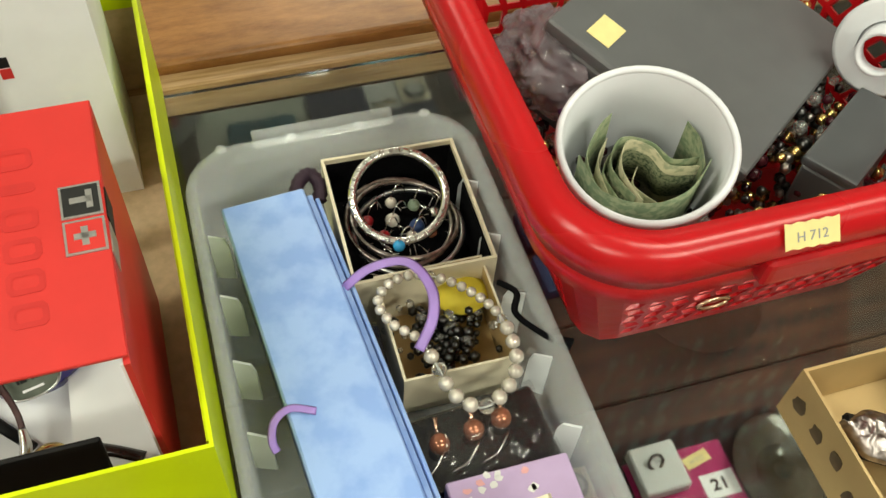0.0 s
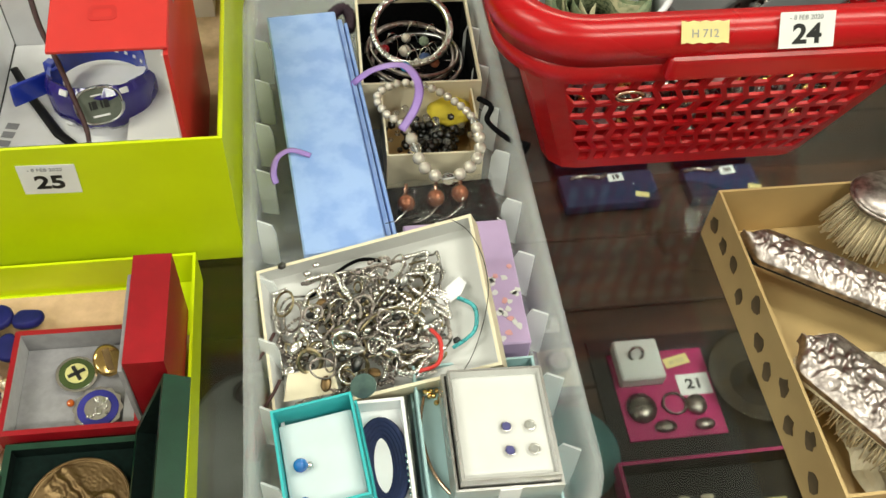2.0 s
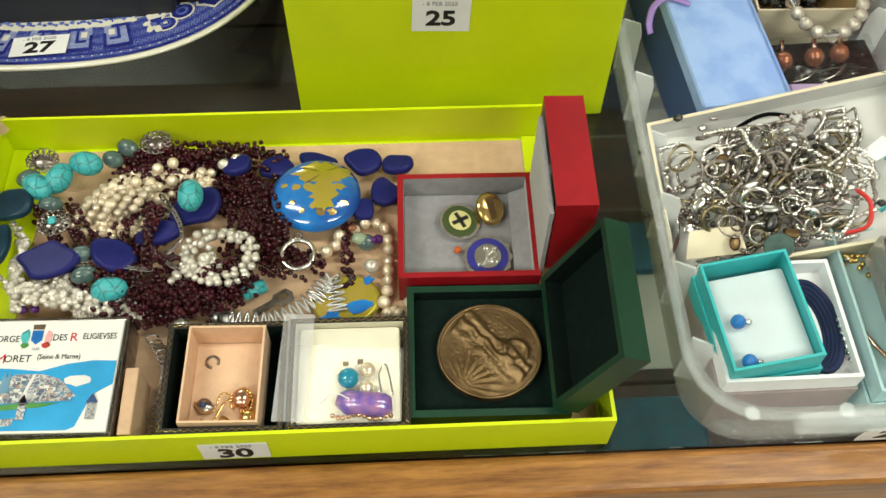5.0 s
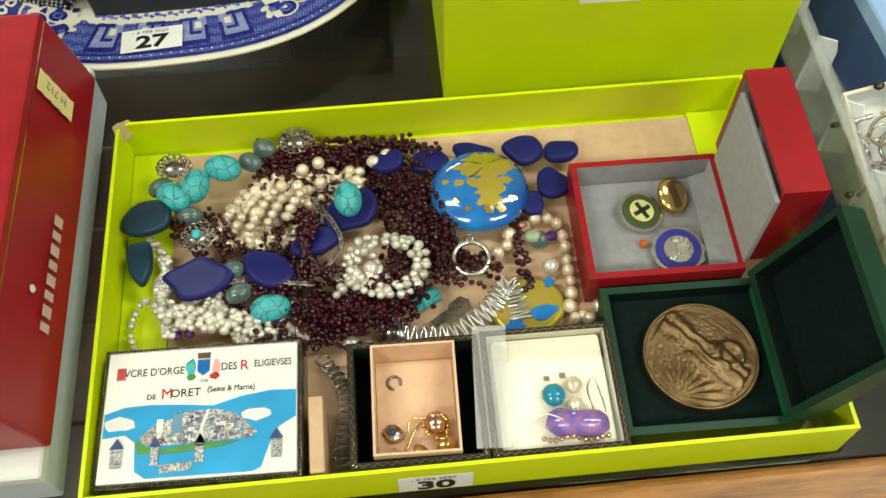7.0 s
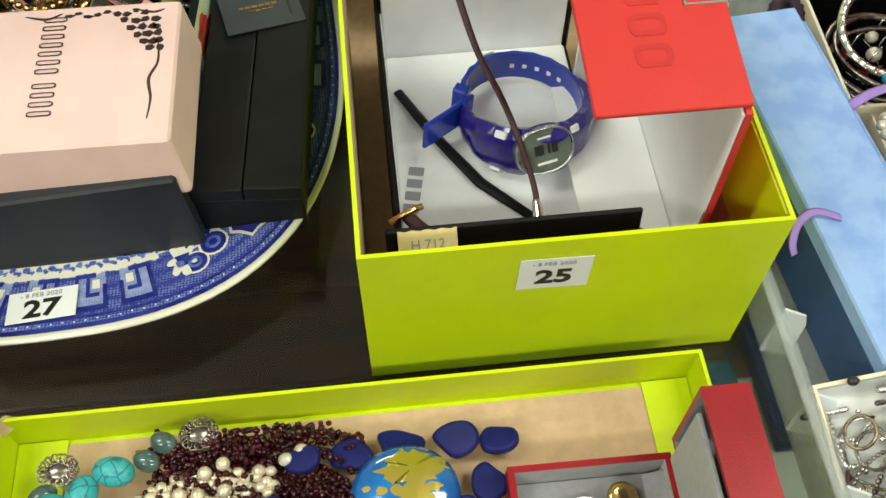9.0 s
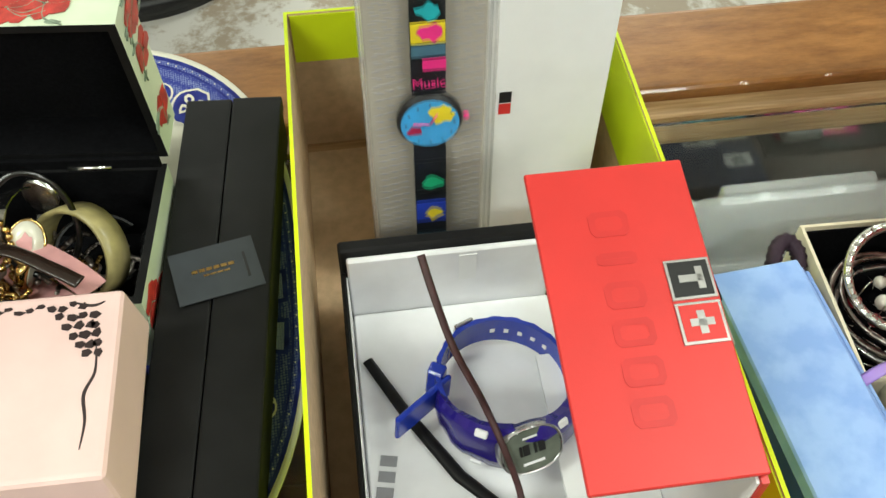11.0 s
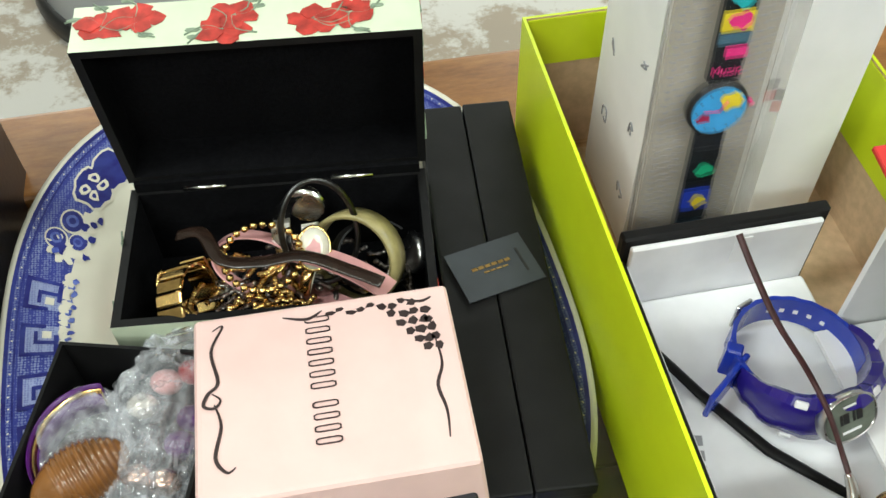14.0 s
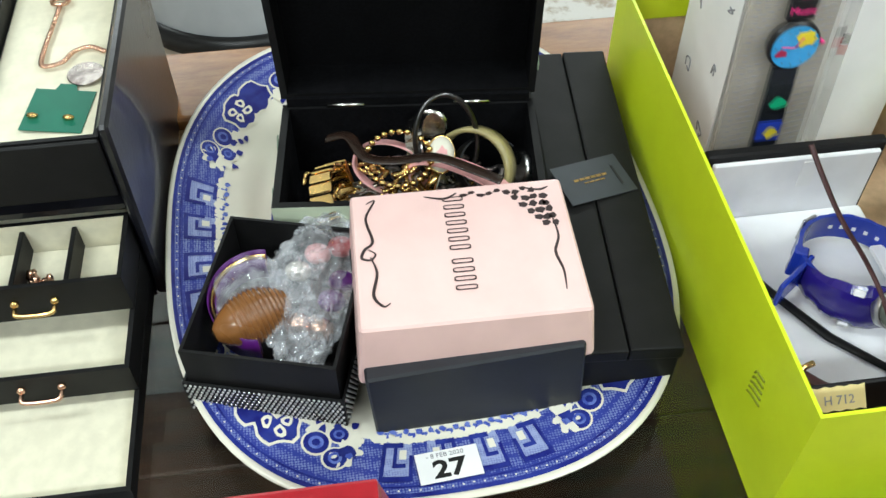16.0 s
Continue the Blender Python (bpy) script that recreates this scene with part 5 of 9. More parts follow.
def curl(pts, z0, z1, mt, name, m, tilt=0.0):
    bm = bmesh.new()
    p = smooth_path([(x, y, 0) for x, y in pts], 6)
    lo = [bm.verts.new((q.x, q.y, z0)) for q in p]
    hi = [bm.verts.new((q.x, q.y, z1 + tilt * i)) for i, q in enumerate(p)]
    for i in range(len(p) - 1):
        bm.faces.new((lo[i], lo[i + 1], hi[i + 1], hi[i])).smooth = True
    o = obj(name, bm, mt, place=m)
    md = o.modifiers.new("thickness", "SOLIDIFY")
    md.thickness = 0.0004
    return o
for k, (pts, mt) in enumerate((
        ([(-0.034, 0.008), (-0.03, -0.016), (-0.01, -0.03), (0.012, -0.029), (0.03, -0.016)], BILL_GREEN),
        ([(-0.012, -0.026), (-0.014, -0.004), (-0.004, 0.012), (0.008, 0.006), (0.014, -0.006), (0.03, -0.01)], BILL_CREAM),
        ([(-0.014, -0.022), (-0.018, 0.0), (-0.006, 0.016), (0.01, 0.01), (0.018, -0.002), (0.033, -0.004)], BILL_GREEN),
        ([(-0.03, -0.01), (-0.028, 0.01), (-0.016, 0.024), (-0.006, 0.03)], BILL_GREEN),
        ([(-0.025, -0.014), (-0.023, 0.006), (-0.013, 0.018)], BILL_CREAM),
        ([(-0.02, -0.018), (-0.022, 0.0), (-0.014, 0.01)], BILL_GREEN),
        ([(0.032, -0.012), (0.036, 0.004), (0.034, 0.016)], BILL_GREEN),
        ([(0.0, -0.024), (-0.008, -0.01), (-0.002, 0.0)], BILL_CREAM))):
    b = curl(pts, 0.045, 0.116 - 0.0025 * k, mt, "banknote", cup.matrix_basis.copy(), -0.0005 if k in (1, 2) else 0.0)
    tagged(b, "rolled green and cream paper banknote in the cup", "banknote", "banknotes in the cup")
    if k in (1, 2):
        o = curl(pts, 0.066, 0.106 - 0.0025 * k, BILL_DARK, "printed_panel", Matrix(), -0.0005)
        o.modifiers["thickness"].thickness, o.modifiers["thickness"].offset = 0.0012, 0.0
        o.parent = b
        o["label"] = "dark green engraved panel"

gbox = thing("grey_plastic_case", pose(0.542, 0.338, 0.11, 0, 0, 35) @ pose(0, 0, 0, 13, 0, 0), "large dark grey plastic case tipped in the basket", "case")
part("case_body", box(0.002, 0.165, 0.002, 0.158, -0.085, -0.0125, 0.005, seg=3), GREY_PLASTIC, gbox)
part("case_lid", box(0.0, 0.167, 0.0, 0.16, -0.0115, 0.0, 0.004, seg=3), GREY_PLASTIC, gbox)
part("paper_label", box(0.012, 0.034, 0.118, 0.136, 0.0002, 0.0006), STICKER_Y, gbox, "small cream paper label")
gb2 = thing("grey_plastic_box", pose(0.628, 0.352, 0.045, 0, 0, 33), "dark grey plastic box standing in the basket", "box")
part("box_body", box(-0.052, 0.03, -0.02, 0.014, 0.0, 0.068, 0.004, seg=3), GREY_DARK, gb2)
part("box_lid", box(-0.053, 0.031, -0.021, 0.015, 0.069, 0.076, 0.002, seg=2), GREY_DARK, gb2)
roll = thing("white_plastic_reel", pose(0.668, 0.398, 0.135, 70, 0, -55), "white plastic reel standing on the grey cases", "reel")
part("outer_flange", lathe([(0.018, 0.0), (0.03, 0.0005), (0.033, 0.003), (0.03, 0.0045), (0.018, 0.004)], 40, cap=False), WHITE_PLASTIC, roll, smooth=True)
part("hub", lathe([(0.018, 0.0), (0.016, 0.006), (0.015, 0.022), (0.012, 0.022), (0.013, 0.004)], 32, cap=False), WHITE_PLASTIC, roll, smooth=True)
bm = bmesh.new()
for k in range(26):
    ball((0.017 * math.cos(k * 2 * math.pi / 26), 0.013 * math.sin(k * 2 * math.pi / 26), 0.002 * math.sin(k * 1.3)), 0.0028, bm, 1)
tagged(obj("gilt_bead_bracelet", bm, GOLD, place=pose(0.578, 0.297, 0.108, 12, 8, 20)), "gilt bead bracelet on the heap in the basket", "bracelet", kind="stuff")
ph = thing("pink_glass_heart", pose(0.548, 0.29, 0.106, 10, 0, 20), "faceted pale pink glass brooch on the heap", "brooch")
part("stone", lathe([(0.006, 0), (0.013, 0.003), (0.011, 0.007), (0.004, 0.009)], 9, sc=(1.2, 0.9)), mat("pink_cut_glass", (0.55, 0.3, 0.32), 0.1, vary=0.2, coat=0.6), ph)
part("setting", tube([(0.0156 * math.cos(i * 0.3927), 0.0118 * math.sin(i * 0.3927), 0.003) for i in range(16)], 0.0012, 5, closed=True), GOLD, ph)
pbag = thing("polythene_bag", pose(0.468, 0.472, 0.1), "crumpled clear polythene bag with purple ribbon", "bag")
bm = bmesh.new()
bmesh.ops.create_icosphere(bm, subdivisions=5, radius=0.042)
for v in bm.verts:
    v.co *= 1 + 0.28 * noise.noise(v.co * 60) + 0.12 * noise.noise(v.co * 160)
    v.co.z *= 0.7
part("film", bm, mat("mauve_tinted_film", (0.5, 0.42, 0.47), 0.12, transmission=0.4, ior=1.3, vary=0.2, scale=40, alpha=0.65, bump=1.0, bump_scale=70), pbag)
part("purple_twist", tube(smooth_path([(-0.02, -0.055, 0.01), (-0.005, -0.062, 0.022), (0.0, -0.055, 0.008), (0.015, -0.066, 0.018)], 5), 0.002, 6), PURPLE, pbag)
rnd = random.Random(44)
for nm, mt, lab, sd in (("red_bead_necklace", GARNET, "dark red glass bead necklaces heaped in the basket", 1), ("silver_bead_chain", SILVER_OLD, "tarnished silver chains heaped in the basket", 2), ("clear_bead_necklace", CRYSTAL, "clear glass beads heaped in the basket", 3), ("black_bead_chain", GUN, "dark bead chains heaped in the basket", 4), ("gilt_chain", GOLD, "gilt chain on the heap in the basket", 5)):
    r2 = random.Random(sd)
    bm = bmesh.new()
    for k in range(240):
        z = 0.012 + math.sqrt(r2.random()) * 0.085
        y = r2.uniform(-1, 0.8) * (0.1 + 0.32 * z)
        x = r2.uniform(-1, 1) * (0.098 + 0.32 * z)
        ball((x, y, z), r2.uniform(0.003, 0.006), bm, 1)
    tagged(obj(nm, bm, mt, place=pose(0.55, 0.415, 0.003)), lab, "beads", kind="stuff")

# ---- gold box of silver brushes ----
gx = thing("gold_card_box", pose(0.643, 0.1145, 0), "gold card box printed with brown shapes, without its lid", "box")
open_box("box_body", gx, 0.196, 0.235, 0.049, 0.002, GOLD_CARD, GOLD_CARD, edge=GOLD_CARD)
rnd = random.Random(8)
for k in range(11):
    part("printed_shape", plate_poly(blob(0.006, 0.007, 10, 0.3, k), 0, 0.0003), BROWN_PRINT, gx, place=pose(-0.0982, -0.095 + 0.02 * k, 0.015 + 0.022 * rnd.random(), 90, 0, -90))


def repousse(length, w0, w1, h, seed, n=150, m=44):
    """A domed silver back with raised scrolls, along x."""
    bm = bmesh.new()
    rows_ = []
    for i in range(n + 1):
        t = i / n
        wid = (w0 + (w1 - w0) * t) * math.sin(math.pi * min(1.0, max(0.02, 0.5 - 0.5 * math.cos(math.pi * min(1, t * 6 + 0.02))) / 2 + 0.0) if t < 0.17 else math.pi / 2)
        wid *= 1 if t < 0.85 else math.sqrt(max(0.02, 1 - ((t - 0.85) / 0.15) ** 2))
        row = []
        for j in range(m + 1):
            s_ = j / m * 2 - 1
            z = h * (1 - abs(s_) ** 3)
            q = Vector((t * length * 150 + seed, s_ * wid * 150, seed))
            z += 0.0011 * (noise.noise(q * 2.0) + 0.9 * math.sin(q.x * 2.2 + 5 * noise.noise(q * 0.8)) * math.cos(q.y * 2.0 + 4 * noise.noise(q * 0.7 + Vector((9, 0, 0))))) * (1 - s_ ** 6)
            row.append(bm.verts.new((t * length, s_ * wid, z)))
        rows_.append(row)
    for a, b in zip(rows_, rows_[1:]):
        for j in range(m):
            bm.faces.new((a[j], a[j + 1], b[j + 1], b[j])).smooth = True
    base = [r_[0] for r_ in rows_] + [r_[-1] for r_ in rows_[::-1]]
    ext = [bm.verts.new((v.co.x, v.co.y, -0.004)) for v in base]
    for i in range(len(base)):
        bm.faces.new((base[i], base[(i + 1) % len(base)], ext[(i + 1) % len(base)], ext[i]))
    bm.faces.new(ext)
    return bm


def brush(name, m, length, w0, w1, h, seed, label, bristles=True):
    t = thing(name, m, label, "brush", "silver brushes in the gold box")
    part("silver_back", repousse(length, w0, w1, h, seed), BRUSH_SILVER, t, "embossed silver back")
    part("brush_base", box(0.006, length * 0.96, -w1 * 0.85, w1 * 0.85, -0.011, -0.0045, 0.003), BLACK_CARD if not bristles else CREAM_CARD, t)
    if bristles:
        r2 = random.Random(seed)
        bm = bmesh.new()
        for k in range(500):
            x, y = r2.uniform(0.012, length * 0.92), r2.uniform(-1, 1) * w1 * 0.8
            tube([(x, y, -0.011), (x + r2.uniform(-0.004, 0.004), y * 1.25 + r2.uniform(-0.004, 0.004), -0.026)], 0.0005, 3, bm)
        part("bristles", bm, BRISTLE, t, "cream bristles")
    return t
brush("clothes_brush", pose(0.552, 0.197, 0.04, 0, 4, -31), 0.15, 0.016, 0.017, 0.006, 3, "long embossed silver-backed brush handle", False)
brush("silver_clothes_brush", pose(0.561, 0.108, 0.043, 0, 0, -55), 0.125, 0.022, 0.026, 0.006, 9, "embossed silver-backed clothes brush with scrolls")
hb = thing("hair_brush", pose(0.675, 0.213, 0.045, 0, 8, 0), "round silver-backed hair brush with cream bristles", "brush", "silver brushes in the gold box")
part("silver_back", lathe([(0.036, 0.0), (0.038, 0.003), (0.034, 0.008), (0.02, 0.011)], 40, sc=(1, 0.7)), BRUSH_SILVER, hb, "plain silver back with a rope edge", smooth=True)
part("rope_edge", tube([(0.0365 * math.cos(i * 2 * math.pi / 60), 0.0256 * math.sin(i * 2 * math.pi / 60), 0.003) for i in range(60)], [0.0018 if i % 2 else 0.0013 for i in range(60)], 6, closed=True), BRUSH_SILVER, hb)
r2 = random.Random(5)
bm = bmesh.new()
for k in range(800):
    a, q = r2.uniform(0, 6.283), math.sqrt(r2.random())
    x, y = 0.032 * q * math.cos(a), 0.022 * q * math.sin(a)
    tube([(x, y, 0.0), (x * 1.4 - 0.006, y * 1.5 - 0.008, -0.026 + r2.uniform(-0.003, 0.003))], 0.0006, 3, bm)
part("bristles", bm, BRISTLE, hb, "long cream bristles")
cb = thing("tissue_paper", pose(0.63, 0.06, 0.012), "crumpled cream tissue lining the gold box", "tissue paper")
bm = bmesh.new()
bmesh.ops.create_grid(bm, x_segments=30, y_segments=30, size=0.05)
for v in bm.verts:
    v.co.z = 0.009 * noise.noise(v.co * 45) + 0.005 * noise.noise(v.co * 120)
t_ = part("sheet", bm, CREAM_CARD, cb)
t_.modifiers.new("thickness", "SOLIDIFY").thickness = 0.0004


# ---- willow-pattern platter ----
PX, PY = 0.172, 0.223
plat = thing("willow_platter", pose(-0.175, 0.489, 0.001, 0, 0, 2.5), "large oval blue and white willow-pattern platter", "platter")


def sup(a):
    c, s = math.cos(a), math.sin(a)
    k = (abs(c) ** 2.6 + abs(s) ** 2.6) ** (-1 / 2.6)
    return PX * c * k, PY * s * k


def surf(r):
    if r < 0.6:
        return 0.008
    if r < 0.72:
        q = (r - 0.6) / 0.12
        return 0.008 + 0.010 * q * q * (3 - 2 * q)
    return 0.018 + 0.012 * (r - 0.72) / 0.28


def on_plate(a, r, lift=0.0006):
    x, y = sup(a)
    return Vector((x * r, y * r, surf(r) + lift))


def band(name, r0, r1, mt, lift=0.0005, n=120, steps=4, label=""):
    bm = bmesh.new()
    rings = [[bm.verts.new(on_plate(2 * math.pi * i / n, r0 + (r1 - r0) * k / steps, lift)) for i in range(n)] for k in range(steps + 1)]
    for a, b in zip(rings, rings[1:]):
        for i in range(n):
            bm.faces.new((a[i], a[(i + 1) % n], b[(i + 1) % n], b[i])).smooth = True
    return part(name, bm, mt, plat, label)


def patch(name, a0, a1, r0, r1, mt, lift=0.0009, n=4, bm=None):
    """A curved rectangle on the rim, in degrees and rim share."""
    own = bm is None
    bm = bm or bmesh.new()
    rows_ = [[bm.verts.new(on_plate(math.radians(a0 + (a1 - a0) * i / n), r, lift)) for i in range(n + 1)] for r in (r0, r1)]
    for i in range(n):
        bm.faces.new((rows_[0][i], rows_[0][i + 1], rows_[1][i + 1], rows_[1][i]))
    return part(name, bm, mt, plat) if own else bm


def spot(bm, a, r, size, lift, wob=0.0, seed=0, n=16, inner=0.0):
    c = on_plate(math.radians(a), r, lift)
    t = (on_plate(math.radians(a + 1), r, lift) - c).normalized()
    u = (on_plate(math.radians(a), r + 0.01, lift) - c).normalized()
    rnd = random.Random(seed)
    ks = [1 + rnd.uniform(-wob, wob) for _ in range(n)]
    o = [bm.verts.new(c + (t * math.cos(2 * math.pi * i / n) + u * math.sin(2 * math.pi * i / n)) * size * ks[i]) for i in range(n)]
    if inner:
        q = [bm.verts.new(c + (t * math.cos(2 * math.pi * i / n) + u * math.sin(2 * math.pi * i / n)) * size * inner * ks[i]) for i in range(n)]
        for i in range(n):
            bm.faces.new((o[i], o[(i + 1) % n], q[(i + 1) % n], q[i]))
    else:
        bm.faces.new(o)


prof = [(0.0, 0.004), (0.5, 0.001), (0.55, 0.0), (0.57, 0.0), (0.6, 0.003), (0.72, 0.012), (0.97, 0.0245), (1.0, 0.028), (1.0, 0.030)] + [(r, surf(r)) for r in (0.985, 0.95, 0.85, 0.72, 0.69, 0.66, 0.63, 0.6, 0.3, 0.001)]
bm = bmesh.new()
n = 120
rings = [[bm.verts.new((sup(2 * math.pi * i / n)[0] * max(r, 0.001), sup(2 * math.pi * i / n)[1] * max(r, 0.001), z)) for i in range(n)] for r, z in prof]
for a, b in zip(rings, rings[1:]):
    for i in range(n):
        bm.faces.new((a[i], a[(i + 1) % n], b[(i + 1) % n], b[i])).smooth = True
part("platter_body", bm, PORCELAIN, plat, "cream glazed body")


def hatch(name, scale, c1, c2):
    """Printed cross-hatching in cobalt on white glaze."""
    m = mat(name, c1, 0.15, vary=0.1, scale=50, coat=0.5)
    nt = m.node_tree
    b = nt.nodes["Principled BSDF"]
    tc = nt.nodes.new("ShaderNodeTexCoord")
    vo = nt.nodes.new("ShaderNodeTexVoronoi")
    vo.inputs["Scale"].default_value, vo.inputs["Randomness"].default_value = scale, 0.25
    nt.links.new(tc.outputs["Object"], vo.inputs["Vector"])
    rp = nt.nodes.new("ShaderNodeValToRGB")
    rp.color_ramp.elements[0].position, rp.color_ramp.elements[1].position = 0.36, 0.5
    rp.color_ramp.elements[0].color, rp.color_ramp.elements[1].color = (*c2, 1), (*c1, 1)
    nt.links.new(vo.outputs["Distance"], rp.inputs["Fac"])
    nz = nt.nodes.new("ShaderNodeTexNoise")
    nz.inputs["Scale"].default_value = 30
    nt.links.new(tc.outputs["Object"], nz.inputs["Vector"])
    mx = nt.nodes.new("ShaderNodeMix")
    mx.data_type = "RGBA"
    mx.inputs["Factor"].default_value = 0.5
    nt.links.new(nz.outputs["Fac"], mx.inputs["Factor"])
    nt.links.new(rp.outputs["Color"], mx.inputs["A"])
    mx.inputs["B"].default_value = (*c1, 1)
    nt.links.new(mx.outputs["Result"], b.inputs["Base Color"])
    return m


HATCH = hatch("cobalt_hatching", 560, (0.035, 0.05, 0.28), (0.3, 0.36, 0.62))
DOTTED = hatch("dotted_transfer", 640, (0.3, 0.35, 0.58), (0.04, 0.055, 0.3))
HATCH2 = hatch("cobalt_lattice", 190, (0.02, 0.03, 0.26), (0.16, 0.2, 0.5))
band("border_hatching", 0.795, 0.978, HATCH, 0.0004, label="blue hatched border")
band("border_line", 0.944, 0.95, COBALT, 0.0006)
band("rim_line", 0.966, 0.98, COBALT, 0.0006)
band("centre_pattern", 0.02, 0.585, HATCH2, 0.0004, label="blue lattice centre")
band("centre_line", 0.572, 0.59, COBALT, 0.0007)
bm = bmesh.new()
for i in range(170):
    spot(bm, i * 360 / 170, 0.958 + 0.0012 * math.sin(i * 2.1), 0.00065, 0.0008, n=6)
part("bead_border", bm, PORCELAIN, plat, "ring of white dots")["kind"] = "stuff"
bmw, bmd, bmp, bmt = bmesh.new(), bmesh.new(), bmesh.new(), bmesh.new()
for q in range(4):
    base = 90 * q
    for mirror in (-1, 1):
        c = base + 45 + mirror * 3
        spot(bmw, c, 0.845, 0.0165, 0.0009, 0.12, q, 20)
        spot(bmd, c, 0.845, 0.0145, 0.0012, 0.12, q, 20)
        if mirror == 1:
            for k in range(4):
                spot(bmw, c + 2.4 * math.cos(k * 1.57 + 0.78), 0.845 + 0.028 * math.sin(k * 1.57 + 0.78), 0.0042, 0.0015, 0.3, k, 9, 0.45)
        for da, r, s in ((9.5, 0.845, 0.0095), (14.5, 0.875, 0.0085), (13.5, 0.8, 0.007)):
            spot(bmw, c + mirror * da, r, s, 0.0009)
            spot(bmd, c + mirror * da, r, s * 0.84, 0.0012)
            spot(bmp, c + mirror * da, r, s * 0.5, 0.0015, inner=0.55)
        for k in range(7):
            spot(bmw, c + mirror * (6 + k * 1.7), 0.785 + 0.02 * (k % 2), 0.0055, 0.0008, 0.35, k + q, 10)
            spot(bmd, c + mirror * (6 + k * 1.7), 0.76 + 0.018 * (k % 3), 0.0028, 0.0011, 0.4, k + 3 * q, 8)
for q in range(4):
    base = 90 * q
    for n_f, off_a in enumerate((-14.5, -4.5, 6.0, 15.5)):
        a = base + off_a
        flip = -1 if n_f % 2 else 1
        patch("", a - 3.2, a + 3.2, 0.805, 0.93, DOTTED, 0.0008, bm=bmt)
        for a0, a1, r0, r1 in ((-3.4, 3.4, 0.915, 0.932), (-3.4, -2.6, 0.82, 0.92), (2.6, 3.4, 0.85, 0.92), (-3.4, 1.2, 0.808, 0.824), (-0.9, -0.1, 0.824, 0.885), (-0.9, 1.9, 0.875, 0.888)):
            patch("", a + flip * a0, a + flip * a1, r0, r1, COBALT, 0.0012, bm=bmd)
        patch("", a + flip * 0.4, a + flip * 2.0, 0.832, 0.862, PORCELAIN, 0.0012, bm=bmw)
    for k in range(26):
        spot(bmw, base - 20 + k * 1.6, 0.795, 0.0034, 0.0009, 0.4, k, 8)
        spot(bmp, base - 20 + k * 1.6 + 0.7, 0.772 + 0.01 * (k % 2), 0.0022, 0.0009, 0.4, k, 8)
for q in range(4):
    for mirror in (-1, 1):
        c0 = 90 * q + 45 + mirror * 19.5
        for k in range(7):
            da, dr = 2.6 * math.cos(k * 0.9 + 0.3 * mirror), 0.05 * math.sin(k * 0.9)
            for f in (0.45, 0.75, 1.0):
                spot(bmw, c0 + mirror * da * f, 0.845 + dr * f, 0.0042 - 0.0018 * f, 0.0011 + 0.0001 * f, 0.2, k + q, 9)
        spot(bmd, c0, 0.85, 0.0046, 0.0019, 0.3, q, 11)
        spot(bmp, c0 + mirror * 0.8, 0.862, 0.0026, 0.0022, 0.3, q + 5, 9)
for nm, b, mt in (("dotted_fret_print", bmt, DOTTED), ("white_border_print", bmw, PORCELAIN), ("dark_border_print", bmd, COBALT), ("pale_border_print", bmp, COBALT_PALE)):
    part(nm, b, mt, plat, "printed willow border motifs")["kind"] = "stuff"
c = on_plate(math.radians(270), 0.895, 0)
lot_sticker(plat, "27", pose(-0.009, c.y, c.z + 0.0022, -10.5, 0, 2), 0.037, 0.022)

# ---- floral jewellery box on the platter ----
fb = thing("floral_jewellery_box", pose(-0.1733, 0.504, 0.0085, 0, 0, -5.5), "open jewellery box in floral cream paper, black inside", "jewellery box")
open_box("box_body", fb, 0.181, 0.102, 0.067, 0.005, SKIRT, BLACK_FELT, edge=BLACK_CARD)
flid = open_box("box_lid", fb, 0.183, 0.112, 0.033, 0.005, SKIRT, BLACK_FELT, edge=BLACK_CARD)
flid.matrix_basis = pose(0, 0.0525, 0.0675, 96, 0, 0) @ pose(0, 0.058, -0.035)
for k, x in enumerate((-0.045, 0.045)):
    part("hinge", tube([(x - 0.013, 0.0475, 0.0685), (x + 0.013, 0.0475, 0.0685)], 0.0017, 8), SILVER, fb, "small bright metal hinge")
part("hinge_strip", box(-0.087, 0.087, 0.0482, 0.0515, 0.06, 0.074), BLACK_FELT, fb)
rnd = random.Random(55)
def flowers(parent, m, w, h, count, seed, red=True):
    r2 = random.Random(seed)
    bm, bmg = bmesh.new(), bmesh.new()
    for k in range(count):
        x, y = r2.uniform(-w, w), r2.uniform(-h, h)
        for p in range(5):
            a = p * 1.257 + k
            plate_poly([(x + 0.008 * math.cos(a) + px, y + 0.0055 * math.sin(a) + py) for px, py in blob(0.0068, 0.0052, 10, 0.3, k * 5 + p)], 0.0001 * p, 0.0003 + 0.0001 * p, bm)
        for s in range(3):
            a = r2.uniform(0, 6.28)
            tube(smooth_path([(x, y, 0.0001), (x + 0.01 * math.cos(a), y + 0.01 * math.sin(a), 0.0002), (x + 0.02 * math.cos(a + 0.5), y + 0.018 * math.sin(a + 0.5), 0.0001)], 3), 0.0006, 4, bmg)
            plate_poly(blob(0.004, 0.0016, 8, 0.2, k + s, x + 0.016 * math.cos(a + 0.3), y + 0.014 * math.sin(a + 0.3)), 0, 0.0003, bmg)
    part("red_flower_print", bm, FLOWER_RED, parent, place=m)["kind"] = "stuff"
    part("green_leaf_print", bmg, FLOWER_GREEN, parent, place=m)["kind"] = "stuff"
flowers(flid, pose(0, 0.0562, 0.0165, -90, 0, 0), 0.08, 0.008, 6, 1)
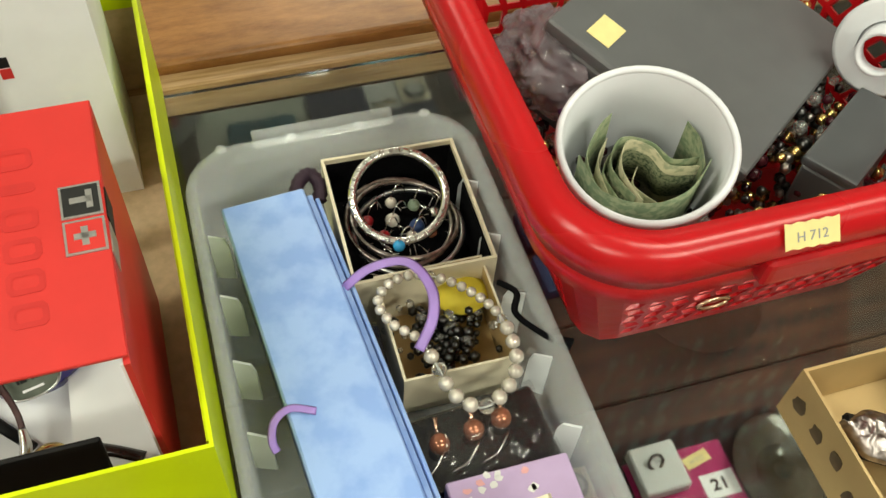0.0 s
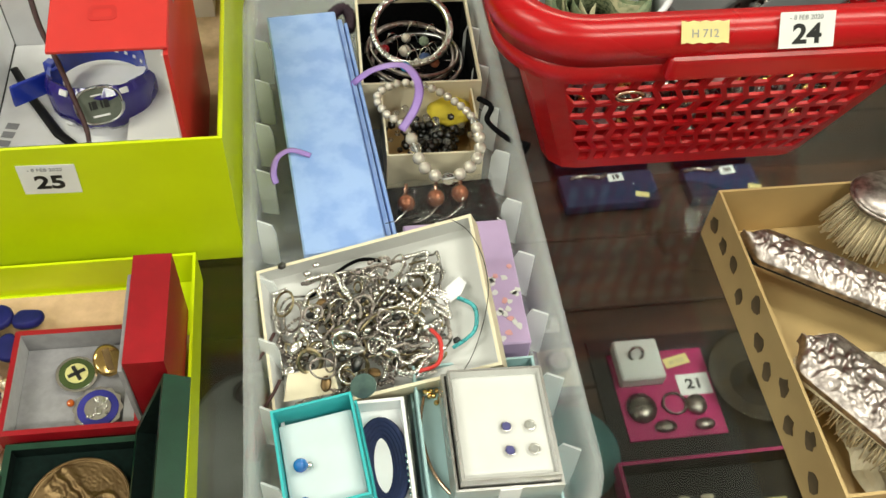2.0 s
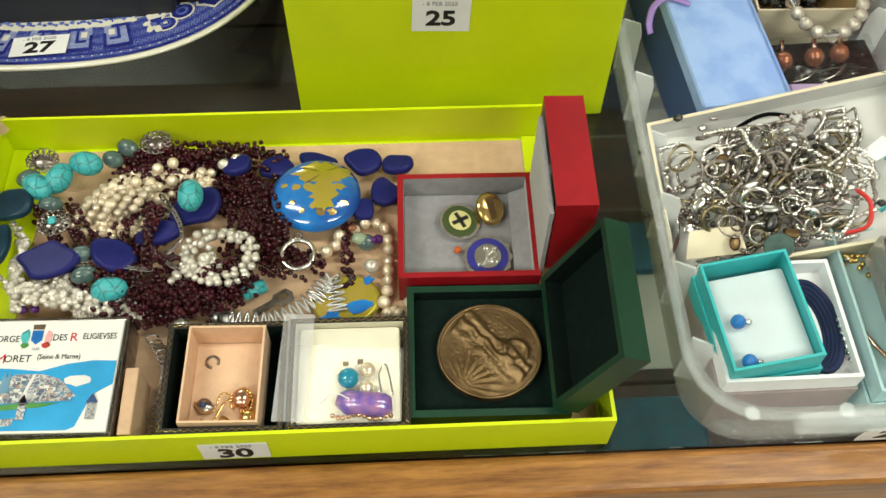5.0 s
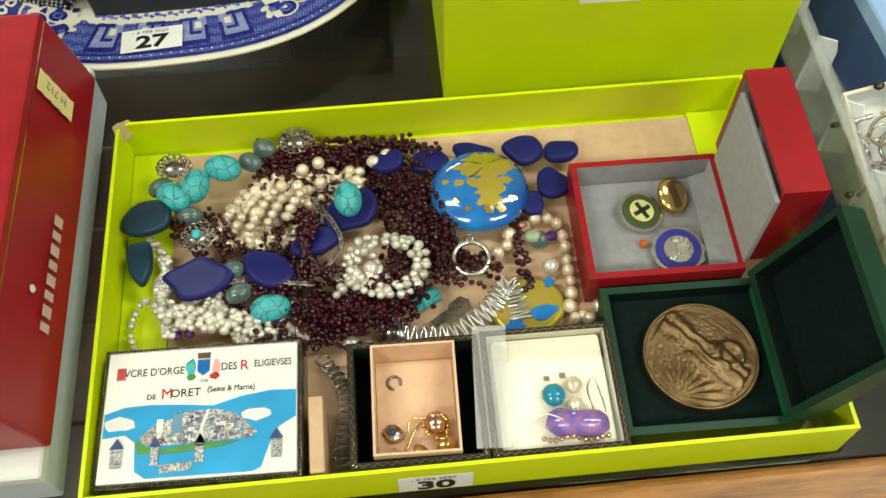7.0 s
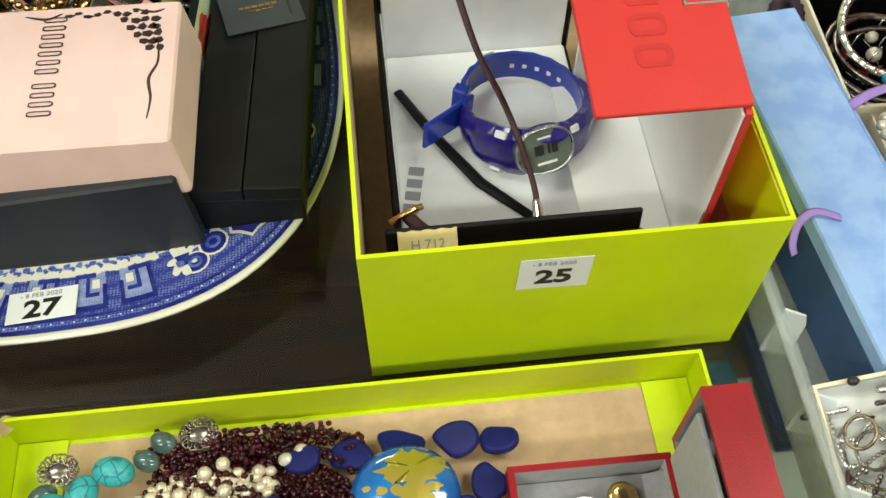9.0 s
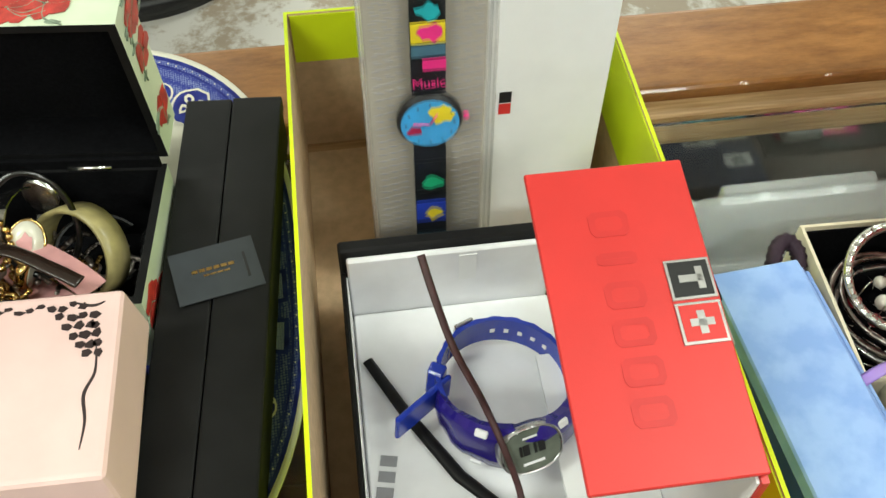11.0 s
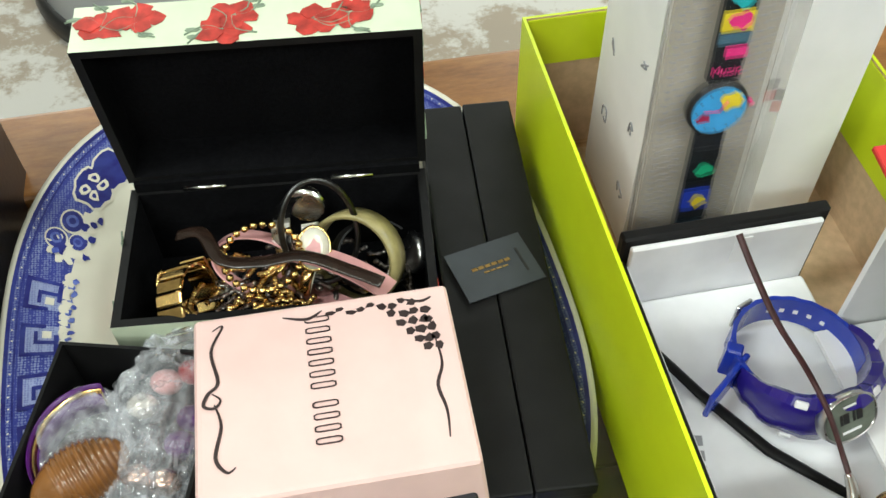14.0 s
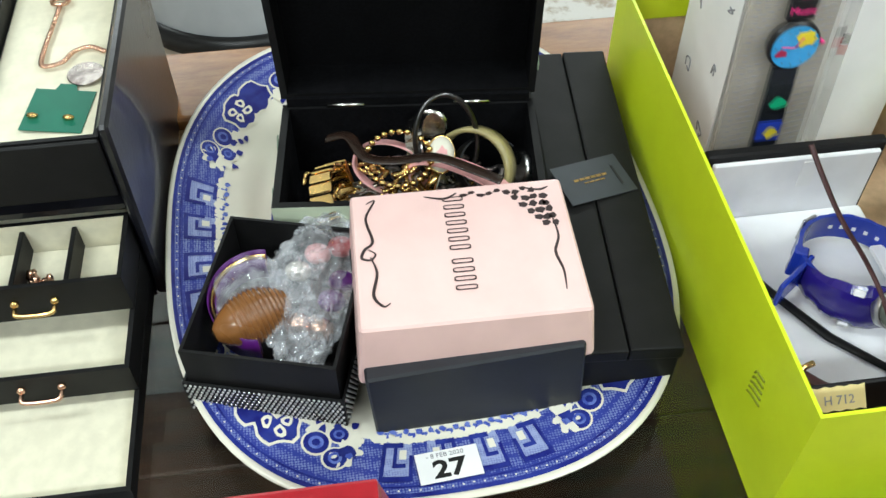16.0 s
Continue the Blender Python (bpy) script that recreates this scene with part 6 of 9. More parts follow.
flowers(flid, pose(0.0917, 0.0, 0.0165, 0, 90, 0), 0.009, 0.045, 4, 2)
flowers(fb, pose(0.0907, 0, 0.034, 90, 0, 90), 0.042, 0.024, 6, 3)
flowers(fb, pose(-0.0907, 0, 0.034, 90, 0, -90), 0.042, 0.024, 6, 4)

# bracelets and watches heaped inside
jx, jy, jz = -0.174, 0.494, 0.054
def hoop(rx, ry, n=40, z=0.0, a0=0, a1=360):
    return [(rx * math.cos(math.radians(a0 + (a1 - a0) * i / n)), ry * math.sin(math.radians(a0 + (a1 - a0) * i / n)), z) for i in range(n + (0 if a1 - a0 == 360 else 1))]
gw = thing("gold_bracelet_watch", pose(jx - 0.054, jy - 0.012, jz + 0.006, 70, 20, 75), "broad gold link bracelet watch", "watch", "watches in the jewellery box")
for k in range(16):
    a = 2 * math.pi * k / 16
    part("link", box(-0.0035, 0.0035, -0.0015, 0.0015, -0.008, 0.008, 0.0008), GOLD, gw, place=pose(0.024 * math.cos(a), 0.02 * math.sin(a), 0, 0, 0, math.degrees(a) + 90))
part("clasp_plate", box(-0.015, 0.015, -0.0012, 0.0012, -0.0085, 0.0085, 0.0008), GOLD, gw, "polished gold clasp plate", place=pose(0.0255, 0.0, 0.0, 0, 0, 90))
def strap_watch(name, m, rx, ry, w, mt, label, face=True, ring=GOLD):
    t = thing(name, m, label, "watch", "watches in the jewellery box")
    bm = bmesh.new()
    nn = 40
    for i in range(nn):
        a0, a1 = 2 * math.pi * i / nn, 2 * math.pi * (i + 1) / nn
        if not 0.12 < i / nn < 0.9:
            continue
        rows_s = []
        for a in (a0, a1):
            rows_s.append([(rx * k * math.cos(a), ry * k * math.sin(a), z * w) for k, z in ((1.0, -1), (1.06, -1), (1.09, 0), (1.06, 1), (1.0, 1))])
        for j in range(5):
            bm.faces.new([bm.verts.new(c) for c in (rows_s[0][j], rows_s[0][(j + 1) % 5], rows_s[1][(j + 1) % 5], rows_s[1][j])])
    bmesh.ops.remove_doubles(bm, verts=bm.verts[:], dist=0.00001)
    bmesh.ops.holes_fill(bm, edges=bm.edges[:], sides=5)
    part("strap", bm, mt, t)
    if face:
        part("watch_head", lathe([(0.011, 0), (0.0128, 0.002), (0.0128, 0.005), (0.011, 0.007)], 28), ring, t, place=pose(rx, 0, 0, 0, 90, 0))
        part("dial", disc(0.0105, 0.0005, 28), PORCELAIN, t, "cream dial", place=pose(rx + 0.0072, 0, 0, 0, 90, 0))
    return t
strap_watch("pink_strap_watch", pose(jx - 0.012, jy + 0.006, jz + 0.01, 60, 12, -20), 0.026, 0.017, 0.006, LEATHER_PINK, "rose pink leather strap watch")
strap_watch("pink_strap_watch", pose(jx + 0.034, jy - 0.02, jz + 0.01, 74, 0, -38), 0.04, 0.015, 0.009, LEATHER_PINK, "rose pink leather strap watch with a gilt case")
strap_watch("black_strap_watch", pose(jx + 0.055, jy + 0.004, jz + 0.004, 40, 20, 10), 0.024, 0.02, 0.006, BLACK_CARD, "black leather strap watch with steel buckle", ring=STEEL)
strap_watch("silver_dress_watch", pose(jx + 0.012, jy + 0.022, jz + 0.018, 70, 10, 70), 0.02, 0.016, 0.006, SILVER, "silver bracelet dress watch set with stones", ring=SILVER)
kb_ = thing("khaki_bangle", pose(jx + 0.044, jy + 0.002, jz + 0.006, 58, 0, -35), "wide khaki resin bangle", "bangle")
part("band", lathe([(0.026, -0.008), (0.029, -0.009), (0.0295, 0.0), (0.029, 0.009), (0.026, 0.008), (0.0255, 0.0), (0.026, -0.008)], 36, cap=False), KHAKI, kb_, smooth=True)
br2 = thing("dark_leather_strap", pose(jx - 0.01, jy - 0.012, jz + 0.03), "dark brown leather strap lying over the jewellery", "strap")
part("strap", tube(smooth_path([(-0.045, 0.03, 0.002), (-0.03, 0.024, 0.008), (-0.02, 0.004, 0.006), (0.0, -0.002, 0.006), (0.025, -0.004, 0.008), (0.05, -0.018, 0.006), (0.066, -0.028, 0.004)], 7), 0.0042, 8, flat=0.2), DARK_STRAP, br2)
br3 = thing("black_wire_bangle", pose(jx + 0.026, jy + 0.006, jz + 0.03, 66, 0, 12), "thin black oval bangle standing on edge", "bangle")
part("band", tube(hoop(0.022, 0.033), 0.0019, 8, closed=True), GUN, br3)
gbr = thing("gold_bead_bracelet", pose(jx - 0.008, jy - 0.006, jz + 0.03, 30, 0, 0), "gold bead bracelet looped over the watches", "bracelet")
for i, p in enumerate(hoop(0.022, 0.019, 26)):
    part("bead", ball(p, 0.0026, sub=1), GOLD, gbr, smooth=True)
ob_ = thing("oval_painted_brooch", pose(jx + 0.021, jy - 0.002, jz + 0.026, 40, 15, 0), "oval white enamel brooch with a gilt edge", "brooch")
part("plaque", lathe([(0.012, 0), (0.012, 0.002), (0.006, 0.004)], 24, sc=(0.75, 1)), PORCELAIN, ob_)
part("painted_flower", plate_poly(blob(0.004, 0.005, 10, 0.35, 3), 0, 0.0004), LEATHER_PINK, ob_, "pink painted flower", place=pose(0, 0, 0.0041))
part("gilt_edge", tube(hoop(0.0095, 0.0125), 0.0011, 6, closed=True), GOLD, ob_)
tangle("gilt_chains", pose(jx - 0.012, jy - 0.012, jz - 0.016), 46, 0.062, 0.03, 0.034, 0.0015, GOLD, "tangled gilt chains in the jewellery box", "chain", 71, link=True)
tangle("silver_bead_chains", pose(jx + 0.01, jy - 0.005, jz - 0.016), 30, 0.065, 0.03, 0.026, 0.0014, SILVER_OLD, "tangled silver chains in the jewellery box", "chain", 72, link=True)

# ---- black box with bubble-wrapped glass ----
ms = thing("black_mesh_box", pose(-0.264, 0.394, 0.019, 0, 0, -15.5), "open black gift box with a woven grey base band", "box")
open_box("inner_tray", ms, 0.092, 0.106, 0.058, 0.002, BLACK_CARD, BLACK_CARD)
bandp = open_box("woven_band", ms, 0.098, 0.112, 0.029, 0.0015, BLACK_CARD, BLACK_CARD)
bm = bmesh.new()
for row in range(9):
    for k in range(32):
        x = -0.0472 + 0.003 * k + (0.0015 if row % 2 else 0)
        ball((x, -0.0562, 0.0022 + row * 0.0031), 0.0011, bm, 1)
        ball((-0.0492, x * 1.13, 0.0022 + row * 0.0031), 0.0011, bm, 1)
        ball((0.0492, x * 1.13, 0.0022 + row * 0.0031), 0.0011, bm, 1)
part("woven_studs", bm, STEEL, ms, "grey woven metallic texture")["kind"] = "stuff"
bub = thing("bubble_wrap_parcel", pose(-0.2445, 0.405, 0.06, 0, 0, -14), "parcel of clear bubble wrap round glass beads", "bubble wrap")
bm = bmesh.new()
bmesh.ops.create_icosphere(bm, subdivisions=6, radius=1.0)
for v in bm.verts:
    d = v.co.normalized()
    f1, f2 = noise.voronoi(d * 7.0)[0][:2]
    swell = 1 + 0.16 * noise.noise(d * 2.4) + 0.1 * noise.noise(d * 5) + 0.07 * min(0.5, f2 - f1)
    v.co = Vector((d.x * 0.027, d.y * 0.06, d.z * 0.021)) * swell + d * (0.0009 * noise.noise(d * 20) + 0.0004 * noise.noise(d * 50))
bmb = bmesh.new()
bm.verts.ensure_lookup_table()
rw = random.Random(12)
for k in range(300):
    v = bm.verts[rw.randrange(len(bm.verts))]
    if v.co.z > -0.004:
        ball(v.co * 1.0, rw.uniform(0.0015, 0.0026), bmb, 2, (1, 1, 0.75))
o = part("air_bubble_film", bmb, BUBBLE_DOME, bub, "small air bubbles")
o["kind"] = "stuff"
o.visible_shadow = False
o = part("wrap", bm, BUBBLE, bub, "crumpled glittering clear film")
o.visible_shadow = False
for k, (x, y, z, mt) in enumerate(((0.012, 0.03, 0.012, RED_LEATHER), (-0.002, 0.024, 0.01, LEATHER_PINK), (0.018, 0.002, 0.012, PURPLE), (0.014, -0.012, 0.01, PURPLE), (-0.004, -0.03, 0.008, ROSE_GOLD), (0.01, -0.032, 0.008, ROSE_GOLD), (-0.012, 0.01, 0.008, PEARL))):
    part("glass_bead", ball((x, y, z - 0.006), 0.009, sub=2, sc=(1, 0.8, 0.8)), mt, bub, smooth=True)
eg = thing("ribbed_brown_egg", pose(-0.281, 0.379, 0.071, 0, 0, 26), "ribbed brown glass egg in the black box", "glass egg")
bm = bmesh.new()
pr = []
for i in range(97):
    t = i / 96
    r_ = 0.0163 * math.sin(math.pi * (0.03 + 0.94 * t)) ** 0.6 * (1 + 0.045 * math.sin(t * 2 * math.pi * 16) * (1 if t > 0.25 else 0))
    pr.append((r_, -0.0245 + 0.049 * t))
part("egg", lathe(pr, 32), AMBER, eg, place=pose(0, 0, 0, 0, 90, 0), smooth=True)
pr_ = thing("purple_ribbon_roll", pose(-0.277, 0.394, 0.065, 0, 0, 6), "roll of shiny purple ribbon lining the box", "ribbon")
for k in range(3):
    bm = bmesh.new()
    pts = hoop(0.03 - 0.002 * k, 0.034 - 0.002 * k, 36, 0, 75, 262)
    lo = [bm.verts.new((x, y, -0.012)) for x, y, z in pts]
    hi = [bm.verts.new((x * 1.03, y * 1.03, 0.009 - 0.002 * k)) for x, y, z in pts]
    for i in range(len(pts) - 1):
        bm.faces.new((lo[i], lo[i + 1], hi[i + 1], hi[i])).smooth = True
    o = part("ribbon_turn", bm, PURPLE if k != 1 else GOLD, pr_)
    o.modifiers.new("thickness", "SOLIDIFY").thickness = 0.0006
wl = thing("clear_wrap_layer", pose(-0.284, 0.403, 0.06), "clear film wrapped round the glass egg", "film")
bm = bmesh.new()
bmesh.ops.create_icosphere(bm, subdivisions=4, radius=0.03)
for v in bm.verts:
    d = v.co.normalized()
    v.co = Vector((d.x * 0.024, d.y * 0.03, d.z * 0.018)) * (1 + 0.2 * noise.noise(d * 4))
o = part("film", bm, BUBBLE, wl)
o.visible_shadow = False

# ---- pink watch box ----
pk = thing("pink_watch_box", pose(-0.153, 0.371, 0.016), "pale pink leatherette watch box with a navy black base", "watch box")
part("box_base", box(-0.063, 0.063, -0.05, 0.05, 0.0, 0.066, 0.0015), SLATE, pk, "navy black base", place=pose(0, 0, 0, 0, -3, 1.5))
bm = box(-0.068, 0.068, -0.045, 0.065, 0.0, 0.044, 0.004, seg=3)
for v in bm.verts:
    if v.co.z > 0.03:
        v.co.x *= 0.955
        v.co.y = 0.01 + (v.co.y - 0.01) * 0.93
    v.co.z += 0.05 * (v.co.x / 1.0) * (1 if v.co.z < 0.02 else 0.1)
plid = part("box_lid", bm, PINK_BOX, pk, "pale pink padded lid", place=pose(0, 0, 0.05, 0, 0, -1))
BROWN_INK = mat("dark_brown_print", (0.035, 0.02, 0.02), 0.5, vary=0.1)
bm = bmesh.new()
for pts in ([(-0.055, 0.042), (-0.05, 0.044), (-0.056, 0.03), (-0.053, 0.012), (-0.058, 0.006), (-0.06, 0.0), (-0.055, -0.002), (-0.052, 0.002), (-0.056, 0.006)], [(-0.055, 0.0), (-0.052, -0.012), (-0.055, -0.028), (-0.05, -0.036), (-0.046, -0.034)],
            [(0.054, 0.02), (0.055, 0.004), (0.051, -0.008), (0.053, -0.022), (0.052, -0.036)], [(-0.02, 0.044), (-0.008, 0.041), (0.0, 0.045)], [(0.04, 0.045), (0.05, 0.042), (0.056, 0.044)]):
    tube(smooth_path([(x, y, 0) for x, y in pts], 5), [0.0003 + 0.0006 * math.sin(math.pi * i / (5 * (len(pts) - 1))) for i in range(5 * (len(pts) - 1) + 1)], 6, bm, flat=0.3)
part("scroll_print", bm, BROWN_INK, plid, place=pose(0, 0.01, 0.0443))["kind"] = "stuff"
bm = bmesh.new()
rnd = random.Random(3)
for k in range(9):
    plate_poly(blob(0.0026, 0.0014 + 0.0001 * k, 5, 0.35, k, 0.004 + k * 0.0052, 0.0425 + 0.0016 * math.sin(k * 2)), 0, 0.0003, bm)
for r_ in range(5):
    for c_ in range(4 - r_ // 2):
        plate_poly(blob(0.0028, 0.0026, 5, 0.3, r_ * 7 + c_, 0.052 - c_ * 0.0056 + r_ * 0.0008 + 0.0026 * (r_ % 2) * (c_ > 0) + rnd.uniform(-0.0007, 0.0007), 0.0365 - r_ * 0.0056 + rnd.uniform(-0.0007, 0.0007)), 0, 0.0003, bm)
part("leaf_print", bm, BROWN_INK, plid, place=pose(0, 0.01, 0.0443))["kind"] = "stuff"
rows = [(0.0064 * k + (0.004 if k > 6 else 0), 0.0, 0.0036, 0.0125) for k in range(11)]
marks(rows, BROWN_INK, plid, pose(-0.003, 0.05, 0.0443, 0, 0, -90), "printed_brand_mark", 0.0007)["kind"] = "stuff"

# ---- long black box ----
lbx = thing("long_black_box", pose(-0.0505, 0.4715, 0.0205, 0, 0, -4.1), "long matt black card box with a folded join", "box")
part("box_base", box(-0.0305, 0.0305, -0.14, 0.14, 0.0, 0.03, 0.001), BLACK_CARD, lbx)
part("lid_half", box(-0.0315, -0.0015, -0.1415, 0.1415, 0.0305, 0.0405, 0.0015, seg=2), BLACK_CARD, lbx)
part("lid_half", box(-0.0008, 0.0315, -0.1415, 0.1415, 0.0305, 0.0415, 0.0015, seg=2), BLACK_CARD, lbx)
bcd = thing("black_logo_card", pose(-0.0505, 0.471, 0.0628, 0, 2, 13), "small dark slate card with gilt writing", "card")
part("card", box(-0.0245, 0.0245, -0.0185, 0.0185, 0, 0.0006), mat("slate_card", (0.035, 0.04, 0.048), 0.5, vary=0.08), bcd)
bars([(-0.012 + 0.0042 * k, 0.002, 0.0034, 0.0022) for k in range(6)] + [(-0.006 + 0.004 * k, -0.002, 0.0033, 0.0012) for k in range(4)], GOLD, bcd, pose(0, 0, 0.0007), "gilt_lettering")
part("slot", box(0.0165, 0.018, -0.01, 0.008, 0.0006, 0.0009), INK, bcd)

# ---- black jewellery cabinet with stepped drawers ----
jb = thing("jewellery_cabinet", pose(-0.5, 0.56, 0), "glossy black jewellery cabinet with cream-lined drawers pulled open", "jewellery box")
GLOSS = mat("black_gloss", (0.012, 0.012, 0.016), 0.3, vary=0.2, scale=60, coat=0.25, bump=0.15, bump_scale=240)
part("side_wall", box(0.142, 0.149, -0.098, 0.1, 0.0, 0.156, 0.002), GLOSS, jb, "glossy black side wall")
part("side_wall", box(-0.149, -0.142, -0.098, 0.1, 0.0, 0.156, 0.002), GLOSS, jb)
part("back_wall", box(-0.1415, 0.1415, 0.094, 0.1, 0.0, 0.156), GLOSS, jb)
part("base", box(-0.1415, 0.1415, -0.098, 0.0935, 0.0, 0.004), GLOSS, jb)
tt = open_box("top_tray", jb, 0.281, 0.186, 0.028, 0.003, BLACK_CARD, CREAM_VELVET, edge=BLACK_CARD)
tt.matrix_basis = pose(0, -0.001, 0.118)
part("front_fascia", box(-0.1412, 0.1412, -0.0975, -0.0945, -0.018, 0.0285, 0.001), BLACK_CARD, tt)
part("divider", box(0.055, 0.06, -0.09, 0.09, 0.003, 0.026), BLACK_CARD, tt, "black divider")
part("cream_pad", box(0.0605, 0.1368, -0.089, 0.089, 0.0035, 0.012, 0.002), CREAM_VELVET, tt, "cream velvet pad")
part("upper_shelf", box(-0.141, 0.141, -0.094, 0.09, 0.085, 0.089), GLOSS, jb)
part("compartment_back", box(-0.141, 0.141, -0.06, -0.056, 0.05, 0.1), BLACK_PLASTIC, jb)
def drawer(y0, y1, z, h, dividers):
    d = open_box("drawer", jb, 0.281, y1 - y0, h, 0.003, BLACK_CARD, CREAM_VELVET, edge=BLACK_CARD)
    d.matrix_basis = pose(0, (y0 + y1) / 2 - 0.56, z)
    part("cream_lining", box(-0.136, 0.136, -(y1 - y0) / 2 + 0.0035, (y1 - y0) / 2 - 0.0035, 0.0032, 0.006, 0.001), CREAM_VELVET, d, "cream velvet lining")
    for x in dividers:
        part("divider", box(x - 0.0016, x + 0.0016, -(y1 - y0) / 2 + 0.003, (y1 - y0) / 2 - 0.003, 0.0065, h - 0.005, 0.0006), BLACK_CARD, d)
    return d
d1 = drawer(0.415, 0.47, 0.046, 0.031, (0.105, 0.072, 0.0))
d2 = drawer(0.371, 0.64, 0.02, 0.0245, ())
d3 = drawer(0.303, 0.64, 0.0042, 0.0145, ())
def pull(d, x, y, z, mt):
    p = part("pull_handle", tube(smooth_path([(-0.012, 0.006, 0.0), (-0.012, -0.004, 0.0), (-0.009, -0.008, -0.001), (0.009, -0.008, -0.001), (0.012, -0.004, 0.0), (0.012, 0.006, 0.0)], 5), 0.0016, 8), mt, d, "small gilt drop handle", place=pose(x, y, z))
    for s_ in (-1, 1):
        part("handle_knob", ball((s_ * 0.012, 0.0, 0.0015), 0.0028, sub=2), mt, d, place=pose(x, y, z))
pull(d1, 0.085, -0.0285, 0.016, GOLD)
pull(d2, 0.086, -0.1355, 0.013, ROSE_GOLD)
gc = thing("green_earring_card", pose(-0.392, 0.512, 0.1315, 0, 4, -8), "green card with two small gold earrings", "card")
part("card", plate_poly([(-0.019, -0.021), (0.019, -0.021), (0.019, 0.018), (0.007, 0.018), (0.005, 0.024), (-0.005, 0.024), (-0.007, 0.018), (-0.019, 0.018)], 0, 0.0007), mat("green_card", (0.005, 0.13, 0.08), 0.5, vary=0.05), gc)
for x in (-0.0135, 0.0085):
    part("earring", ball((x, -0.009, 0.002), 0.0035, sub=1, sc=(1.2, 0.7, 0.6)), GOLD, gc, "small gold stud")
co = thing("silver_coin", pose(-0.379, 0.545, 0.131), "worn grey silver coin on cream velvet", "coin")
part("coin", disc(0.012, 0.002, 28, 0.0006), SILVER_OLD, co)
rc = thing("rose_gold_chain", pose(-0.395, 0.56, 0.1335), "rose gold chain bracelet on cream velvet", "bracelet")
bm = bmesh.new()
for p in smooth_path([(-0.01, 0.06, 0), (-0.012, 0.035, 0), (-0.014, 0.01, 0), (-0.012, -0.006, 0.001), (0.0, -0.004, 0.001), (0.006, 0.008, 0), (0.016, 0.012, 0), (0.026, 0.006, 0)], 7):
    ball(p, 0.0022, bm, 1, (1, 1, 0.6))
part("chain", bm, ROSE_GOLD, rc)["kind"] = "stuff"
part("ring_clasp", tube([(-0.01 + 0.006 * math.cos(i * 0.6283), 0.066 + 0.004 * math.sin(i * 0.6283), 0.001) for i in range(10)], 0.0016, 6, closed=True), ROSE_GOLD, rc)
tangle("charm_bracelet", pose(-0.413, 0.436, 0.053), 6, 0.012, 0.008, 0.004, 0.0018, ROSE_GOLD, "small charm bracelet in a drawer compartment", "bracelet", 81, link=True)

# ---- red pen box on a pale box ----
pw = thing("pale_blue_box", pose(-0.262, 0.138, 0), "pale blue grey box under the red pen box", "box")
part("box_body", box(-0.069, 0.053, -0.12, 0.128, 0, 0.026, 0.001), mat("pale_blue_grey_card", (0.5, 0.55, 0.62), 0.5, vary=0.05, scale=40), pw)
part("box_lid", box(-0.07, 0.054, -0.121, 0.129, 0.0262, 0.034, 0.001), WHITE_CARD, pw)
rp_ = thing("red_pen_box", pose(-0.256, 0.143, 0.0342), "red leatherette pen box standing on its edge", "pen box")
bm = box(-0.04, 0.04, -0.112, 0.112, 0.0, 0.056, 0.002, seg=2)
for v in bm.verts:
    if v.co.z < 0.02 and v.co.x > 0:
        v.co.x += 0.012
part("box_body", bm, RED_LEATHER, rp_)
part("gilt_line", box(0.0402, 0.0408, -0.11, 0.11, 0.0505, 0.0515), GOLD, rp_)
side = pose(0.0468, 0, 0.024, 90, 0, 90) @ Matrix.Rotation(math.radians(-14), 4, "X")
tk = ticket(rp_, side @ pose(0.07, 0.012, 0.0022, 0, 0, 90))
bars([(-0.06 + 0.0085 * k, 0.0, 0.006, 0.0065) if k % 2 else (-0.06 + 0.0085 * k, 0.0, 0.0045, 0.0065) for k in range(8)], mat("pale_gilt_print", (0.6, 0.42, 0.36), 0.4), rp_, side @ pose(0, -0.004, 0.0022), "gilt_brand_mark")["kind"] = "stuff"
part("white_spot", disc(0.002, 0.0004, 16), WHITE_CARD, rp_, place=side @ pose(-0.045, 0.0085, 0.0022))


# ---- jewellery in the lime lid ----
# enamel sweet tin
tin = thing("enamel_sweet_tin", pose(-0.137, 0.0445, 0.0045, 0, 0, -1.2), "small tin with a white and blue enamel town picture", "tin")
part("tin_body", box(-0.049, 0.049, -0.0355, 0.0355, 0, 0.0225, 0.003, seg=2), SILVER_OLD, tin)
face = part("enamel_face", box(-0.0465, 0.0465, -0.033, 0.033, 0.0226, 0.0245, 0.0005), mat("white_enamel", (0.82, 0.82, 0.79), 0.16, vary=0.03, coat=0.5), tin, "white enamel picture panel")
bm = bmesh.new()
for i in range(64):
    for s_ in (-1, 1):
        ball((-0.0475 + 0.0015 * i, s_ * 0.0342, 0.0238), 0.0008, bm, 1)
for i in range(46):
    for s_ in (-1, 1):
        ball((s_ * 0.0479, -0.034 + 0.0015 * i, 0.0238), 0.0008, bm, 1)
part("beaded_edge", bm, LEAD, tin, "beaded metal edge")["kind"] = "stuff"
Z = 0.0246
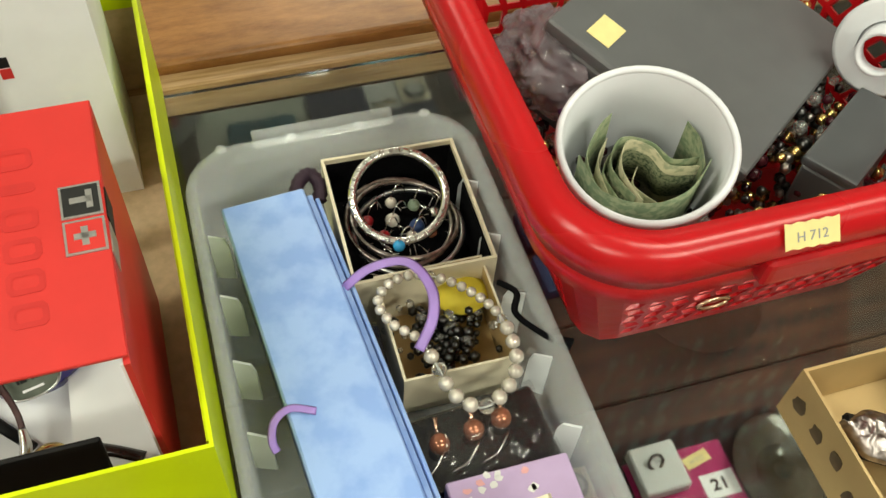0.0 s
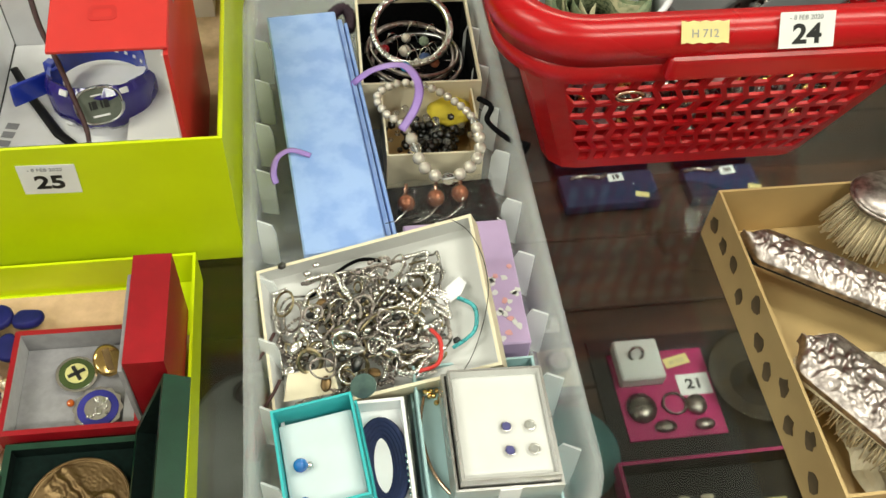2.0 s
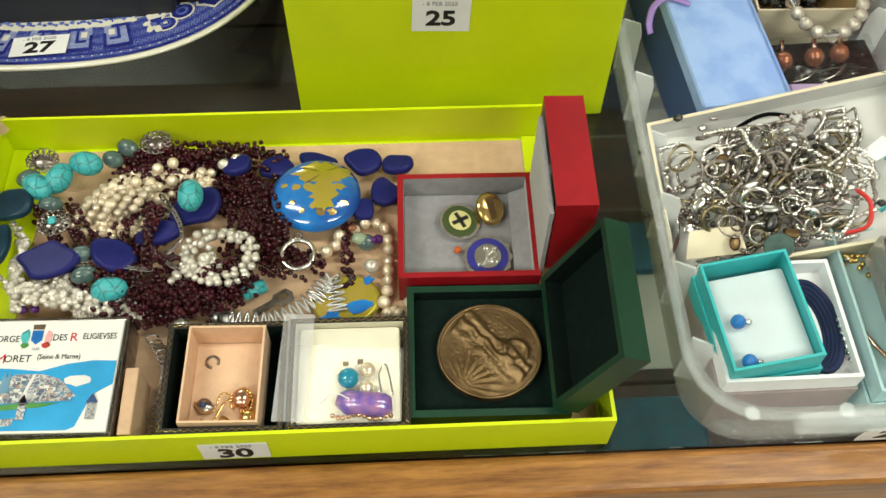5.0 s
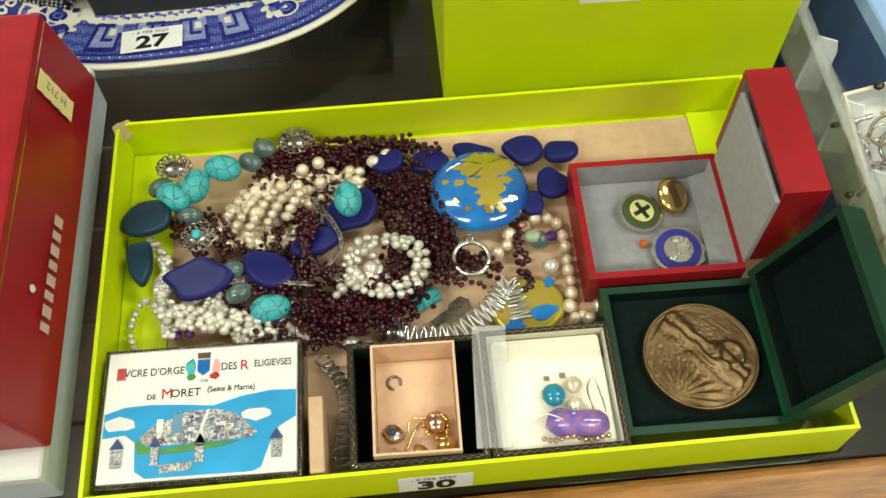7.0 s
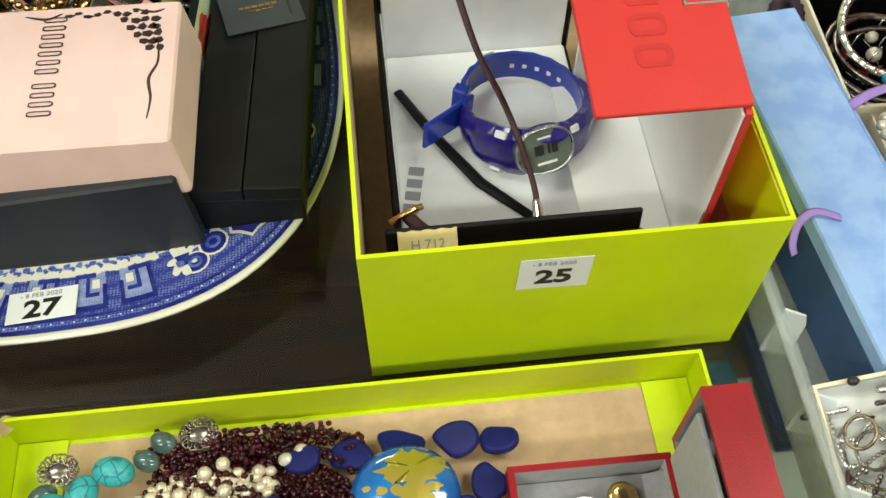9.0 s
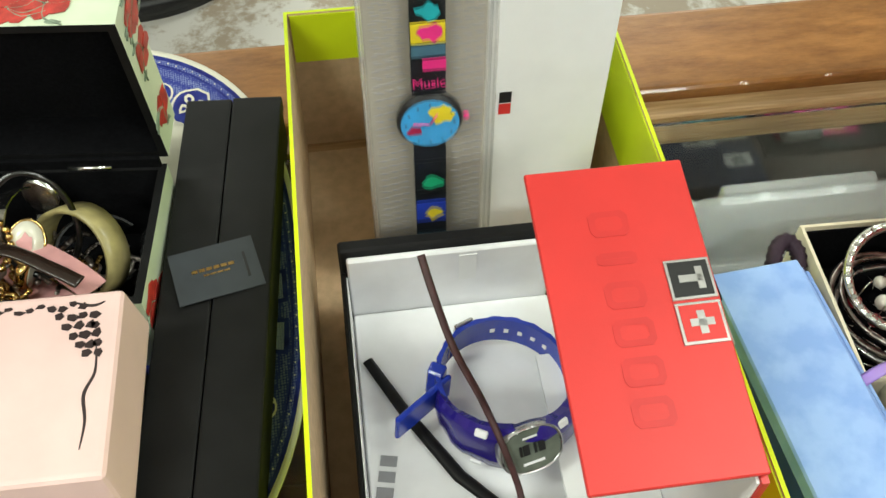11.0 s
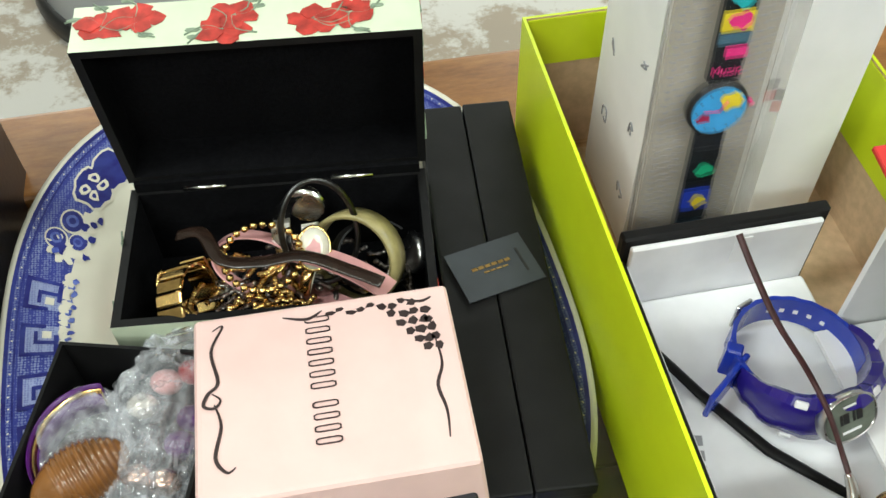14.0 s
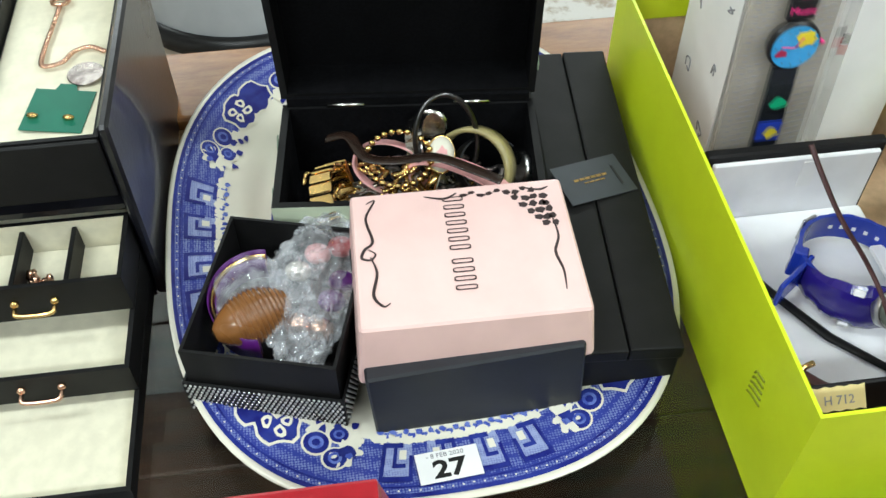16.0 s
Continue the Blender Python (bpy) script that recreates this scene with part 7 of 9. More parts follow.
part("sea_and_sky", plate_poly([(-0.0455, 0.001), (-0.036, 0.004), (-0.024, 0.0045), (-0.008, 0.0035), (0.006, 0.002), (0.02, 0.006), (0.034, 0.008), (0.046, 0.0075), (0.046, -0.006), (0.036, -0.012), (0.03, -0.03), (0.026, -0.0318), (-0.024, -0.0318), (-0.029, -0.028), (-0.03, -0.014), (-0.035, -0.01), (-0.0455, -0.011)], Z, Z + 0.0002), SKY_BLUE, face, "bright blue sky and water")
part("cloud", plate_poly(blob(0.008, 0.0035, 12, 0.2, 4, -0.038, -0.0045), Z + 0.0003, Z + 0.0005), WHITE_CARD, face)
part("cloud", plate_poly(blob(0.007, 0.003, 12, 0.2, 5, 0.027, -0.004), Z + 0.0003, Z + 0.0005), WHITE_CARD, face)
GRN = mat("print_green", (0.1, 0.35, 0.08), 0.3, vary=0.2)
GRYP = mat("print_town_grey", (0.55, 0.55, 0.54), 0.3, vary=0.4, scale=900, color2=(0.18, 0.2, 0.25), ramp=(0.45, 0.55))
part("green_bank", plate_poly([(-0.03, -0.013), (-0.028, -0.02), (-0.01, -0.0205), (0.01, -0.019), (0.02, -0.0165), (0.0, -0.0165), (-0.02, -0.0185)], Z + 0.0003, Z + 0.0005), GRN, face)
part("town_print", plate_poly([(-0.028, -0.012), (-0.02, -0.005), (-0.01, -0.003), (-0.006, 0.0), (0.008, 0.0), (0.018, -0.003), (0.028, -0.013), (0.02, -0.0155), (0.0, -0.0165), (-0.024, -0.0165)], Z + 0.0004, Z + 0.0006), GRYP, face, "grey printed town view")
part("road_print", plate_poly([(0.0035, 0.0), (0.005, 0.0), (0.002, -0.01), (0.003, -0.018), (-0.001, -0.018), (0.0005, -0.009)], Z + 0.0007, Z + 0.0009), WHITE_CARD, face)
rnd = random.Random(64)
HOUSE = [mat("print_" + nm_, c_, 0.3) for nm_, c_ in (("stone", (0.6, 0.55, 0.48)), ("white", (0.78, 0.78, 0.76)), ("slate", (0.12, 0.16, 0.24)), ("rust", (0.42, 0.26, 0.2)), ("steel_blue", (0.14, 0.3, 0.42)))]
for nm_, mt_h, count in (("stone_houses_print", HOUSE[0], 60), ("white_houses_print", HOUSE[1], 70), ("slate_roofs_print", HOUSE[2], 60), ("rust_roofs_print", HOUSE[3], 45), ("blue_shade_print", HOUSE[4], 35)):
    bm = bmesh.new()
    for k in range(count):
        x, y = rnd.uniform(-0.026, 0.025), rnd.uniform(-0.0155, -0.001)
        if y > -0.001 - 0.00045 * abs(x * 1000) * 1.0 or (x < 0.006 and x > 0.0):
            continue
        w_, h_ = rnd.uniform(0.0005, 0.0014), rnd.uniform(0.0004, 0.001)
        box(x - w_, x + w_, y - h_, y + h_, Z + 0.0006, Z + 0.0008 + 0.00001 * (k % 9), bm=bm)
    part(nm_, bm, mt_h, face)["kind"] = "stuff"
part("church_print", plate_poly([(-0.0125, -0.011), (-0.0125, -0.002), (-0.0115, 0.001), (-0.0105, -0.002), (-0.0095, -0.0015), (-0.0088, 0.0015), (-0.008, -0.0015), (-0.008, -0.011)], Z + 0.0009, Z + 0.0011), HOUSE[4], face, "blue printed church")
part("castle_print", box(-0.02, -0.0168, -0.0105, -0.0035, Z + 0.0009, Z + 0.0011), HOUSE[1], face, "white printed keep")
part("mill_print", plate_poly([(-0.018, -0.026), (-0.002, -0.025), (-0.003, -0.029), (-0.017, -0.03)], Z + 0.0004, Z + 0.0006), GRYP, face)
for x, s_ in ((-0.038, 1.0), (0.037, 0.9), (0.001, 0.8), (-0.02, 0.7)):
    bm = plate_poly([(x - 0.0026 * s_, -0.026), (x + 0.0026 * s_, -0.026), (x + 0.0026 * s_, -0.017), (x - 0.0026 * s_, -0.017)], Z + 0.0007, Z + 0.0009)
    part("tower_print", bm, GRYP, face)
    part("tower_roof_print", plate_poly([(x - 0.0036 * s_, -0.0168), (x + 0.0036 * s_, -0.0168), (x, -0.0115)], Z + 0.0007, Z + 0.0009), NAVY, face)
part("crest_shield", plate_poly([(-0.0025, 0.0265), (0.0035, 0.0265), (0.0035, 0.0205), (0.0005, 0.018), (-0.0025, 0.0205)], Z + 0.0002, Z + 0.0004), ENAMEL_BLUE, face)
part("crest_crown", plate_poly([(-0.0025, 0.0272), (0.0035, 0.0272), (0.0038, 0.0302), (-0.0028, 0.0302)], Z + 0.0002, Z + 0.0004), BROWN_PRINT, face)
for s_ in (-1, 1):
    part("crest_branch", plate_poly(blob(0.0022, 0.0042, 10, 0.3, 6 + s_, 0.0005 + s_ * 0.0062, 0.0225), Z + 0.0002, Z + 0.0004), TURQ if s_ < 0 else LEATHER_PINK, face)
    part("crest_leaf", plate_poly(blob(0.0025, 0.0018, 9, 0.3, 9 + s_, 0.0005 + s_ * 0.0055, 0.0175), Z + 0.0002, Z + 0.0004), GRN if s_ < 0 else FLOWER_RED, face)
REDP = mat("print_red", (0.6, 0.02, 0.04), 0.3)
part("initial_block", box(-0.0417, -0.0373, 0.0183, 0.0247, Z, Z + 0.0002), mat("pale_red_print", (0.55, 0.12, 0.12), 0.3), face, "red printed initial block")
text("S", 0.0065, REDP, face, pose(-0.0395, 0.0215, Z + 0.0003), "red_initial")
text("VCRE D'ORGE", 0.0055, INK, face, pose(-0.0235, 0.0215, Z), "tin_lettering", sx=0.85)
text("DES", 0.0055, INK, face, pose(0.013, 0.022, Z), "tin_lettering", sx=0.85)
text("R", 0.0075, REDP, face, pose(0.0205, 0.022, Z), "red_initial")
text("ELIGIEVSES", 0.0052, INK, face, pose(0.0345, 0.0225, Z), "tin_lettering", sx=0.75)
text("1638", 0.0022, INK_GREY, face, pose(0.0008, 0.0153, Z), "tin_date")
text("DE", 0.0038, INK, face, pose(-0.024, 0.0085, Z), "tin_lettering")
text("M", 0.0075, REDP, face, pose(-0.0165, 0.0095, Z), "red_initial")
text("ORET", 0.0058, INK, face, pose(-0.0075, 0.0095, Z), "tin_lettering")
text("(Seine & Marne)", 0.0042, INK, face, pose(0.0145, 0.0105, Z), "tin_lettering", sx=0.85)
mc = thing("kraft_matchbox_slip", pose(-0.0815, 0.027, 0.0045), "narrow pale card slip beside the tin", "card")
part("slip", box(-0.0035, 0.0035, -0.019, 0.019, 0, 0.026, 0.0005), KRAFT_PINK, mc)


# hinged ring box, open flat
GTRIM = mat("gilt_trim_leather", (0.02, 0.02, 0.018), 0.4, vary=0.2, scale=200)
def trim_zigzag(w, d, z, bm):
    for (ax, ay, bx, by) in ((-w, -d, w, -d), (w, -d, w, d), (w, d, -w, d), (-w, d, -w, -d)):
        n_ = int(math.hypot(bx - ax, by - ay) / 0.0022)
        dx, dy = (bx - ax) / n_, (by - ay) / n_
        nx, ny = -dy / math.hypot(dx, dy), dx / math.hypot(dx, dy)
        tube([(ax + dx * i + nx * 0.0007 * (1 if i % 2 else -1), ay + dy * i + ny * 0.0007 * (1 if i % 2 else -1), z) for i in range(n_ + 1)], 0.0003, 4, bm)
rbx = thing("antique_ring_box", pose(-0.033, 0.0408, 0.0045, 0, 0, -0.5), "antique black ring box lined in green velvet, open", "ring box")
open_box("box_body", rbx, 0.066, 0.065, 0.0225, 0.0032, GTRIM, GREEN_VELVET, edge=GTRIM)
bm = bmesh.new()
trim_zigzag(0.0314, 0.0309, 0.0227, bm)
part("gilt_trim", bm, GOLD, rbx, "gilt zigzag trim")
pbx = thing("peach_card_tray", pose(-0.0335, 0.0415, 0.0085, 0, 0, -1.5), "small peach card tray with tiny gold jewellery", "box")
open_box("tray_body", pbx, 0.042, 0.057, 0.021, 0.0012, PEACH, PEACH)
part("floor_pad", box(-0.0195, 0.0195, -0.027, 0.027, 0.0014, 0.0022), PEACH, pbx, "peach flock floor")
fl_ = thing("flower_earring", pose(-0.046, 0.03, 0.012), "small dark silver flower stud", "earring")
part("petals", lathe([(0.001, 0.002), (0.0035, 0.0015), (0.0055, 0.0)], 10, power=1.3, cap=False), SILVER_OLD, fl_)
part("stone", ball((0, 0, 0.002), 0.002, sub=1), NAVY, fl_)
hs_ = thing("tiny_horseshoe_charm", pose(-0.0435, 0.057, 0.011, 0, 0, 30), "tiny silver horseshoe charm", "charm")
part("charm", tube([(0.0034 * math.cos(math.radians(-60 + 300 * i / 16)), 0.0034 * math.sin(math.radians(-60 + 300 * i / 16)), 0) for i in range(17)], 0.0009, 5), SILVER_OLD, hs_)
be = thing("gold_bell_earrings", pose(-0.0245, 0.028, 0.012), "tangle of antique gold drop earrings", "earrings")
part("cap_dome", ball((0, 0.004, 0.004), 0.0065, sub=2, sc=(0.9, 1, 0.7)), ROSE_GOLD, be, smooth=True)
part("cap_dome", ball((0.004, -0.007, 0.003), 0.005, sub=2, sc=(1, 1, 0.7)), GOLD, be, smooth=True)
part("bell", lathe([(0.0045, 0), (0.0028, 0.004), (0.0012, 0.011)], 14), GOLD, be, place=pose(-0.008, -0.009, 0.003, 70, 0, -35))
part("ear_hook", tube(smooth_path([(-0.004, 0.006, 0.004), (-0.012, 0.008, 0.002), (-0.015, 0.0, 0.001), (-0.022, -0.002, 0.001), (-0.026, 0.004, 0.001)], 5), 0.0006, 5), GOLD, be)
part("ear_hook", tube(smooth_path([(-0.003, 0.008, 0.002), (-0.01, 0.003, 0.001), (-0.016, -0.008, 0.001), (-0.022, -0.006, 0.001)], 5), 0.0006, 5), GOLD, be)
bm = bmesh.new()
for i in range(14):
    ball((0.006 * math.cos(i), 0.002 + 0.006 * math.sin(i), 0.005 + 0.002 * math.sin(i * 2)), 0.0013, bm, 1)
part("granulation", bm, GOLD, be)

# satin-lined lid half with a bag of charms
sl = open_box("hinged_lid", rbx, 0.066, 0.066, 0.0225, 0.0032, GTRIM, CREAM_VELVET, edge=GTRIM, label="open lid lined in cream satin")
sl.matrix_basis = pose(0.067, 0.0005, 0)
bm = bmesh.new()
trim_zigzag(0.0314, 0.0314, 0.0227, bm)
part("gilt_trim", bm, GOLD, sl, "gilt zigzag trim")
part("satin_pad", box(-0.028, 0.028, -0.029, 0.029, 0.003, 0.019, 0.003, seg=2), mat("cream_satin", (0.78, 0.74, 0.6), 0.4, vary=0.04, scale=40, bump=0.1, bump_scale=60), sl, "cream satin pad")
bars([(-0.002, 0.006, 0.003, 0.0025), (0.006, 0.007, 0.003, 0.003)], GOLD, sl, pose(0, 0, 0.0192), "gilt_mark")
bg = thing("small_polythene_bag", pose(0.03, 0.033, 0.026, 0, 0, -4), "clear zip bag holding bead charms", "bag")
o = part("bag_film", box(-0.035, 0.033, -0.022, 0.023, 0, 0.0006), POLY, bg, "creased clear film")
o.visible_shadow = False
part("zip_strip", box(-0.035, -0.018, -0.022, 0.042, 0.0008, 0.0014), mat("milky_polythene", (0.8, 0.8, 0.82), 0.15, vary=0.05, alpha=0.28, bump=0.6, bump_scale=90), bg, "milky folded zip strip")
part("turquoise_bead", ball((0.0035, 0.004, 0.001), 0.006, sub=2, sc=(1, 1, 0.7)), mat("teal_glass", (0.01, 0.26, 0.42), 0.1, coat=0.6), bg, smooth=True)
part("pearl_bead", ball((0.0135, 0.009, 0.001), 0.0045, sub=2, sc=(1, 1, 0.7)), PEARL_PINK, bg, smooth=True)
part("pearl_bead", ball((0.0135, -0.001, 0.001), 0.004, sub=2, sc=(1, 1, 0.7)), PEARL_PINK, bg, smooth=True)
part("violet_bead", tube([(-0.001, -0.009, 0.002), (0.004, -0.0105, 0.002), (0.024, -0.0115, 0.002), (0.028, -0.011, 0.002)], [0.004, 0.0068, 0.0068, 0.004], 14), mat("violet_foil_glass", (0.13, 0.09, 0.42), 0.12, vary=0.4, scale=160, color2=(0.34, 0.16, 0.36), coat=1.0, bump=0.6, bump_scale=300), bg, "violet foil glass barrel bead", smooth=True)
bm = bmesh.new()
for i in range(12):
    ball((-0.003 + 0.0028 * i, -0.0185 - 0.001 * math.sin(i), 0.002), 0.0015, bm, 1)
part("bead_row", bm, ROSE_GOLD, bg)
part("thread", tube(smooth_path([(-0.016, -0.021, 0.003), (-0.009, -0.013, 0.006), (-0.002, -0.009, 0.0095), (0.006, -0.012, 0.0098)], 5), 0.0004, 4), SATIN, bg)
part("ear_wire", tube(smooth_path([(0.022, -0.004, 0.002), (0.02, 0.006, 0.002), (0.023, 0.012, 0.002), (0.026, 0.004, 0.002), (0.028, -0.006, 0.002)], 5), 0.0005, 4), SILVER, bg)

# bronze medal in a green case
md_ = thing("medal_case", pose(0.1095, 0.0525, 0.0045, 0, 0, -1.0), "dark green leatherette medal case, open", "medal case")
open_box("case_body", md_, 0.087, 0.08, 0.021, 0.004, GREEN_CASE, GREEN_VELVET, edge=GREEN_CASE)
part("velvet_bed", box(-0.039, 0.039, -0.0355, 0.0355, 0.0042, 0.013), GREEN_VELVET, md_, "dark green velvet bed")
lidp = open_box("case_lid", md_, 0.066, 0.08, 0.015, 0.004, GREEN_CASE, GREEN_VELVET, edge=GREEN_CASE)
lidp.matrix_basis = pose(0.046, 0, 0.021, 0, -66, 0) @ pose(0.034, 0, 0.0)
part("satin_hinge", box(0.036, 0.0445, -0.037, 0.037, 0.0135, 0.0225, 0.001), GREEN_RIBBON, md_, "bright green satin hinge strip")
mdl = thing("bronze_medal", pose(0.1115, 0.0525, 0.018), "large bronze art medal with a draped relief", "medal")
bm = bmesh.new()
nr, na = 44, 144
ringv = []
for i in range(nr + 1):
    r = 0.0288 * i / nr
    row = []
    for j in range(na):
        a = 2 * math.pi * j / na
        x, y = r * math.cos(a), r * math.sin(a)
        # flowing drapery on the slant, with foliage below and a disc beside
        u = (x * 0.78 - y * 0.63) / 0.0288
        v_ = (x * 0.63 + y * 0.78) / 0.0288
        body = math.exp(-((v_ - 0.12 + 0.18 * u) / 0.26) ** 2) * (1 if abs(u) < 0.85 else 0)
        folds = 0.5 + 0.5 * math.sin(v_ * 26 + 5 * u + 3 * noise.noise(Vector((x, y, 0)) * 120))
        leaf = math.exp(-((u - 0.15) / 0.4) ** 2 - ((v_ + 0.6) / 0.2) ** 2) * (0.5 + 0.5 * math.sin(math.atan2(v_ + 0.9, u) * 22))
        halo = math.exp(-((math.hypot(u - 0.42, v_ - 0.3) - 0.22) / 0.05) ** 2)
        z = 0.0032 + 0.0024 * body * (0.4 + 0.8 * folds) + 0.0019 * leaf + 0.0014 * halo + 0.0004 * noise.noise(Vector((x, y, 1)) * 700)
        if i >= nr - 1:
            z = 0.0046
        if i == 0 and j:
            row.append(ringv[0][0] if ringv else row[0])
            continue
        row.append(bm.verts.new((x, y, z)))
    ringv.append(row)
for a, b in zip(ringv, ringv[1:]):
    for j in range(na):
        q = (a[j], a[(j + 1) % na], b[(j + 1) % na], b[j])
        if a[j] is a[(j + 1) % na]:
            bm.faces.new((a[j], b[(j + 1) % na], b[j])).smooth = True
        else:
            bm.faces.new(q).smooth = True
low = [bm.verts.new((v.co.x, v.co.y, 0)) for v in ringv[-1]]
for j in range(na):
    bm.faces.new((ringv[-1][j], ringv[-1][(j + 1) % na], low[(j + 1) % na], low[j]))
part("medal_disc", bm, BRONZE, mdl)
part("raised_edge", tube([(0.0284 * math.cos(2 * math.pi * i / 64), 0.0284 * math.sin(2 * math.pi * i / 64), 0.0042) for i in range(64)], 0.0009, 6, closed=True), BRONZE, mdl)

# red ring box with badges
rr_ = thing("red_ring_box", pose(0.1035, 0.133, 0.0045, 0, 0, -0.8), "red leatherette box lined in grey velvet, open", "ring box")
open_box("box_body", rr_, 0.082, 0.074, 0.0255, 0.0035, RED_LEATHER, GREY_VELVET, edge=RED_LEATHER)
part("velvet_bed", box(-0.037, 0.037, -0.033, 0.033, 0.004, 0.0085), GREY_VELVET, rr_, "grey velvet bed")
part("lid_lining", box(0.0402, 0.0425, -0.0335, 0.0335, 0.016, 0.082), GREY_VELVET, rr_, "grey velvet lid lining")
rl = open_box("box_lid", rr_, 0.062, 0.076, 0.0225, 0.003, RED_LEATHER, GREY_VELVET, edge=RED_LEATHER)
rl.matrix_basis = pose(0.066, 0.006, 0.0255, 0, -90, 0) @ pose(0.0305, 0, 0.0)
part("velvet_flap", plate_poly([(-0.002, -0.031), (0.012, -0.031), (0.012, 0.031), (-0.002, 0.031)], 0, 0.0015), GREY_VELVET, rr_, "grey velvet hinge flap", place=pose(0.03, 0, 0.012, 0, -30, 0))
def badge(name, m, r, mt, label, centre=None, scallop=0.0):
    t = thing(name, m, label, "badge", "badges in the red box")
    bm = bmesh.new()
    n_ = 48
    ring = [(r * (1 + scallop * math.cos(12 * 2 * math.pi * i / n_)) * math.cos(2 * math.pi * i / n_), r * (1 + scallop * math.cos(12 * 2 * math.pi * i / n_)) * math.sin(2 * math.pi * i / n_)) for i in range(n_)]
    plate_poly(ring, 0, 0.0018, bm)
    part("rim", bm, SILVER, t, "chrome rim")
    part("enamel_ring", disc(r * 0.86, 0.0006, 36), mt, t, place=pose(0, 0, 0.0018))
    part("centre", disc(r * 0.55, 0.0005, 28), centre or SILVER, t, place=pose(0, 0, 0.0026))
    return t
b1 = badge("green_enamel_badge", pose(0.1, 0.143, 0.016, 8, 6, 30), 0.0125, mat("olive_enamel", (0.06, 0.09, 0.03), 0.2, coat=0.5), "round olive enamel badge with a pale centre", mat("pale_yellow_enamel", (0.7, 0.65, 0.28), 0.3))
bm = bmesh.new()
box(-0.0055, 0.0055, -0.0012, 0.0012, 0, 0.0004, bm=bm)
box(-0.0012, 0.0012, -0.0055, 0.0055, 0, 0.0004, bm=bm)
part("black_cross", bm, INK, b1, place=pose(0, 0, 0.0031))
b2 = badge("blue_enamel_badge", pose(0.1155, 0.117, 0.0155, 5, 0, 0), 0.0145, mat("violet_blue_enamel", (0.04, 0.04, 0.3), 0.2, coat=0.5), "round chrome badge with a blue enamel ring", None, 0.05)
bm = bmesh.new()
rnd = random.Random(2)
for k in range(30):
    ball((rnd.uniform(-0.006, 0.006), rnd.uniform(-0.006, 0.006), 0.003), 0.0012, bm, 1)
part("chrome_relief", bm, SILVER, b2)
gl = thing("gold_locket", pose(0.1185, 0.1505, 0.018, 25, 10, 20), "oval gold signet locket", "locket", "badges in the red box")
part("locket", lathe([(0.008, 0), (0.0105, 0.001), (0.0105, 0.003), (0.0085, 0.0042)], 28, sc=(0.85, 1)), GOLD, gl, smooth=True)
part("engraved_bar", box(-0.0022, 0.0022, -0.007, 0.007, 0.0042, 0.0048), BRONZE, gl)
small("orange_bead", ball((0, 0, 0), 0.0024, sub=2), mat("orange_glass", (0.6, 0.12, 0.02), 0.1, coat=0.5), pose(0.098, 0.1235, 0.0155), "tiny orange glass bead", "bead", True)

# enamel map brooches
mb = thing("enamel_map_brooch", pose(0.0125, 0.1655, 0.0165, 6, 0, 0), "domed blue enamel brooch with gold continents", "brooch")
part("dome", lathe([(0.027, 0), (0.0275, 0.002), (0.024, 0.0055), (0.016, 0.008), (0.006, 0.009), (0.0005, 0.0092)], 48, sc=(1, 0.93)), ENAMEL_BLUE, mb, "blue enamel dome", smooth=True)
def dome_patch(pts, mt, name):
    bm = bmesh.new()
    vs = []
    cx, cy = sum(p[0] for p in pts) / len(pts), sum(p[1] for p in pts) / len(pts)
    def zz(x, y):
        r = math.hypot(x, y / 0.93)
        pf = [(0.0, 0.0092), (0.006, 0.009), (0.016, 0.008), (0.024, 0.0055), (0.0275, 0.002)]
        for (r0, z0), (r1, z1) in zip(pf, pf[1:]):
            if r <= r1:
                return z0 + (z1 - z0) * (r - r0) / (r1 - r0) + 0.0004
        return 0.002
    nn = 8
    ring = [[bm.verts.new((cx + (x - cx) * k / nn, cy + (y - cy) * k / nn, zz(cx + (x - cx) * k / nn, cy + (y - cy) * k / nn))) for x, y in pts] for k in range(1, nn + 1)]
    bm.faces.new(ring[0])
    for a, b in zip(ring, ring[1:]):
        for i in range(len(pts)):
            bm.faces.new((a[i], a[(i + 1) % len(pts)], b[(i + 1) % len(pts)], b[i])).smooth = True
    part(name, bm, mt, mb, "gold continent")
dome_patch(blob(0.0155, 0.0095, 30, 0.3, 5, 0.004, 0.0125), ENAMEL_GOLD, "continent")
dome_patch(blob(0.008, 0.0095, 24, 0.35, 6, 0.005, -0.003), ENAMEL_GOLD, "continent")
dome_patch(blob(0.003, 0.003, 10, 0.3, 8, 0.0035, -0.015), GOLD, "continent")
dome_patch(blob(0.0025, 0.0018, 9, 0.3, 9, -0.019, 0.004), ENAMEL_GOLD, "continent")
for k, (x, y, s_) in enumerate(((-0.012, 0.002, 0.0022), (-0.014, -0.008, 0.0016), (0.014, 0.002, 0.003), (0.017, -0.009, 0.002), (-0.004, 0.002, 0.0025), (-0.008, -0.014, 0.0015), (0.001, -0.011, 0.0026), (0.01, -0.015, 0.002))):
    dome_patch(blob(s_ * 1.3, s_, 11, 0.4, 20 + k, x, y), GOLD if k % 2 else ENAMEL_GOLD, "continent")
mb2 = thing("enamel_map_plaque", pose(0.031, 0.095, 0.0065, 0, 0, 15), "flat gold enamel plaque with blue seas", "brooch")
part("plaque", lathe([(0.02, 0), (0.0205, 0.0015), (0.018, 0.003)], 40, sc=(1, 0.85)), ENAMEL_GOLD, mb2)
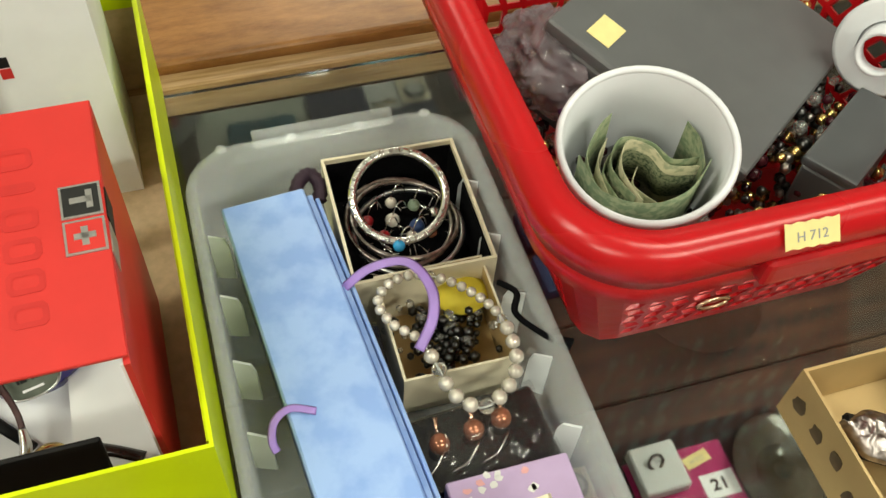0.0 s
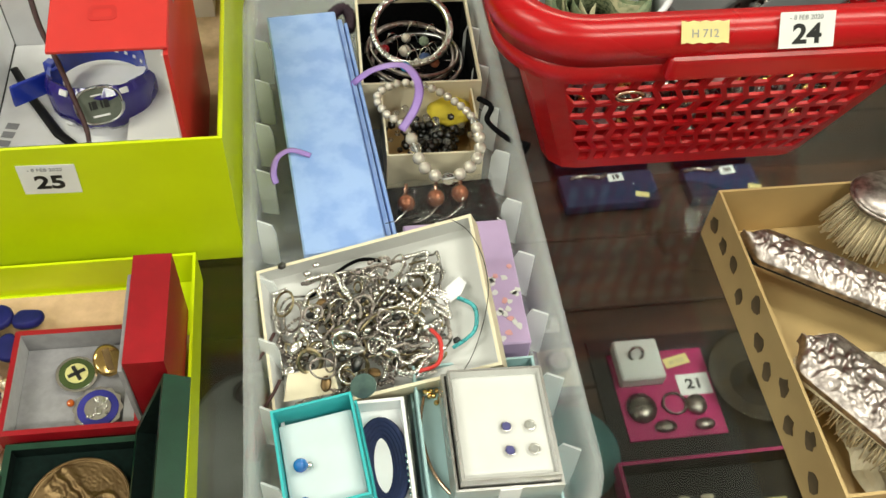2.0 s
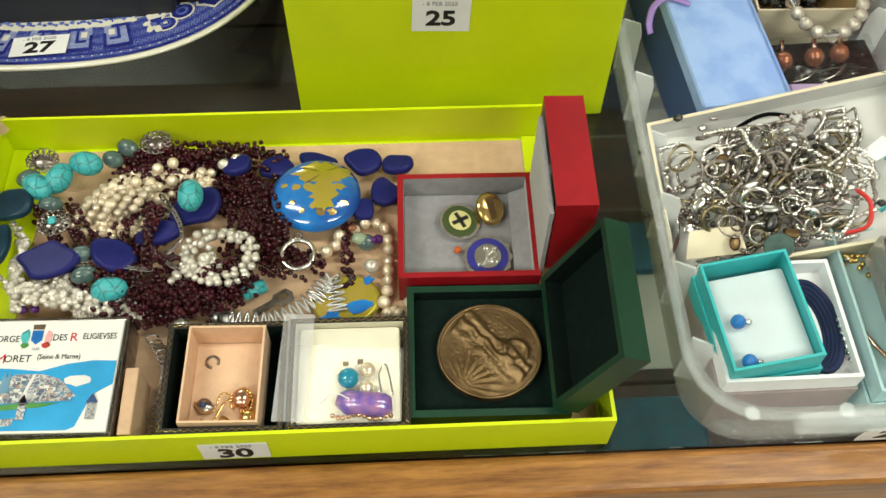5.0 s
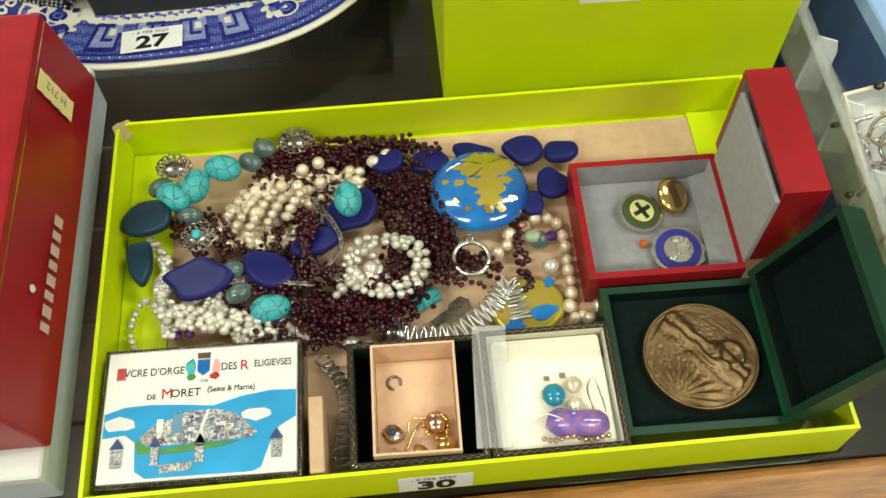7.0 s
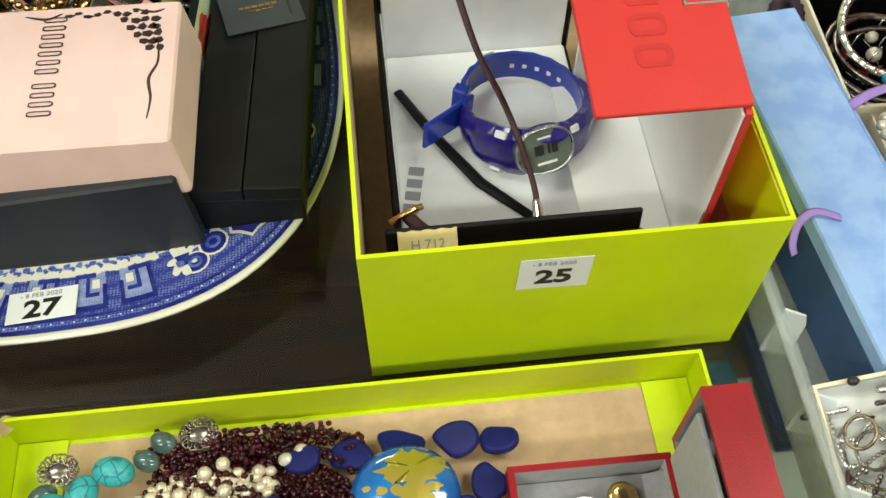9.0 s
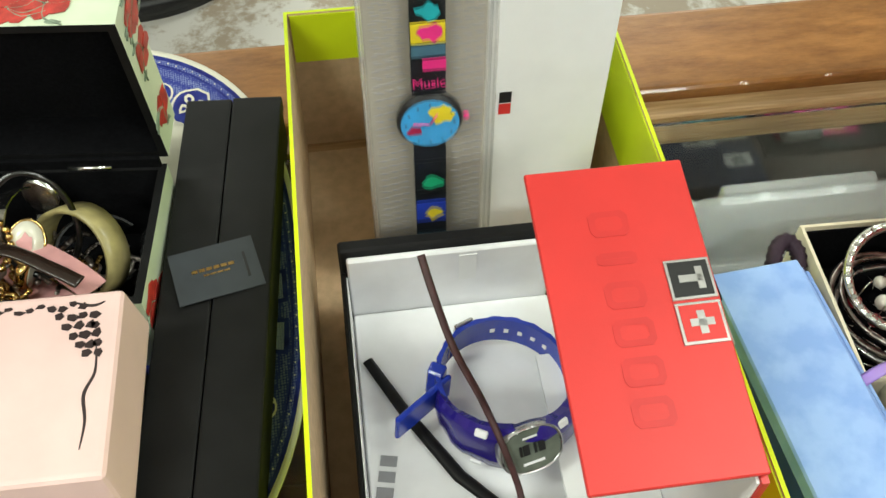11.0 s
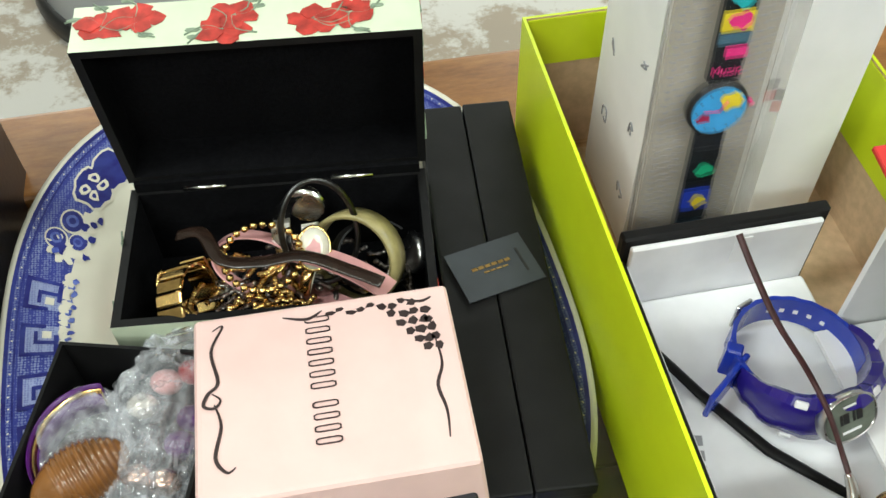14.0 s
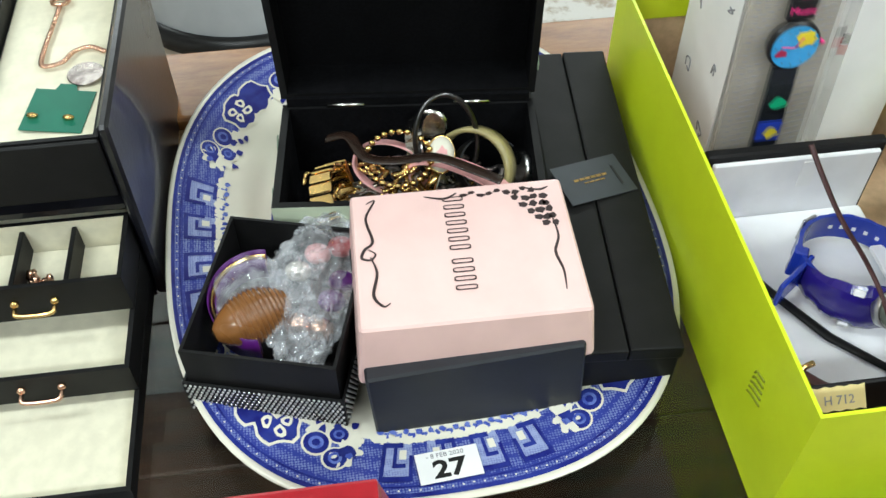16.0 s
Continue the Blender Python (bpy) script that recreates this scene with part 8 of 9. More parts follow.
for k, (x, y, sx_, sy_) in enumerate(((0.006, -0.006, 0.007, 0.004), (-0.012, -0.009, 0.006, 0.004), (0.016, 0.009, 0.003, 0.003))):
    part("blue_sea", plate_poly(blob(sx_, sy_, 12, 0.35, k), 0.0031, 0.0036), ENAMEL_BLUE, mb2, place=pose(x, y, 0))

# lapis, turquoise and agate stones of one necklace
nk = thing("lapis_turquoise_necklace", pose(-0.11, 0.15, 0.0045), "chunky necklace of blue stones, turquoise and agate", "necklace")
def pebble(name, x, y, z, rx, ry, rz, rot, mt, seed, angular=0.12):
    bm = bmesh.new()
    bmesh.ops.create_icosphere(bm, subdivisions=3, radius=1)
    for v in bm.verts:
        d = v.co.copy()
        v.co = Vector((d.x * rx, d.y * ry, d.z * rz)) * (1 + angular * noise.noise(d * 1.3 + Vector((seed, 0, 0))))
    for f in bm.faces:
        f.smooth = True
    return part(name, bm, mt, nk, place=pose(x + 0.11, y - 0.15, z, 0, 0, rot))
for k, (x, y, rx, ry, rot) in enumerate(((-0.1725, 0.163, 0.0165, 0.0105, 5), (-0.1745, 0.136, 0.008, 0.0135, 8), (-0.143, 0.123, 0.0185, 0.0115, 4), (-0.106, 0.125, 0.014, 0.0125, -14), (-0.081, 0.139, 0.0145, 0.009, 22), (-0.059, 0.157, 0.017, 0.0115, 30),
                                          (-0.037, 0.189, 0.0105, 0.007, 5), (-0.013, 0.191, 0.0125, 0.009, -20), (0.0135, 0.194, 0.0135, 0.008, -14), (0.0415, 0.1945, 0.0125, 0.0095, 10), (0.064, 0.191, 0.0105, 0.0085, -8), (0.0545, 0.1685, 0.0095, 0.0105, 10), (0.041, 0.157, 0.008, 0.008, 0))):
    rs_ = random.Random(k * 7 + 1)
    n_s = 7 + k % 3
    ks = [rs_.uniform(0.82, 1.1) for _ in range(n_s)]
    def slab(f):
        return [(rx * f * ks[i] * math.cos(2 * math.pi * i / n_s), ry * f * ks[i] * math.sin(2 * math.pi * i / n_s)) for i in range(n_s)]
    bm = loft([[(p.x, p.y, zz) for p in smooth_path([(a_, b_, 0) for a_, b_ in slab(f)], 3, True)] for f, zz in ((0.86, -0.003), (1.0, -0.0012), (1.0, 0.0012), (0.93, 0.0026), (0.8, 0.0032))], close_first=True, close_last=True)
    part("blue_stone", bm, LAPIS_TEAL if k in (0, 1) else LAPIS, nk, place=pose(x + 0.11, y - 0.15, (0.009 if k > 6 else 0.0155), rs_.uniform(-12, 12), rs_.uniform(-12, 12), rot))
for k, (x, y, z, rot) in enumerate(((-0.131, 0.192, 0.018, -12), (-0.146, 0.181, 0.018, 70), (-0.158, 0.175, 0.018, -35), (-0.0605, 0.156, 0.03, 92), (-0.105, 0.102, 0.014, 4))):
    pebble("turquoise_stone", x, y, z, 0.0108, 0.0076, 0.0075, rot, TURQ, k, 0.05)
for k, (x, y, rot) in enumerate(((-0.166, 0.184, 30), (-0.108, 0.206, -25), (-0.116, 0.197, -30), (-0.125, 0.126, 15), (-0.121, 0.112, 20), (-0.149, 0.163, 0))):
    pebble("agate_bead", x, y, 0.015, 0.0075, 0.0055, 0.0055, rot, AGATE, k, 0.05)
for k, (x, y) in enumerate(((-0.159, 0.196), (-0.09, 0.208), (-0.144, 0.148))):
    bm = bmesh.new()
    for i in range(14):
        a = i * 2 * math.pi / 14
        tube([(0.0075 * math.cos(a) + 0.0025 * math.cos(j), 0.006 * math.sin(a) + 0.0025 * math.sin(j), 0.003) for j in range(7)], 0.0006, 4, bm)
    ball((0, 0, 0.001), 0.007, bm, 2, (1, 0.85, 0.4))
    part("filigree_bead", bm, SILVER_OLD, nk, "pierced silver filigree bead", place=pose(x + 0.11, y - 0.15, 0.015, 10, 5, 20 * k))["kind"] = "stuff"
part("filigree_stone", ball((-0.144 + 0.11, 0.148 - 0.15, 0.02), 0.003, sub=2, sc=(1, 1, 0.6)), TURQ, nk, "small turquoise centre", smooth=True)
def chain_part(parent, pts, r, mt, name="chain"):
    bm = bmesh.new()
    p = smooth_path(pts, 8)
    for i in range(0, len(p) - 1):
        c_, d = p[i], (p[i + 1] - p[i])
        a = math.atan2(d.y, d.x)
        lk = [(c_.x + r * 1.9 * math.cos(t) * math.cos(a) - r * math.sin(t) * math.sin(a), c_.y + r * 1.9 * math.cos(t) * math.sin(a) + r * math.sin(t) * math.cos(a), c_.z + (0.0006 if i % 2 else 0)) for t in [k * 1.047 for k in range(6)]]
        tube(lk, r * 0.38, 4, bm, closed=True)
    return part(name, bm, mt, parent)
chain_part(nk, [(0.03, 0.012, 0.022), (0.04, -0.002, 0.02), (0.044, -0.016, 0.018), (0.036, -0.03, 0.016), (0.05, -0.042, 0.014), (0.04, -0.055, 0.012)], 0.0012, SILVER_OLD)
chain_part(nk, [(-0.02, -0.032, 0.016), (0.0, -0.03, 0.016), (0.012, -0.034, 0.016), (0.028, -0.036, 0.014)], 0.0011, SILVER_OLD)

# strands of beads
def strand(name, pts, r, mt, label, z=0.0, seed=0, jitter=0.0, closed=False, gap=2.02, parts=False, sub=1, cat="necklace"):
    path = smooth_path(pts, 10, closed)
    rnd = random.Random(seed)
    bm = bmesh.new()
    need, k = 0.0, 0
    last = path[0]
    t = thing(name, Matrix(), label, cat) if parts else None
    for p in path:
        need -= (p - last).length
        last = p
        if need <= 0:
            rr = r * rnd.uniform(0.85, 1.15)
            q = p + Vector((rnd.uniform(-1, 1), rnd.uniform(-1, 1), rnd.uniform(0, 1))) * jitter + Vector((0, 0, z))
            if parts:
                part("pearl", ball(q, rr, sub=2), mt, t, smooth=True)
            else:
                ball(q, rr, bm, sub, (1, rnd.uniform(0.8, 1), rnd.uniform(0.8, 1)))
            need += rr * gap
            k += 1
    if parts:
        bm.free()
        return t
    return tagged(obj(name, bm, mt), label, cat, kind="stuff")


rnd = random.Random(90)
G = []
for k in range(96):
    base_ = [(-0.09, 0.2), (-0.065, 0.196), (-0.04, 0.19), (-0.022, 0.175), (-0.014, 0.155), (-0.016, 0.135), (-0.004, 0.122), (0.008, 0.117)]
    if k % 5 == 1:
        base_ = [(-0.1, 0.205), (-0.075, 0.185), (-0.05, 0.172), (-0.03, 0.165), (-0.024, 0.145), (-0.028, 0.125)]
    if k % 5 == 2:
        base_ = [(-0.06, 0.18), (-0.075, 0.165), (-0.09, 0.148), (-0.095, 0.125), (-0.085, 0.105), (-0.065, 0.1), (-0.045, 0.105), (-0.038, 0.115)]
    if k % 5 == 3:
        base_ = [(-0.02, 0.2), (-0.045, 0.203), (-0.075, 0.2), (-0.1, 0.19), (-0.092, 0.175), (-0.07, 0.178)]
    if k % 5 == 4:
        base_ = [(-0.092, 0.11), (-0.08, 0.095), (-0.06, 0.092), (-0.045, 0.098), (-0.035, 0.106), (-0.05, 0.112), (-0.07, 0.118)]
    if k % 8 == 7:
        base_ = [(-0.15, 0.17), (-0.138, 0.155), (-0.128, 0.138), (-0.115, 0.118), (-0.1, 0.1), (-0.08, 0.088)]
    dx, dy = rnd.uniform(-0.018, 0.015), rnd.uniform(-0.012, 0.007)
    pts = [(x + dx + rnd.uniform(-0.004, 0.004), y + dy + rnd.uniform(-0.004, 0.004), 0.008 + 0.013 * rnd.random()) for x, y in base_]
    strand("garnet_bead_strand", pts, 0.0019, GARNET, "dark red garnet bead strand in the heap", seed=k, jitter=0.0007)
for k in range(3):
    strand("garnet_bead_strand", [(0.028 + 0.004 * k, 0.15, 0.008), (0.031, 0.135, 0.01), (0.028 + 0.003 * k, 0.12, 0.009), (0.034, 0.108, 0.008), (0.026, 0.103, 0.008)], 0.0023, GARNET, "dark red garnet bead strand in the heap", seed=40 + k, jitter=0.0015)
for k in range(20):
    x0, y0 = -0.116 + 0.0026 * k, 0.163 + 0.004 * (k % 4)
    strand("cream_pearl_strand", [(x0 - 0.02, y0 - 0.012, 0.014 + 0.001 * k), (x0 - 0.012, y0 + 0.004 * (k % 2), 0.014 + 0.002 * (k % 3)), (x0, y0 + 0.008, 0.018), (x0 + 0.012, y0 + 0.012, 0.017), (x0 + 0.012, y0 - 0.006, 0.015), (x0 - 0.002, y0 - 0.014, 0.013), (x0 - 0.016, y0 - 0.02, 0.012)], 0.0032, PEARL_PINK, "cream freshwater pearl strand in a coil", seed=60 + k, sub=2)
for i, (x, y) in enumerate(((-0.086, 0.186), (-0.077, 0.19), (-0.098, 0.176), (-0.089, 0.175), (-0.112, 0.159), (-0.1, 0.16), (-0.083, 0.163), (-0.076, 0.176))):
    small("loose_cream_pearl", ball((0, 0, 0), 0.0038, sub=2), PEARL_PINK, pose(x, y, 0.023), "large round cream pearl", "pearl", True)["group"] = "large pearls"
for k in range(10):
    strand("seed_pearl_strand", [(-0.172 + 0.0015 * k, 0.155 - 0.003 * k, 0.012), (-0.162, 0.14 - 0.003 * k, 0.013), (-0.166, 0.125, 0.012), (-0.158, 0.11 - 0.002 * k, 0.012), (-0.14, 0.103 + 0.003 * k, 0.013), (-0.12, 0.1 - 0.002 * k, 0.012), (-0.104, 0.094 + 0.002 * k, 0.011), (-0.092, 0.084 + 0.004 * k, 0.01)], 0.0021, PEARL, "strand of small white rice pearls", seed=70 + k, jitter=0.0015, sub=2)
strand("seed_pearl_strand", [(-0.176, 0.115, 0.01), (-0.18, 0.1, 0.01), (-0.174, 0.086, 0.01), (-0.16, 0.084, 0.01), (-0.15, 0.086, 0.012)], 0.0022, PEARL, "strand of small white rice pearls", seed=80, sub=2)
for k in range(3):
    ring = [(-0.043 + (0.022 - 0.0025 * k) * math.cos(i * 0.5236 + k), 0.12 + (0.0185 - 0.003 * k) * math.sin(i * 0.5236 + k), 0.022 + 0.002 * math.sin(i * 1.7 + k)) for i in range(12)]
    strand("grey_white_pearl_strand", ring, 0.0026, PEARL, "looped strand of white pearls", seed=90 + k, jitter=0.0006, closed=True, sub=2)
for k in range(4):
    strand("grey_white_pearl_strand", [(-0.07 + 0.003 * k, 0.106 + 0.004 * k, 0.018), (-0.06 + 0.002 * k, 0.116 - 0.003 * k, 0.02), (-0.05, 0.112 + 0.005 * k, 0.02), (-0.043, 0.121 - 0.004 * k, 0.018)], 0.0027, PEARL, "bunched strand of white pearls", seed=100 + k, jitter=0.001, sub=2)
for k in range(4):
    gx0, gy0 = -0.052 + 0.006 * (k % 5), 0.1 + 0.004 * (k % 3)
    strand("garnet_bead_strand", [(gx0 - 0.014, gy0 - 0.004, 0.02), (gx0 - 0.004, gy0 + 0.007, 0.022), (gx0 + 0.008, gy0 + 0.004, 0.022), (gx0 + 0.014, gy0 - 0.007, 0.02)], 0.0019, GARNET, "dark red garnet bead strand in the heap", seed=130 + k, jitter=0.001)
for k in range(6):
    strand("garnet_bead_strand", [(-0.1 + 0.003 * k, 0.165 - 0.002 * k, 0.026), (-0.088 + 0.002 * k, 0.15, 0.026), (-0.086, 0.135 - 0.003 * k, 0.025), (-0.078 + 0.003 * k, 0.118, 0.024)], 0.0019, GARNET, "dark red garnet bead strand in the heap", seed=150 + k, jitter=0.001)
for k in range(5):
    strand("seed_pearl_strand", [(-0.17 + 0.004 * k, 0.112 - 0.002 * k, 0.017), (-0.155, 0.098 + 0.003 * k, 0.018), (-0.135, 0.093 + 0.002 * k, 0.018), (-0.115, 0.09 + 0.003 * k, 0.017), (-0.098, 0.083 + 0.004 * k, 0.015), (-0.085, 0.088, 0.013)], 0.0026, PEARL, "strand of small white rice pearls", seed=120 + k, jitter=0.001, sub=2)
strand("cream_pearl_necklace", [(0.036, 0.145, 0.009), (0.044, 0.15, 0.009), (0.054, 0.146, 0.009), (0.0565, 0.134, 0.009), (0.056, 0.118, 0.009), (0.0555, 0.102, 0.009), (0.0525, 0.09, 0.009), (0.058, 0.0835, 0.009), (0.0605, 0.092, 0.01)], 0.0036, PEARL_PINK, "cream pearl necklace laid round the enamel plaque", parts=True, seed=3)
strand("white_pearl_row", [(-0.006, 0.14, 0.008), (0.002, 0.13, 0.008), (0.014, 0.128, 0.009), (0.024, 0.133, 0.009), (0.027, 0.143, 0.009)], 0.0038, PEARL_PINK, "short row of large cream pearls", parts=True, seed=4)
for k, (x, y, z, r, mt, lab) in enumerate(((-0.046, 0.19, 0.02, 0.0042, PEARL, "round white pearl"), (-0.038, 0.194, 0.02, 0.0042, PEARL_PINK, "round cream pearl"), (-0.051, 0.119, 0.022, 0.0045, PEARL, "large white pearl"), (0.046, 0.117, 0.011, 0.005, PEARL, "large baroque white pearl"), (-0.055, 0.078, 0.01, 0.005, PEARL, "grey baroque pearl"), (-0.064, 0.082, 0.01, 0.0045, PEARL, "grey baroque pearl"), (0.043, 0.135, 0.0095, 0.006, AGATE, "pale green glass bead"), (0.05, 0.137, 0.0095, 0.0035, PURPLE, "small amethyst bead"), (-0.148, 0.094, 0.013, 0.0028, PURPLE, "small amethyst bead"), (-0.137, 0.097, 0.014, 0.0028, PURPLE, "small amethyst bead"))):
    small("loose_bead", ball((0, 0, 0), r, sub=2, sc=(1, 0.9, 0.85)), mt, pose(x, y, z), lab + " in the heap", "bead", True)
sr = thing("silver_ring_pendant", pose(0.003, 0.121, 0.02, 6, 0, 0), "plain round silver ring pendant with a bail", "pendant")
part("ring", tube([(0.0095 * math.cos(2 * math.pi * i / 36), 0.0095 * math.sin(2 * math.pi * i / 36), 0) for i in range(36)], 0.0014, 8, closed=True), SILVER, sr)
part("bail", tube([(0.0022 * math.cos(i * 0.785), 0.0118 + 0.0022 * math.sin(i * 0.785), 0.001) for i in range(8)], 0.0008, 5, closed=True), SILVER_OLD, sr)
small("turquoise_tube_bead", tube([(-0.0065, -0.003, 0), (0.0065, 0.003, 0)], 0.0042, 14), TURQ, pose(-0.023, 0.103, 0.0115), "turquoise tube bead with dark veins", "bead")
for nm, x, y, r_, mt, lab in (("jade_chip", 0.039, 0.136, 0.0052, mat("pale_jade", (0.3, 0.38, 0.26), 0.15, coat=0.5), "pale translucent jade chip"), ("amethyst_chip", 0.047, 0.135, 0.003, PURPLE, "small purple amethyst chip"), ("amber_bead", 0.0345, 0.144, 0.0028, COPPER, "small shiny copper-coloured glass bead"), ("amethyst_chip", -0.155, 0.094, 0.0032, PURPLE, "small purple amethyst chip"), ("amethyst_chip", -0.142, 0.099, 0.0028, PURPLE, "small purple amethyst chip")):
    small(nm, ball((0, 0, 0), r_, sub=2, sc=(1, 0.8, 0.6)), mt, pose(x, y, 0.0125), lab, "bead", True)
for k, y in enumerate((0.078, 0.071)):
    small("loose_cream_pearl", ball((0, 0, 0), 0.0037, sub=2), PEARL_PINK, pose(0.0675 - 0.006 * k, y + 0.012, 0.0125), "large round cream pearl", "pearl", True)["group"] = "large pearls"
kt = thing("silver_key_fob", pose(-0.012, 0.094, 0.009, 0, 0, 32), "flat grey metal key fob", "key fob")
part("fob", plate_poly([(-0.012, -0.002), (0.002, -0.0022), (0.004, -0.005), (0.012, -0.0045), (0.0135, 0.0), (0.011, 0.0045), (0.003, 0.0045), (0.001, 0.0022), (-0.012, 0.0022)], 0, 0.0018), SILVER_OLD, kt)
part("rivet", disc(0.0017, 0.001, 14), BRONZE, kt, place=pose(0.0075, 0, 0.0018))
sp = thing("silver_spring_bracelet", pose(0, 0.094, 0.0095), "wide wavy silver wire bracelet", "bracelet")
for s_, (ax, ay, bx, by, cx, cy) in enumerate(((-0.04, -0.009, -0.012, -0.012, 0.012, 0.002), (0.012, 0.002, 0.022, 0.014, 0.026, -0.008))):
    pts = []
    pth = smooth_path([(ax, ay, 0), (bx, by, 0), (cx, cy, 0)], 13)
    for i, p in enumerate(pth[:-1]):
        d = (pth[i + 1] - p).normalized()
        nrm = Vector((-d.y, d.x, 0))
        pts.append(p + nrm * 0.0058 * (1 if (i // 1) % 2 else -1) + Vector((0, 0, 0.002 * (i % 2))))
    part("wave_wire", tube(smooth_path(pts, 4), 0.0008, 5), STEEL, sp)
for k, (x, y) in enumerate(((-0.046, 0.088), (-0.039, 0.086))):
    small("steel_oval_bead", ball((0, 0, 0), 0.0045, sub=2, sc=(0.75, 1.4, 0.7)), STEEL, pose(x, y, 0.0095, 0, 0, 15), "polished steel oval bead", "bead", True)
sc_ = thing("dark_spiral_bracelet", pose(-0.072, 0.055, 0.009), "dark coiled metal bracelet by the tin", "bracelet")
pts = []
for i in range(120):
    t = i / 119
    cx, cy = -0.008 + 0.016 * t + 0.006 * math.sin(t * 5), 0.02 - 0.062 * t
    pts.append((cx + 0.0042 * math.cos(i * 1.0), cy + 0.0015 * math.sin(i * 1.0), 0.002 * math.sin(i * 1.0)))
part("coil", tube(pts, 0.0006, 5), SILVER_OLD, sc_)


# ---- goods on the shelf under the glass ----
SZ = -0.3845
pc = thing("magenta_display_card", pose(0.628, 0.301, SZ), "magenta card with silver rings and charms under the glass", "display card")
part("backing", box(-0.075, 0.13, -0.085, 0.075, 0, 0.004), BLACK_CARD, pc)
part("card", box(-0.055, 0.057, -0.058, 0.052, 0.0045, 0.006), MAGENTA, pc, "bright magenta card")
part("foam_cube", box(-0.05, 0.001, 0.008, 0.06, 0.0062, 0.024, 0.002), WHITE_CARD, pc, "white foam ring pad")
part("ring", tube([(0.008 * math.cos(i * 0.4488), 0.008 * math.sin(i * 0.4488), 0) for i in range(14)], 0.0018, 6, closed=True), SILVER_OLD, pc, place=pose(-0.028, 0.038, 0.028, 50, 0, 0))
lot_sticker(pc, "21", pose(0.036, 0.005, 0.0063), 0.038, 0.027, dated=False)
ticket(pc, pose(0.024, 0.037, 0.0063, 0, 0, 12))
part("locket", lathe([(0.016, 0), (0.017, 0.003), (0.008, 0.007)], 24, sc=(1, 1.1)), SILVER_OLD, pc, place=pose(-0.033, -0.02, 0.0065), smooth=True)
part("ring", tube([(0.013 * math.cos(i * 0.314), 0.013 * math.sin(i * 0.314), 0) for i in range(20)], 0.0016, 6, closed=True), SILVER_OLD, pc, place=pose(0.006, -0.018, 0.0085))
part("charm", ball((0.03, -0.022, 0.01), 0.012, sub=2, sc=(1, 1.1, 0.4)), SILVER_OLD, pc, smooth=True)
part("charm", ball((-0.012, -0.045, 0.009), 0.01, sub=2, sc=(1.3, 0.8, 0.4)), SILVER_OLD, pc, smooth=True)
part("charm", ball((0.033, -0.046, 0.009), 0.009, sub=2, sc=(1.3, 0.8, 0.4)), SILVER_OLD, pc, smooth=True)
mt_ = thing("magenta_tray", pose(0.645, 0.165, SZ), "magenta lined tray of pen ends under the glass", "tray")
open_box("tray_body", mt_, 0.2, 0.09, 0.03, 0.004, MAGENTA, BLACK_CARD, edge=MAGENTA)
for k, x in enumerate((-0.04, -0.015)):
    part("bone_piece", tube([(x, -0.03, 0.012), (x + 0.004, 0.005, 0.016)], 0.007, 8), CREAM_CARD, mt_, "cream bone handle")
part("silver_piece", ball((0.025, -0.015, 0.014), 0.014, sub=2, sc=(1, 1, 0.5)), SILVER_OLD, mt_)
part("tag", box(0.045, 0.07, -0.02, -0.006, 0.02, 0.0206), STICKER_Y, mt_)
SMOKED = mat("smoked_plate", (0.1, 0.085, 0.07), 0.07, metal=0.2, vary=0.15, scale=60, alpha=0.55, coat=1.0)
# Dish and stem of brownish see-through glass, not metal.
sbw = thing("smoked_glass_dish", pose(0.738, 0.302, SZ), "round brownish glass dish on a stem under the glass", "dish")
part("dish", lathe([(0.02, 0), (0.03, 0.004), (0.058, 0.02), (0.06, 0.022), (0.056, 0.022), (0.028, 0.008), (0.001, 0.007)], 40), SMOKED, sbw, smooth=True)
part("dish_stem", lathe([(0.012, 0.007), (0.009, 0.03), (0.016, 0.05), (0.02, 0.052)], 24), SMOKED, sbw, smooth=True)
for k, (x, y, w, d, rot, num) in enumerate(((0.635, 0.6, 0.128, 0.055, 1, "19"), (0.79, 0.6, 0.1, 0.055, 1, "20"), (0.33, 0.6, 0.24, 0.055, -1, "17"))):
    nb = thing("navy_display_pad", pose(x, 0.599, SZ, 0, 0, rot), "navy cloth jewellery pad under the glass", "display pad", "navy pads")
    part("pad", box(-w / 2, w / 2, -d / 2, d / 2, 0, 0.018, 0.004, seg=2), NAVY_CLOTH, nb)
    lot_sticker(nb, num, pose(0.012, d * 0.3, 0.0183, 0, 0, 4), 0.021, 0.013, dated=False)
    ticket(nb, pose(0.04, -d * 0.3, 0.0183, 0, 0, -15), "", 0.018, 0.009)
    part("charm_group", tube(smooth_path([(-0.05, d * 0.32, 0.02), (-0.03, d * 0.38, 0.02), (-0.01, d * 0.3, 0.02), (0.0, d * 0.4, 0.02)], 5), 0.003, 6), SILVER_OLD, nb)
sd2 = thing("white_ceramic_dish", pose(0.165, 0.27, SZ), "pale grey oval dish with knife handles under the glass", "dish")
part("dish", lathe([(0.03, 0), (0.06, 0.006), (0.095, 0.016), (0.097, 0.018), (0.09, 0.018), (0.055, 0.01), (0.001, 0.009)], 40, sc=(0.7, 1.0)), mat("dull_grey_glaze", (0.26, 0.27, 0.26), 0.25, vary=0.1, scale=30), sd2, smooth=True)
part("red_case", box(-0.008, 0.008, -0.035, 0.04, 0.02, 0.03, 0.002), RED_LEATHER, sd2, "dark red pen case", place=pose(0.015, 0.02, 0, 0, 0, -18))
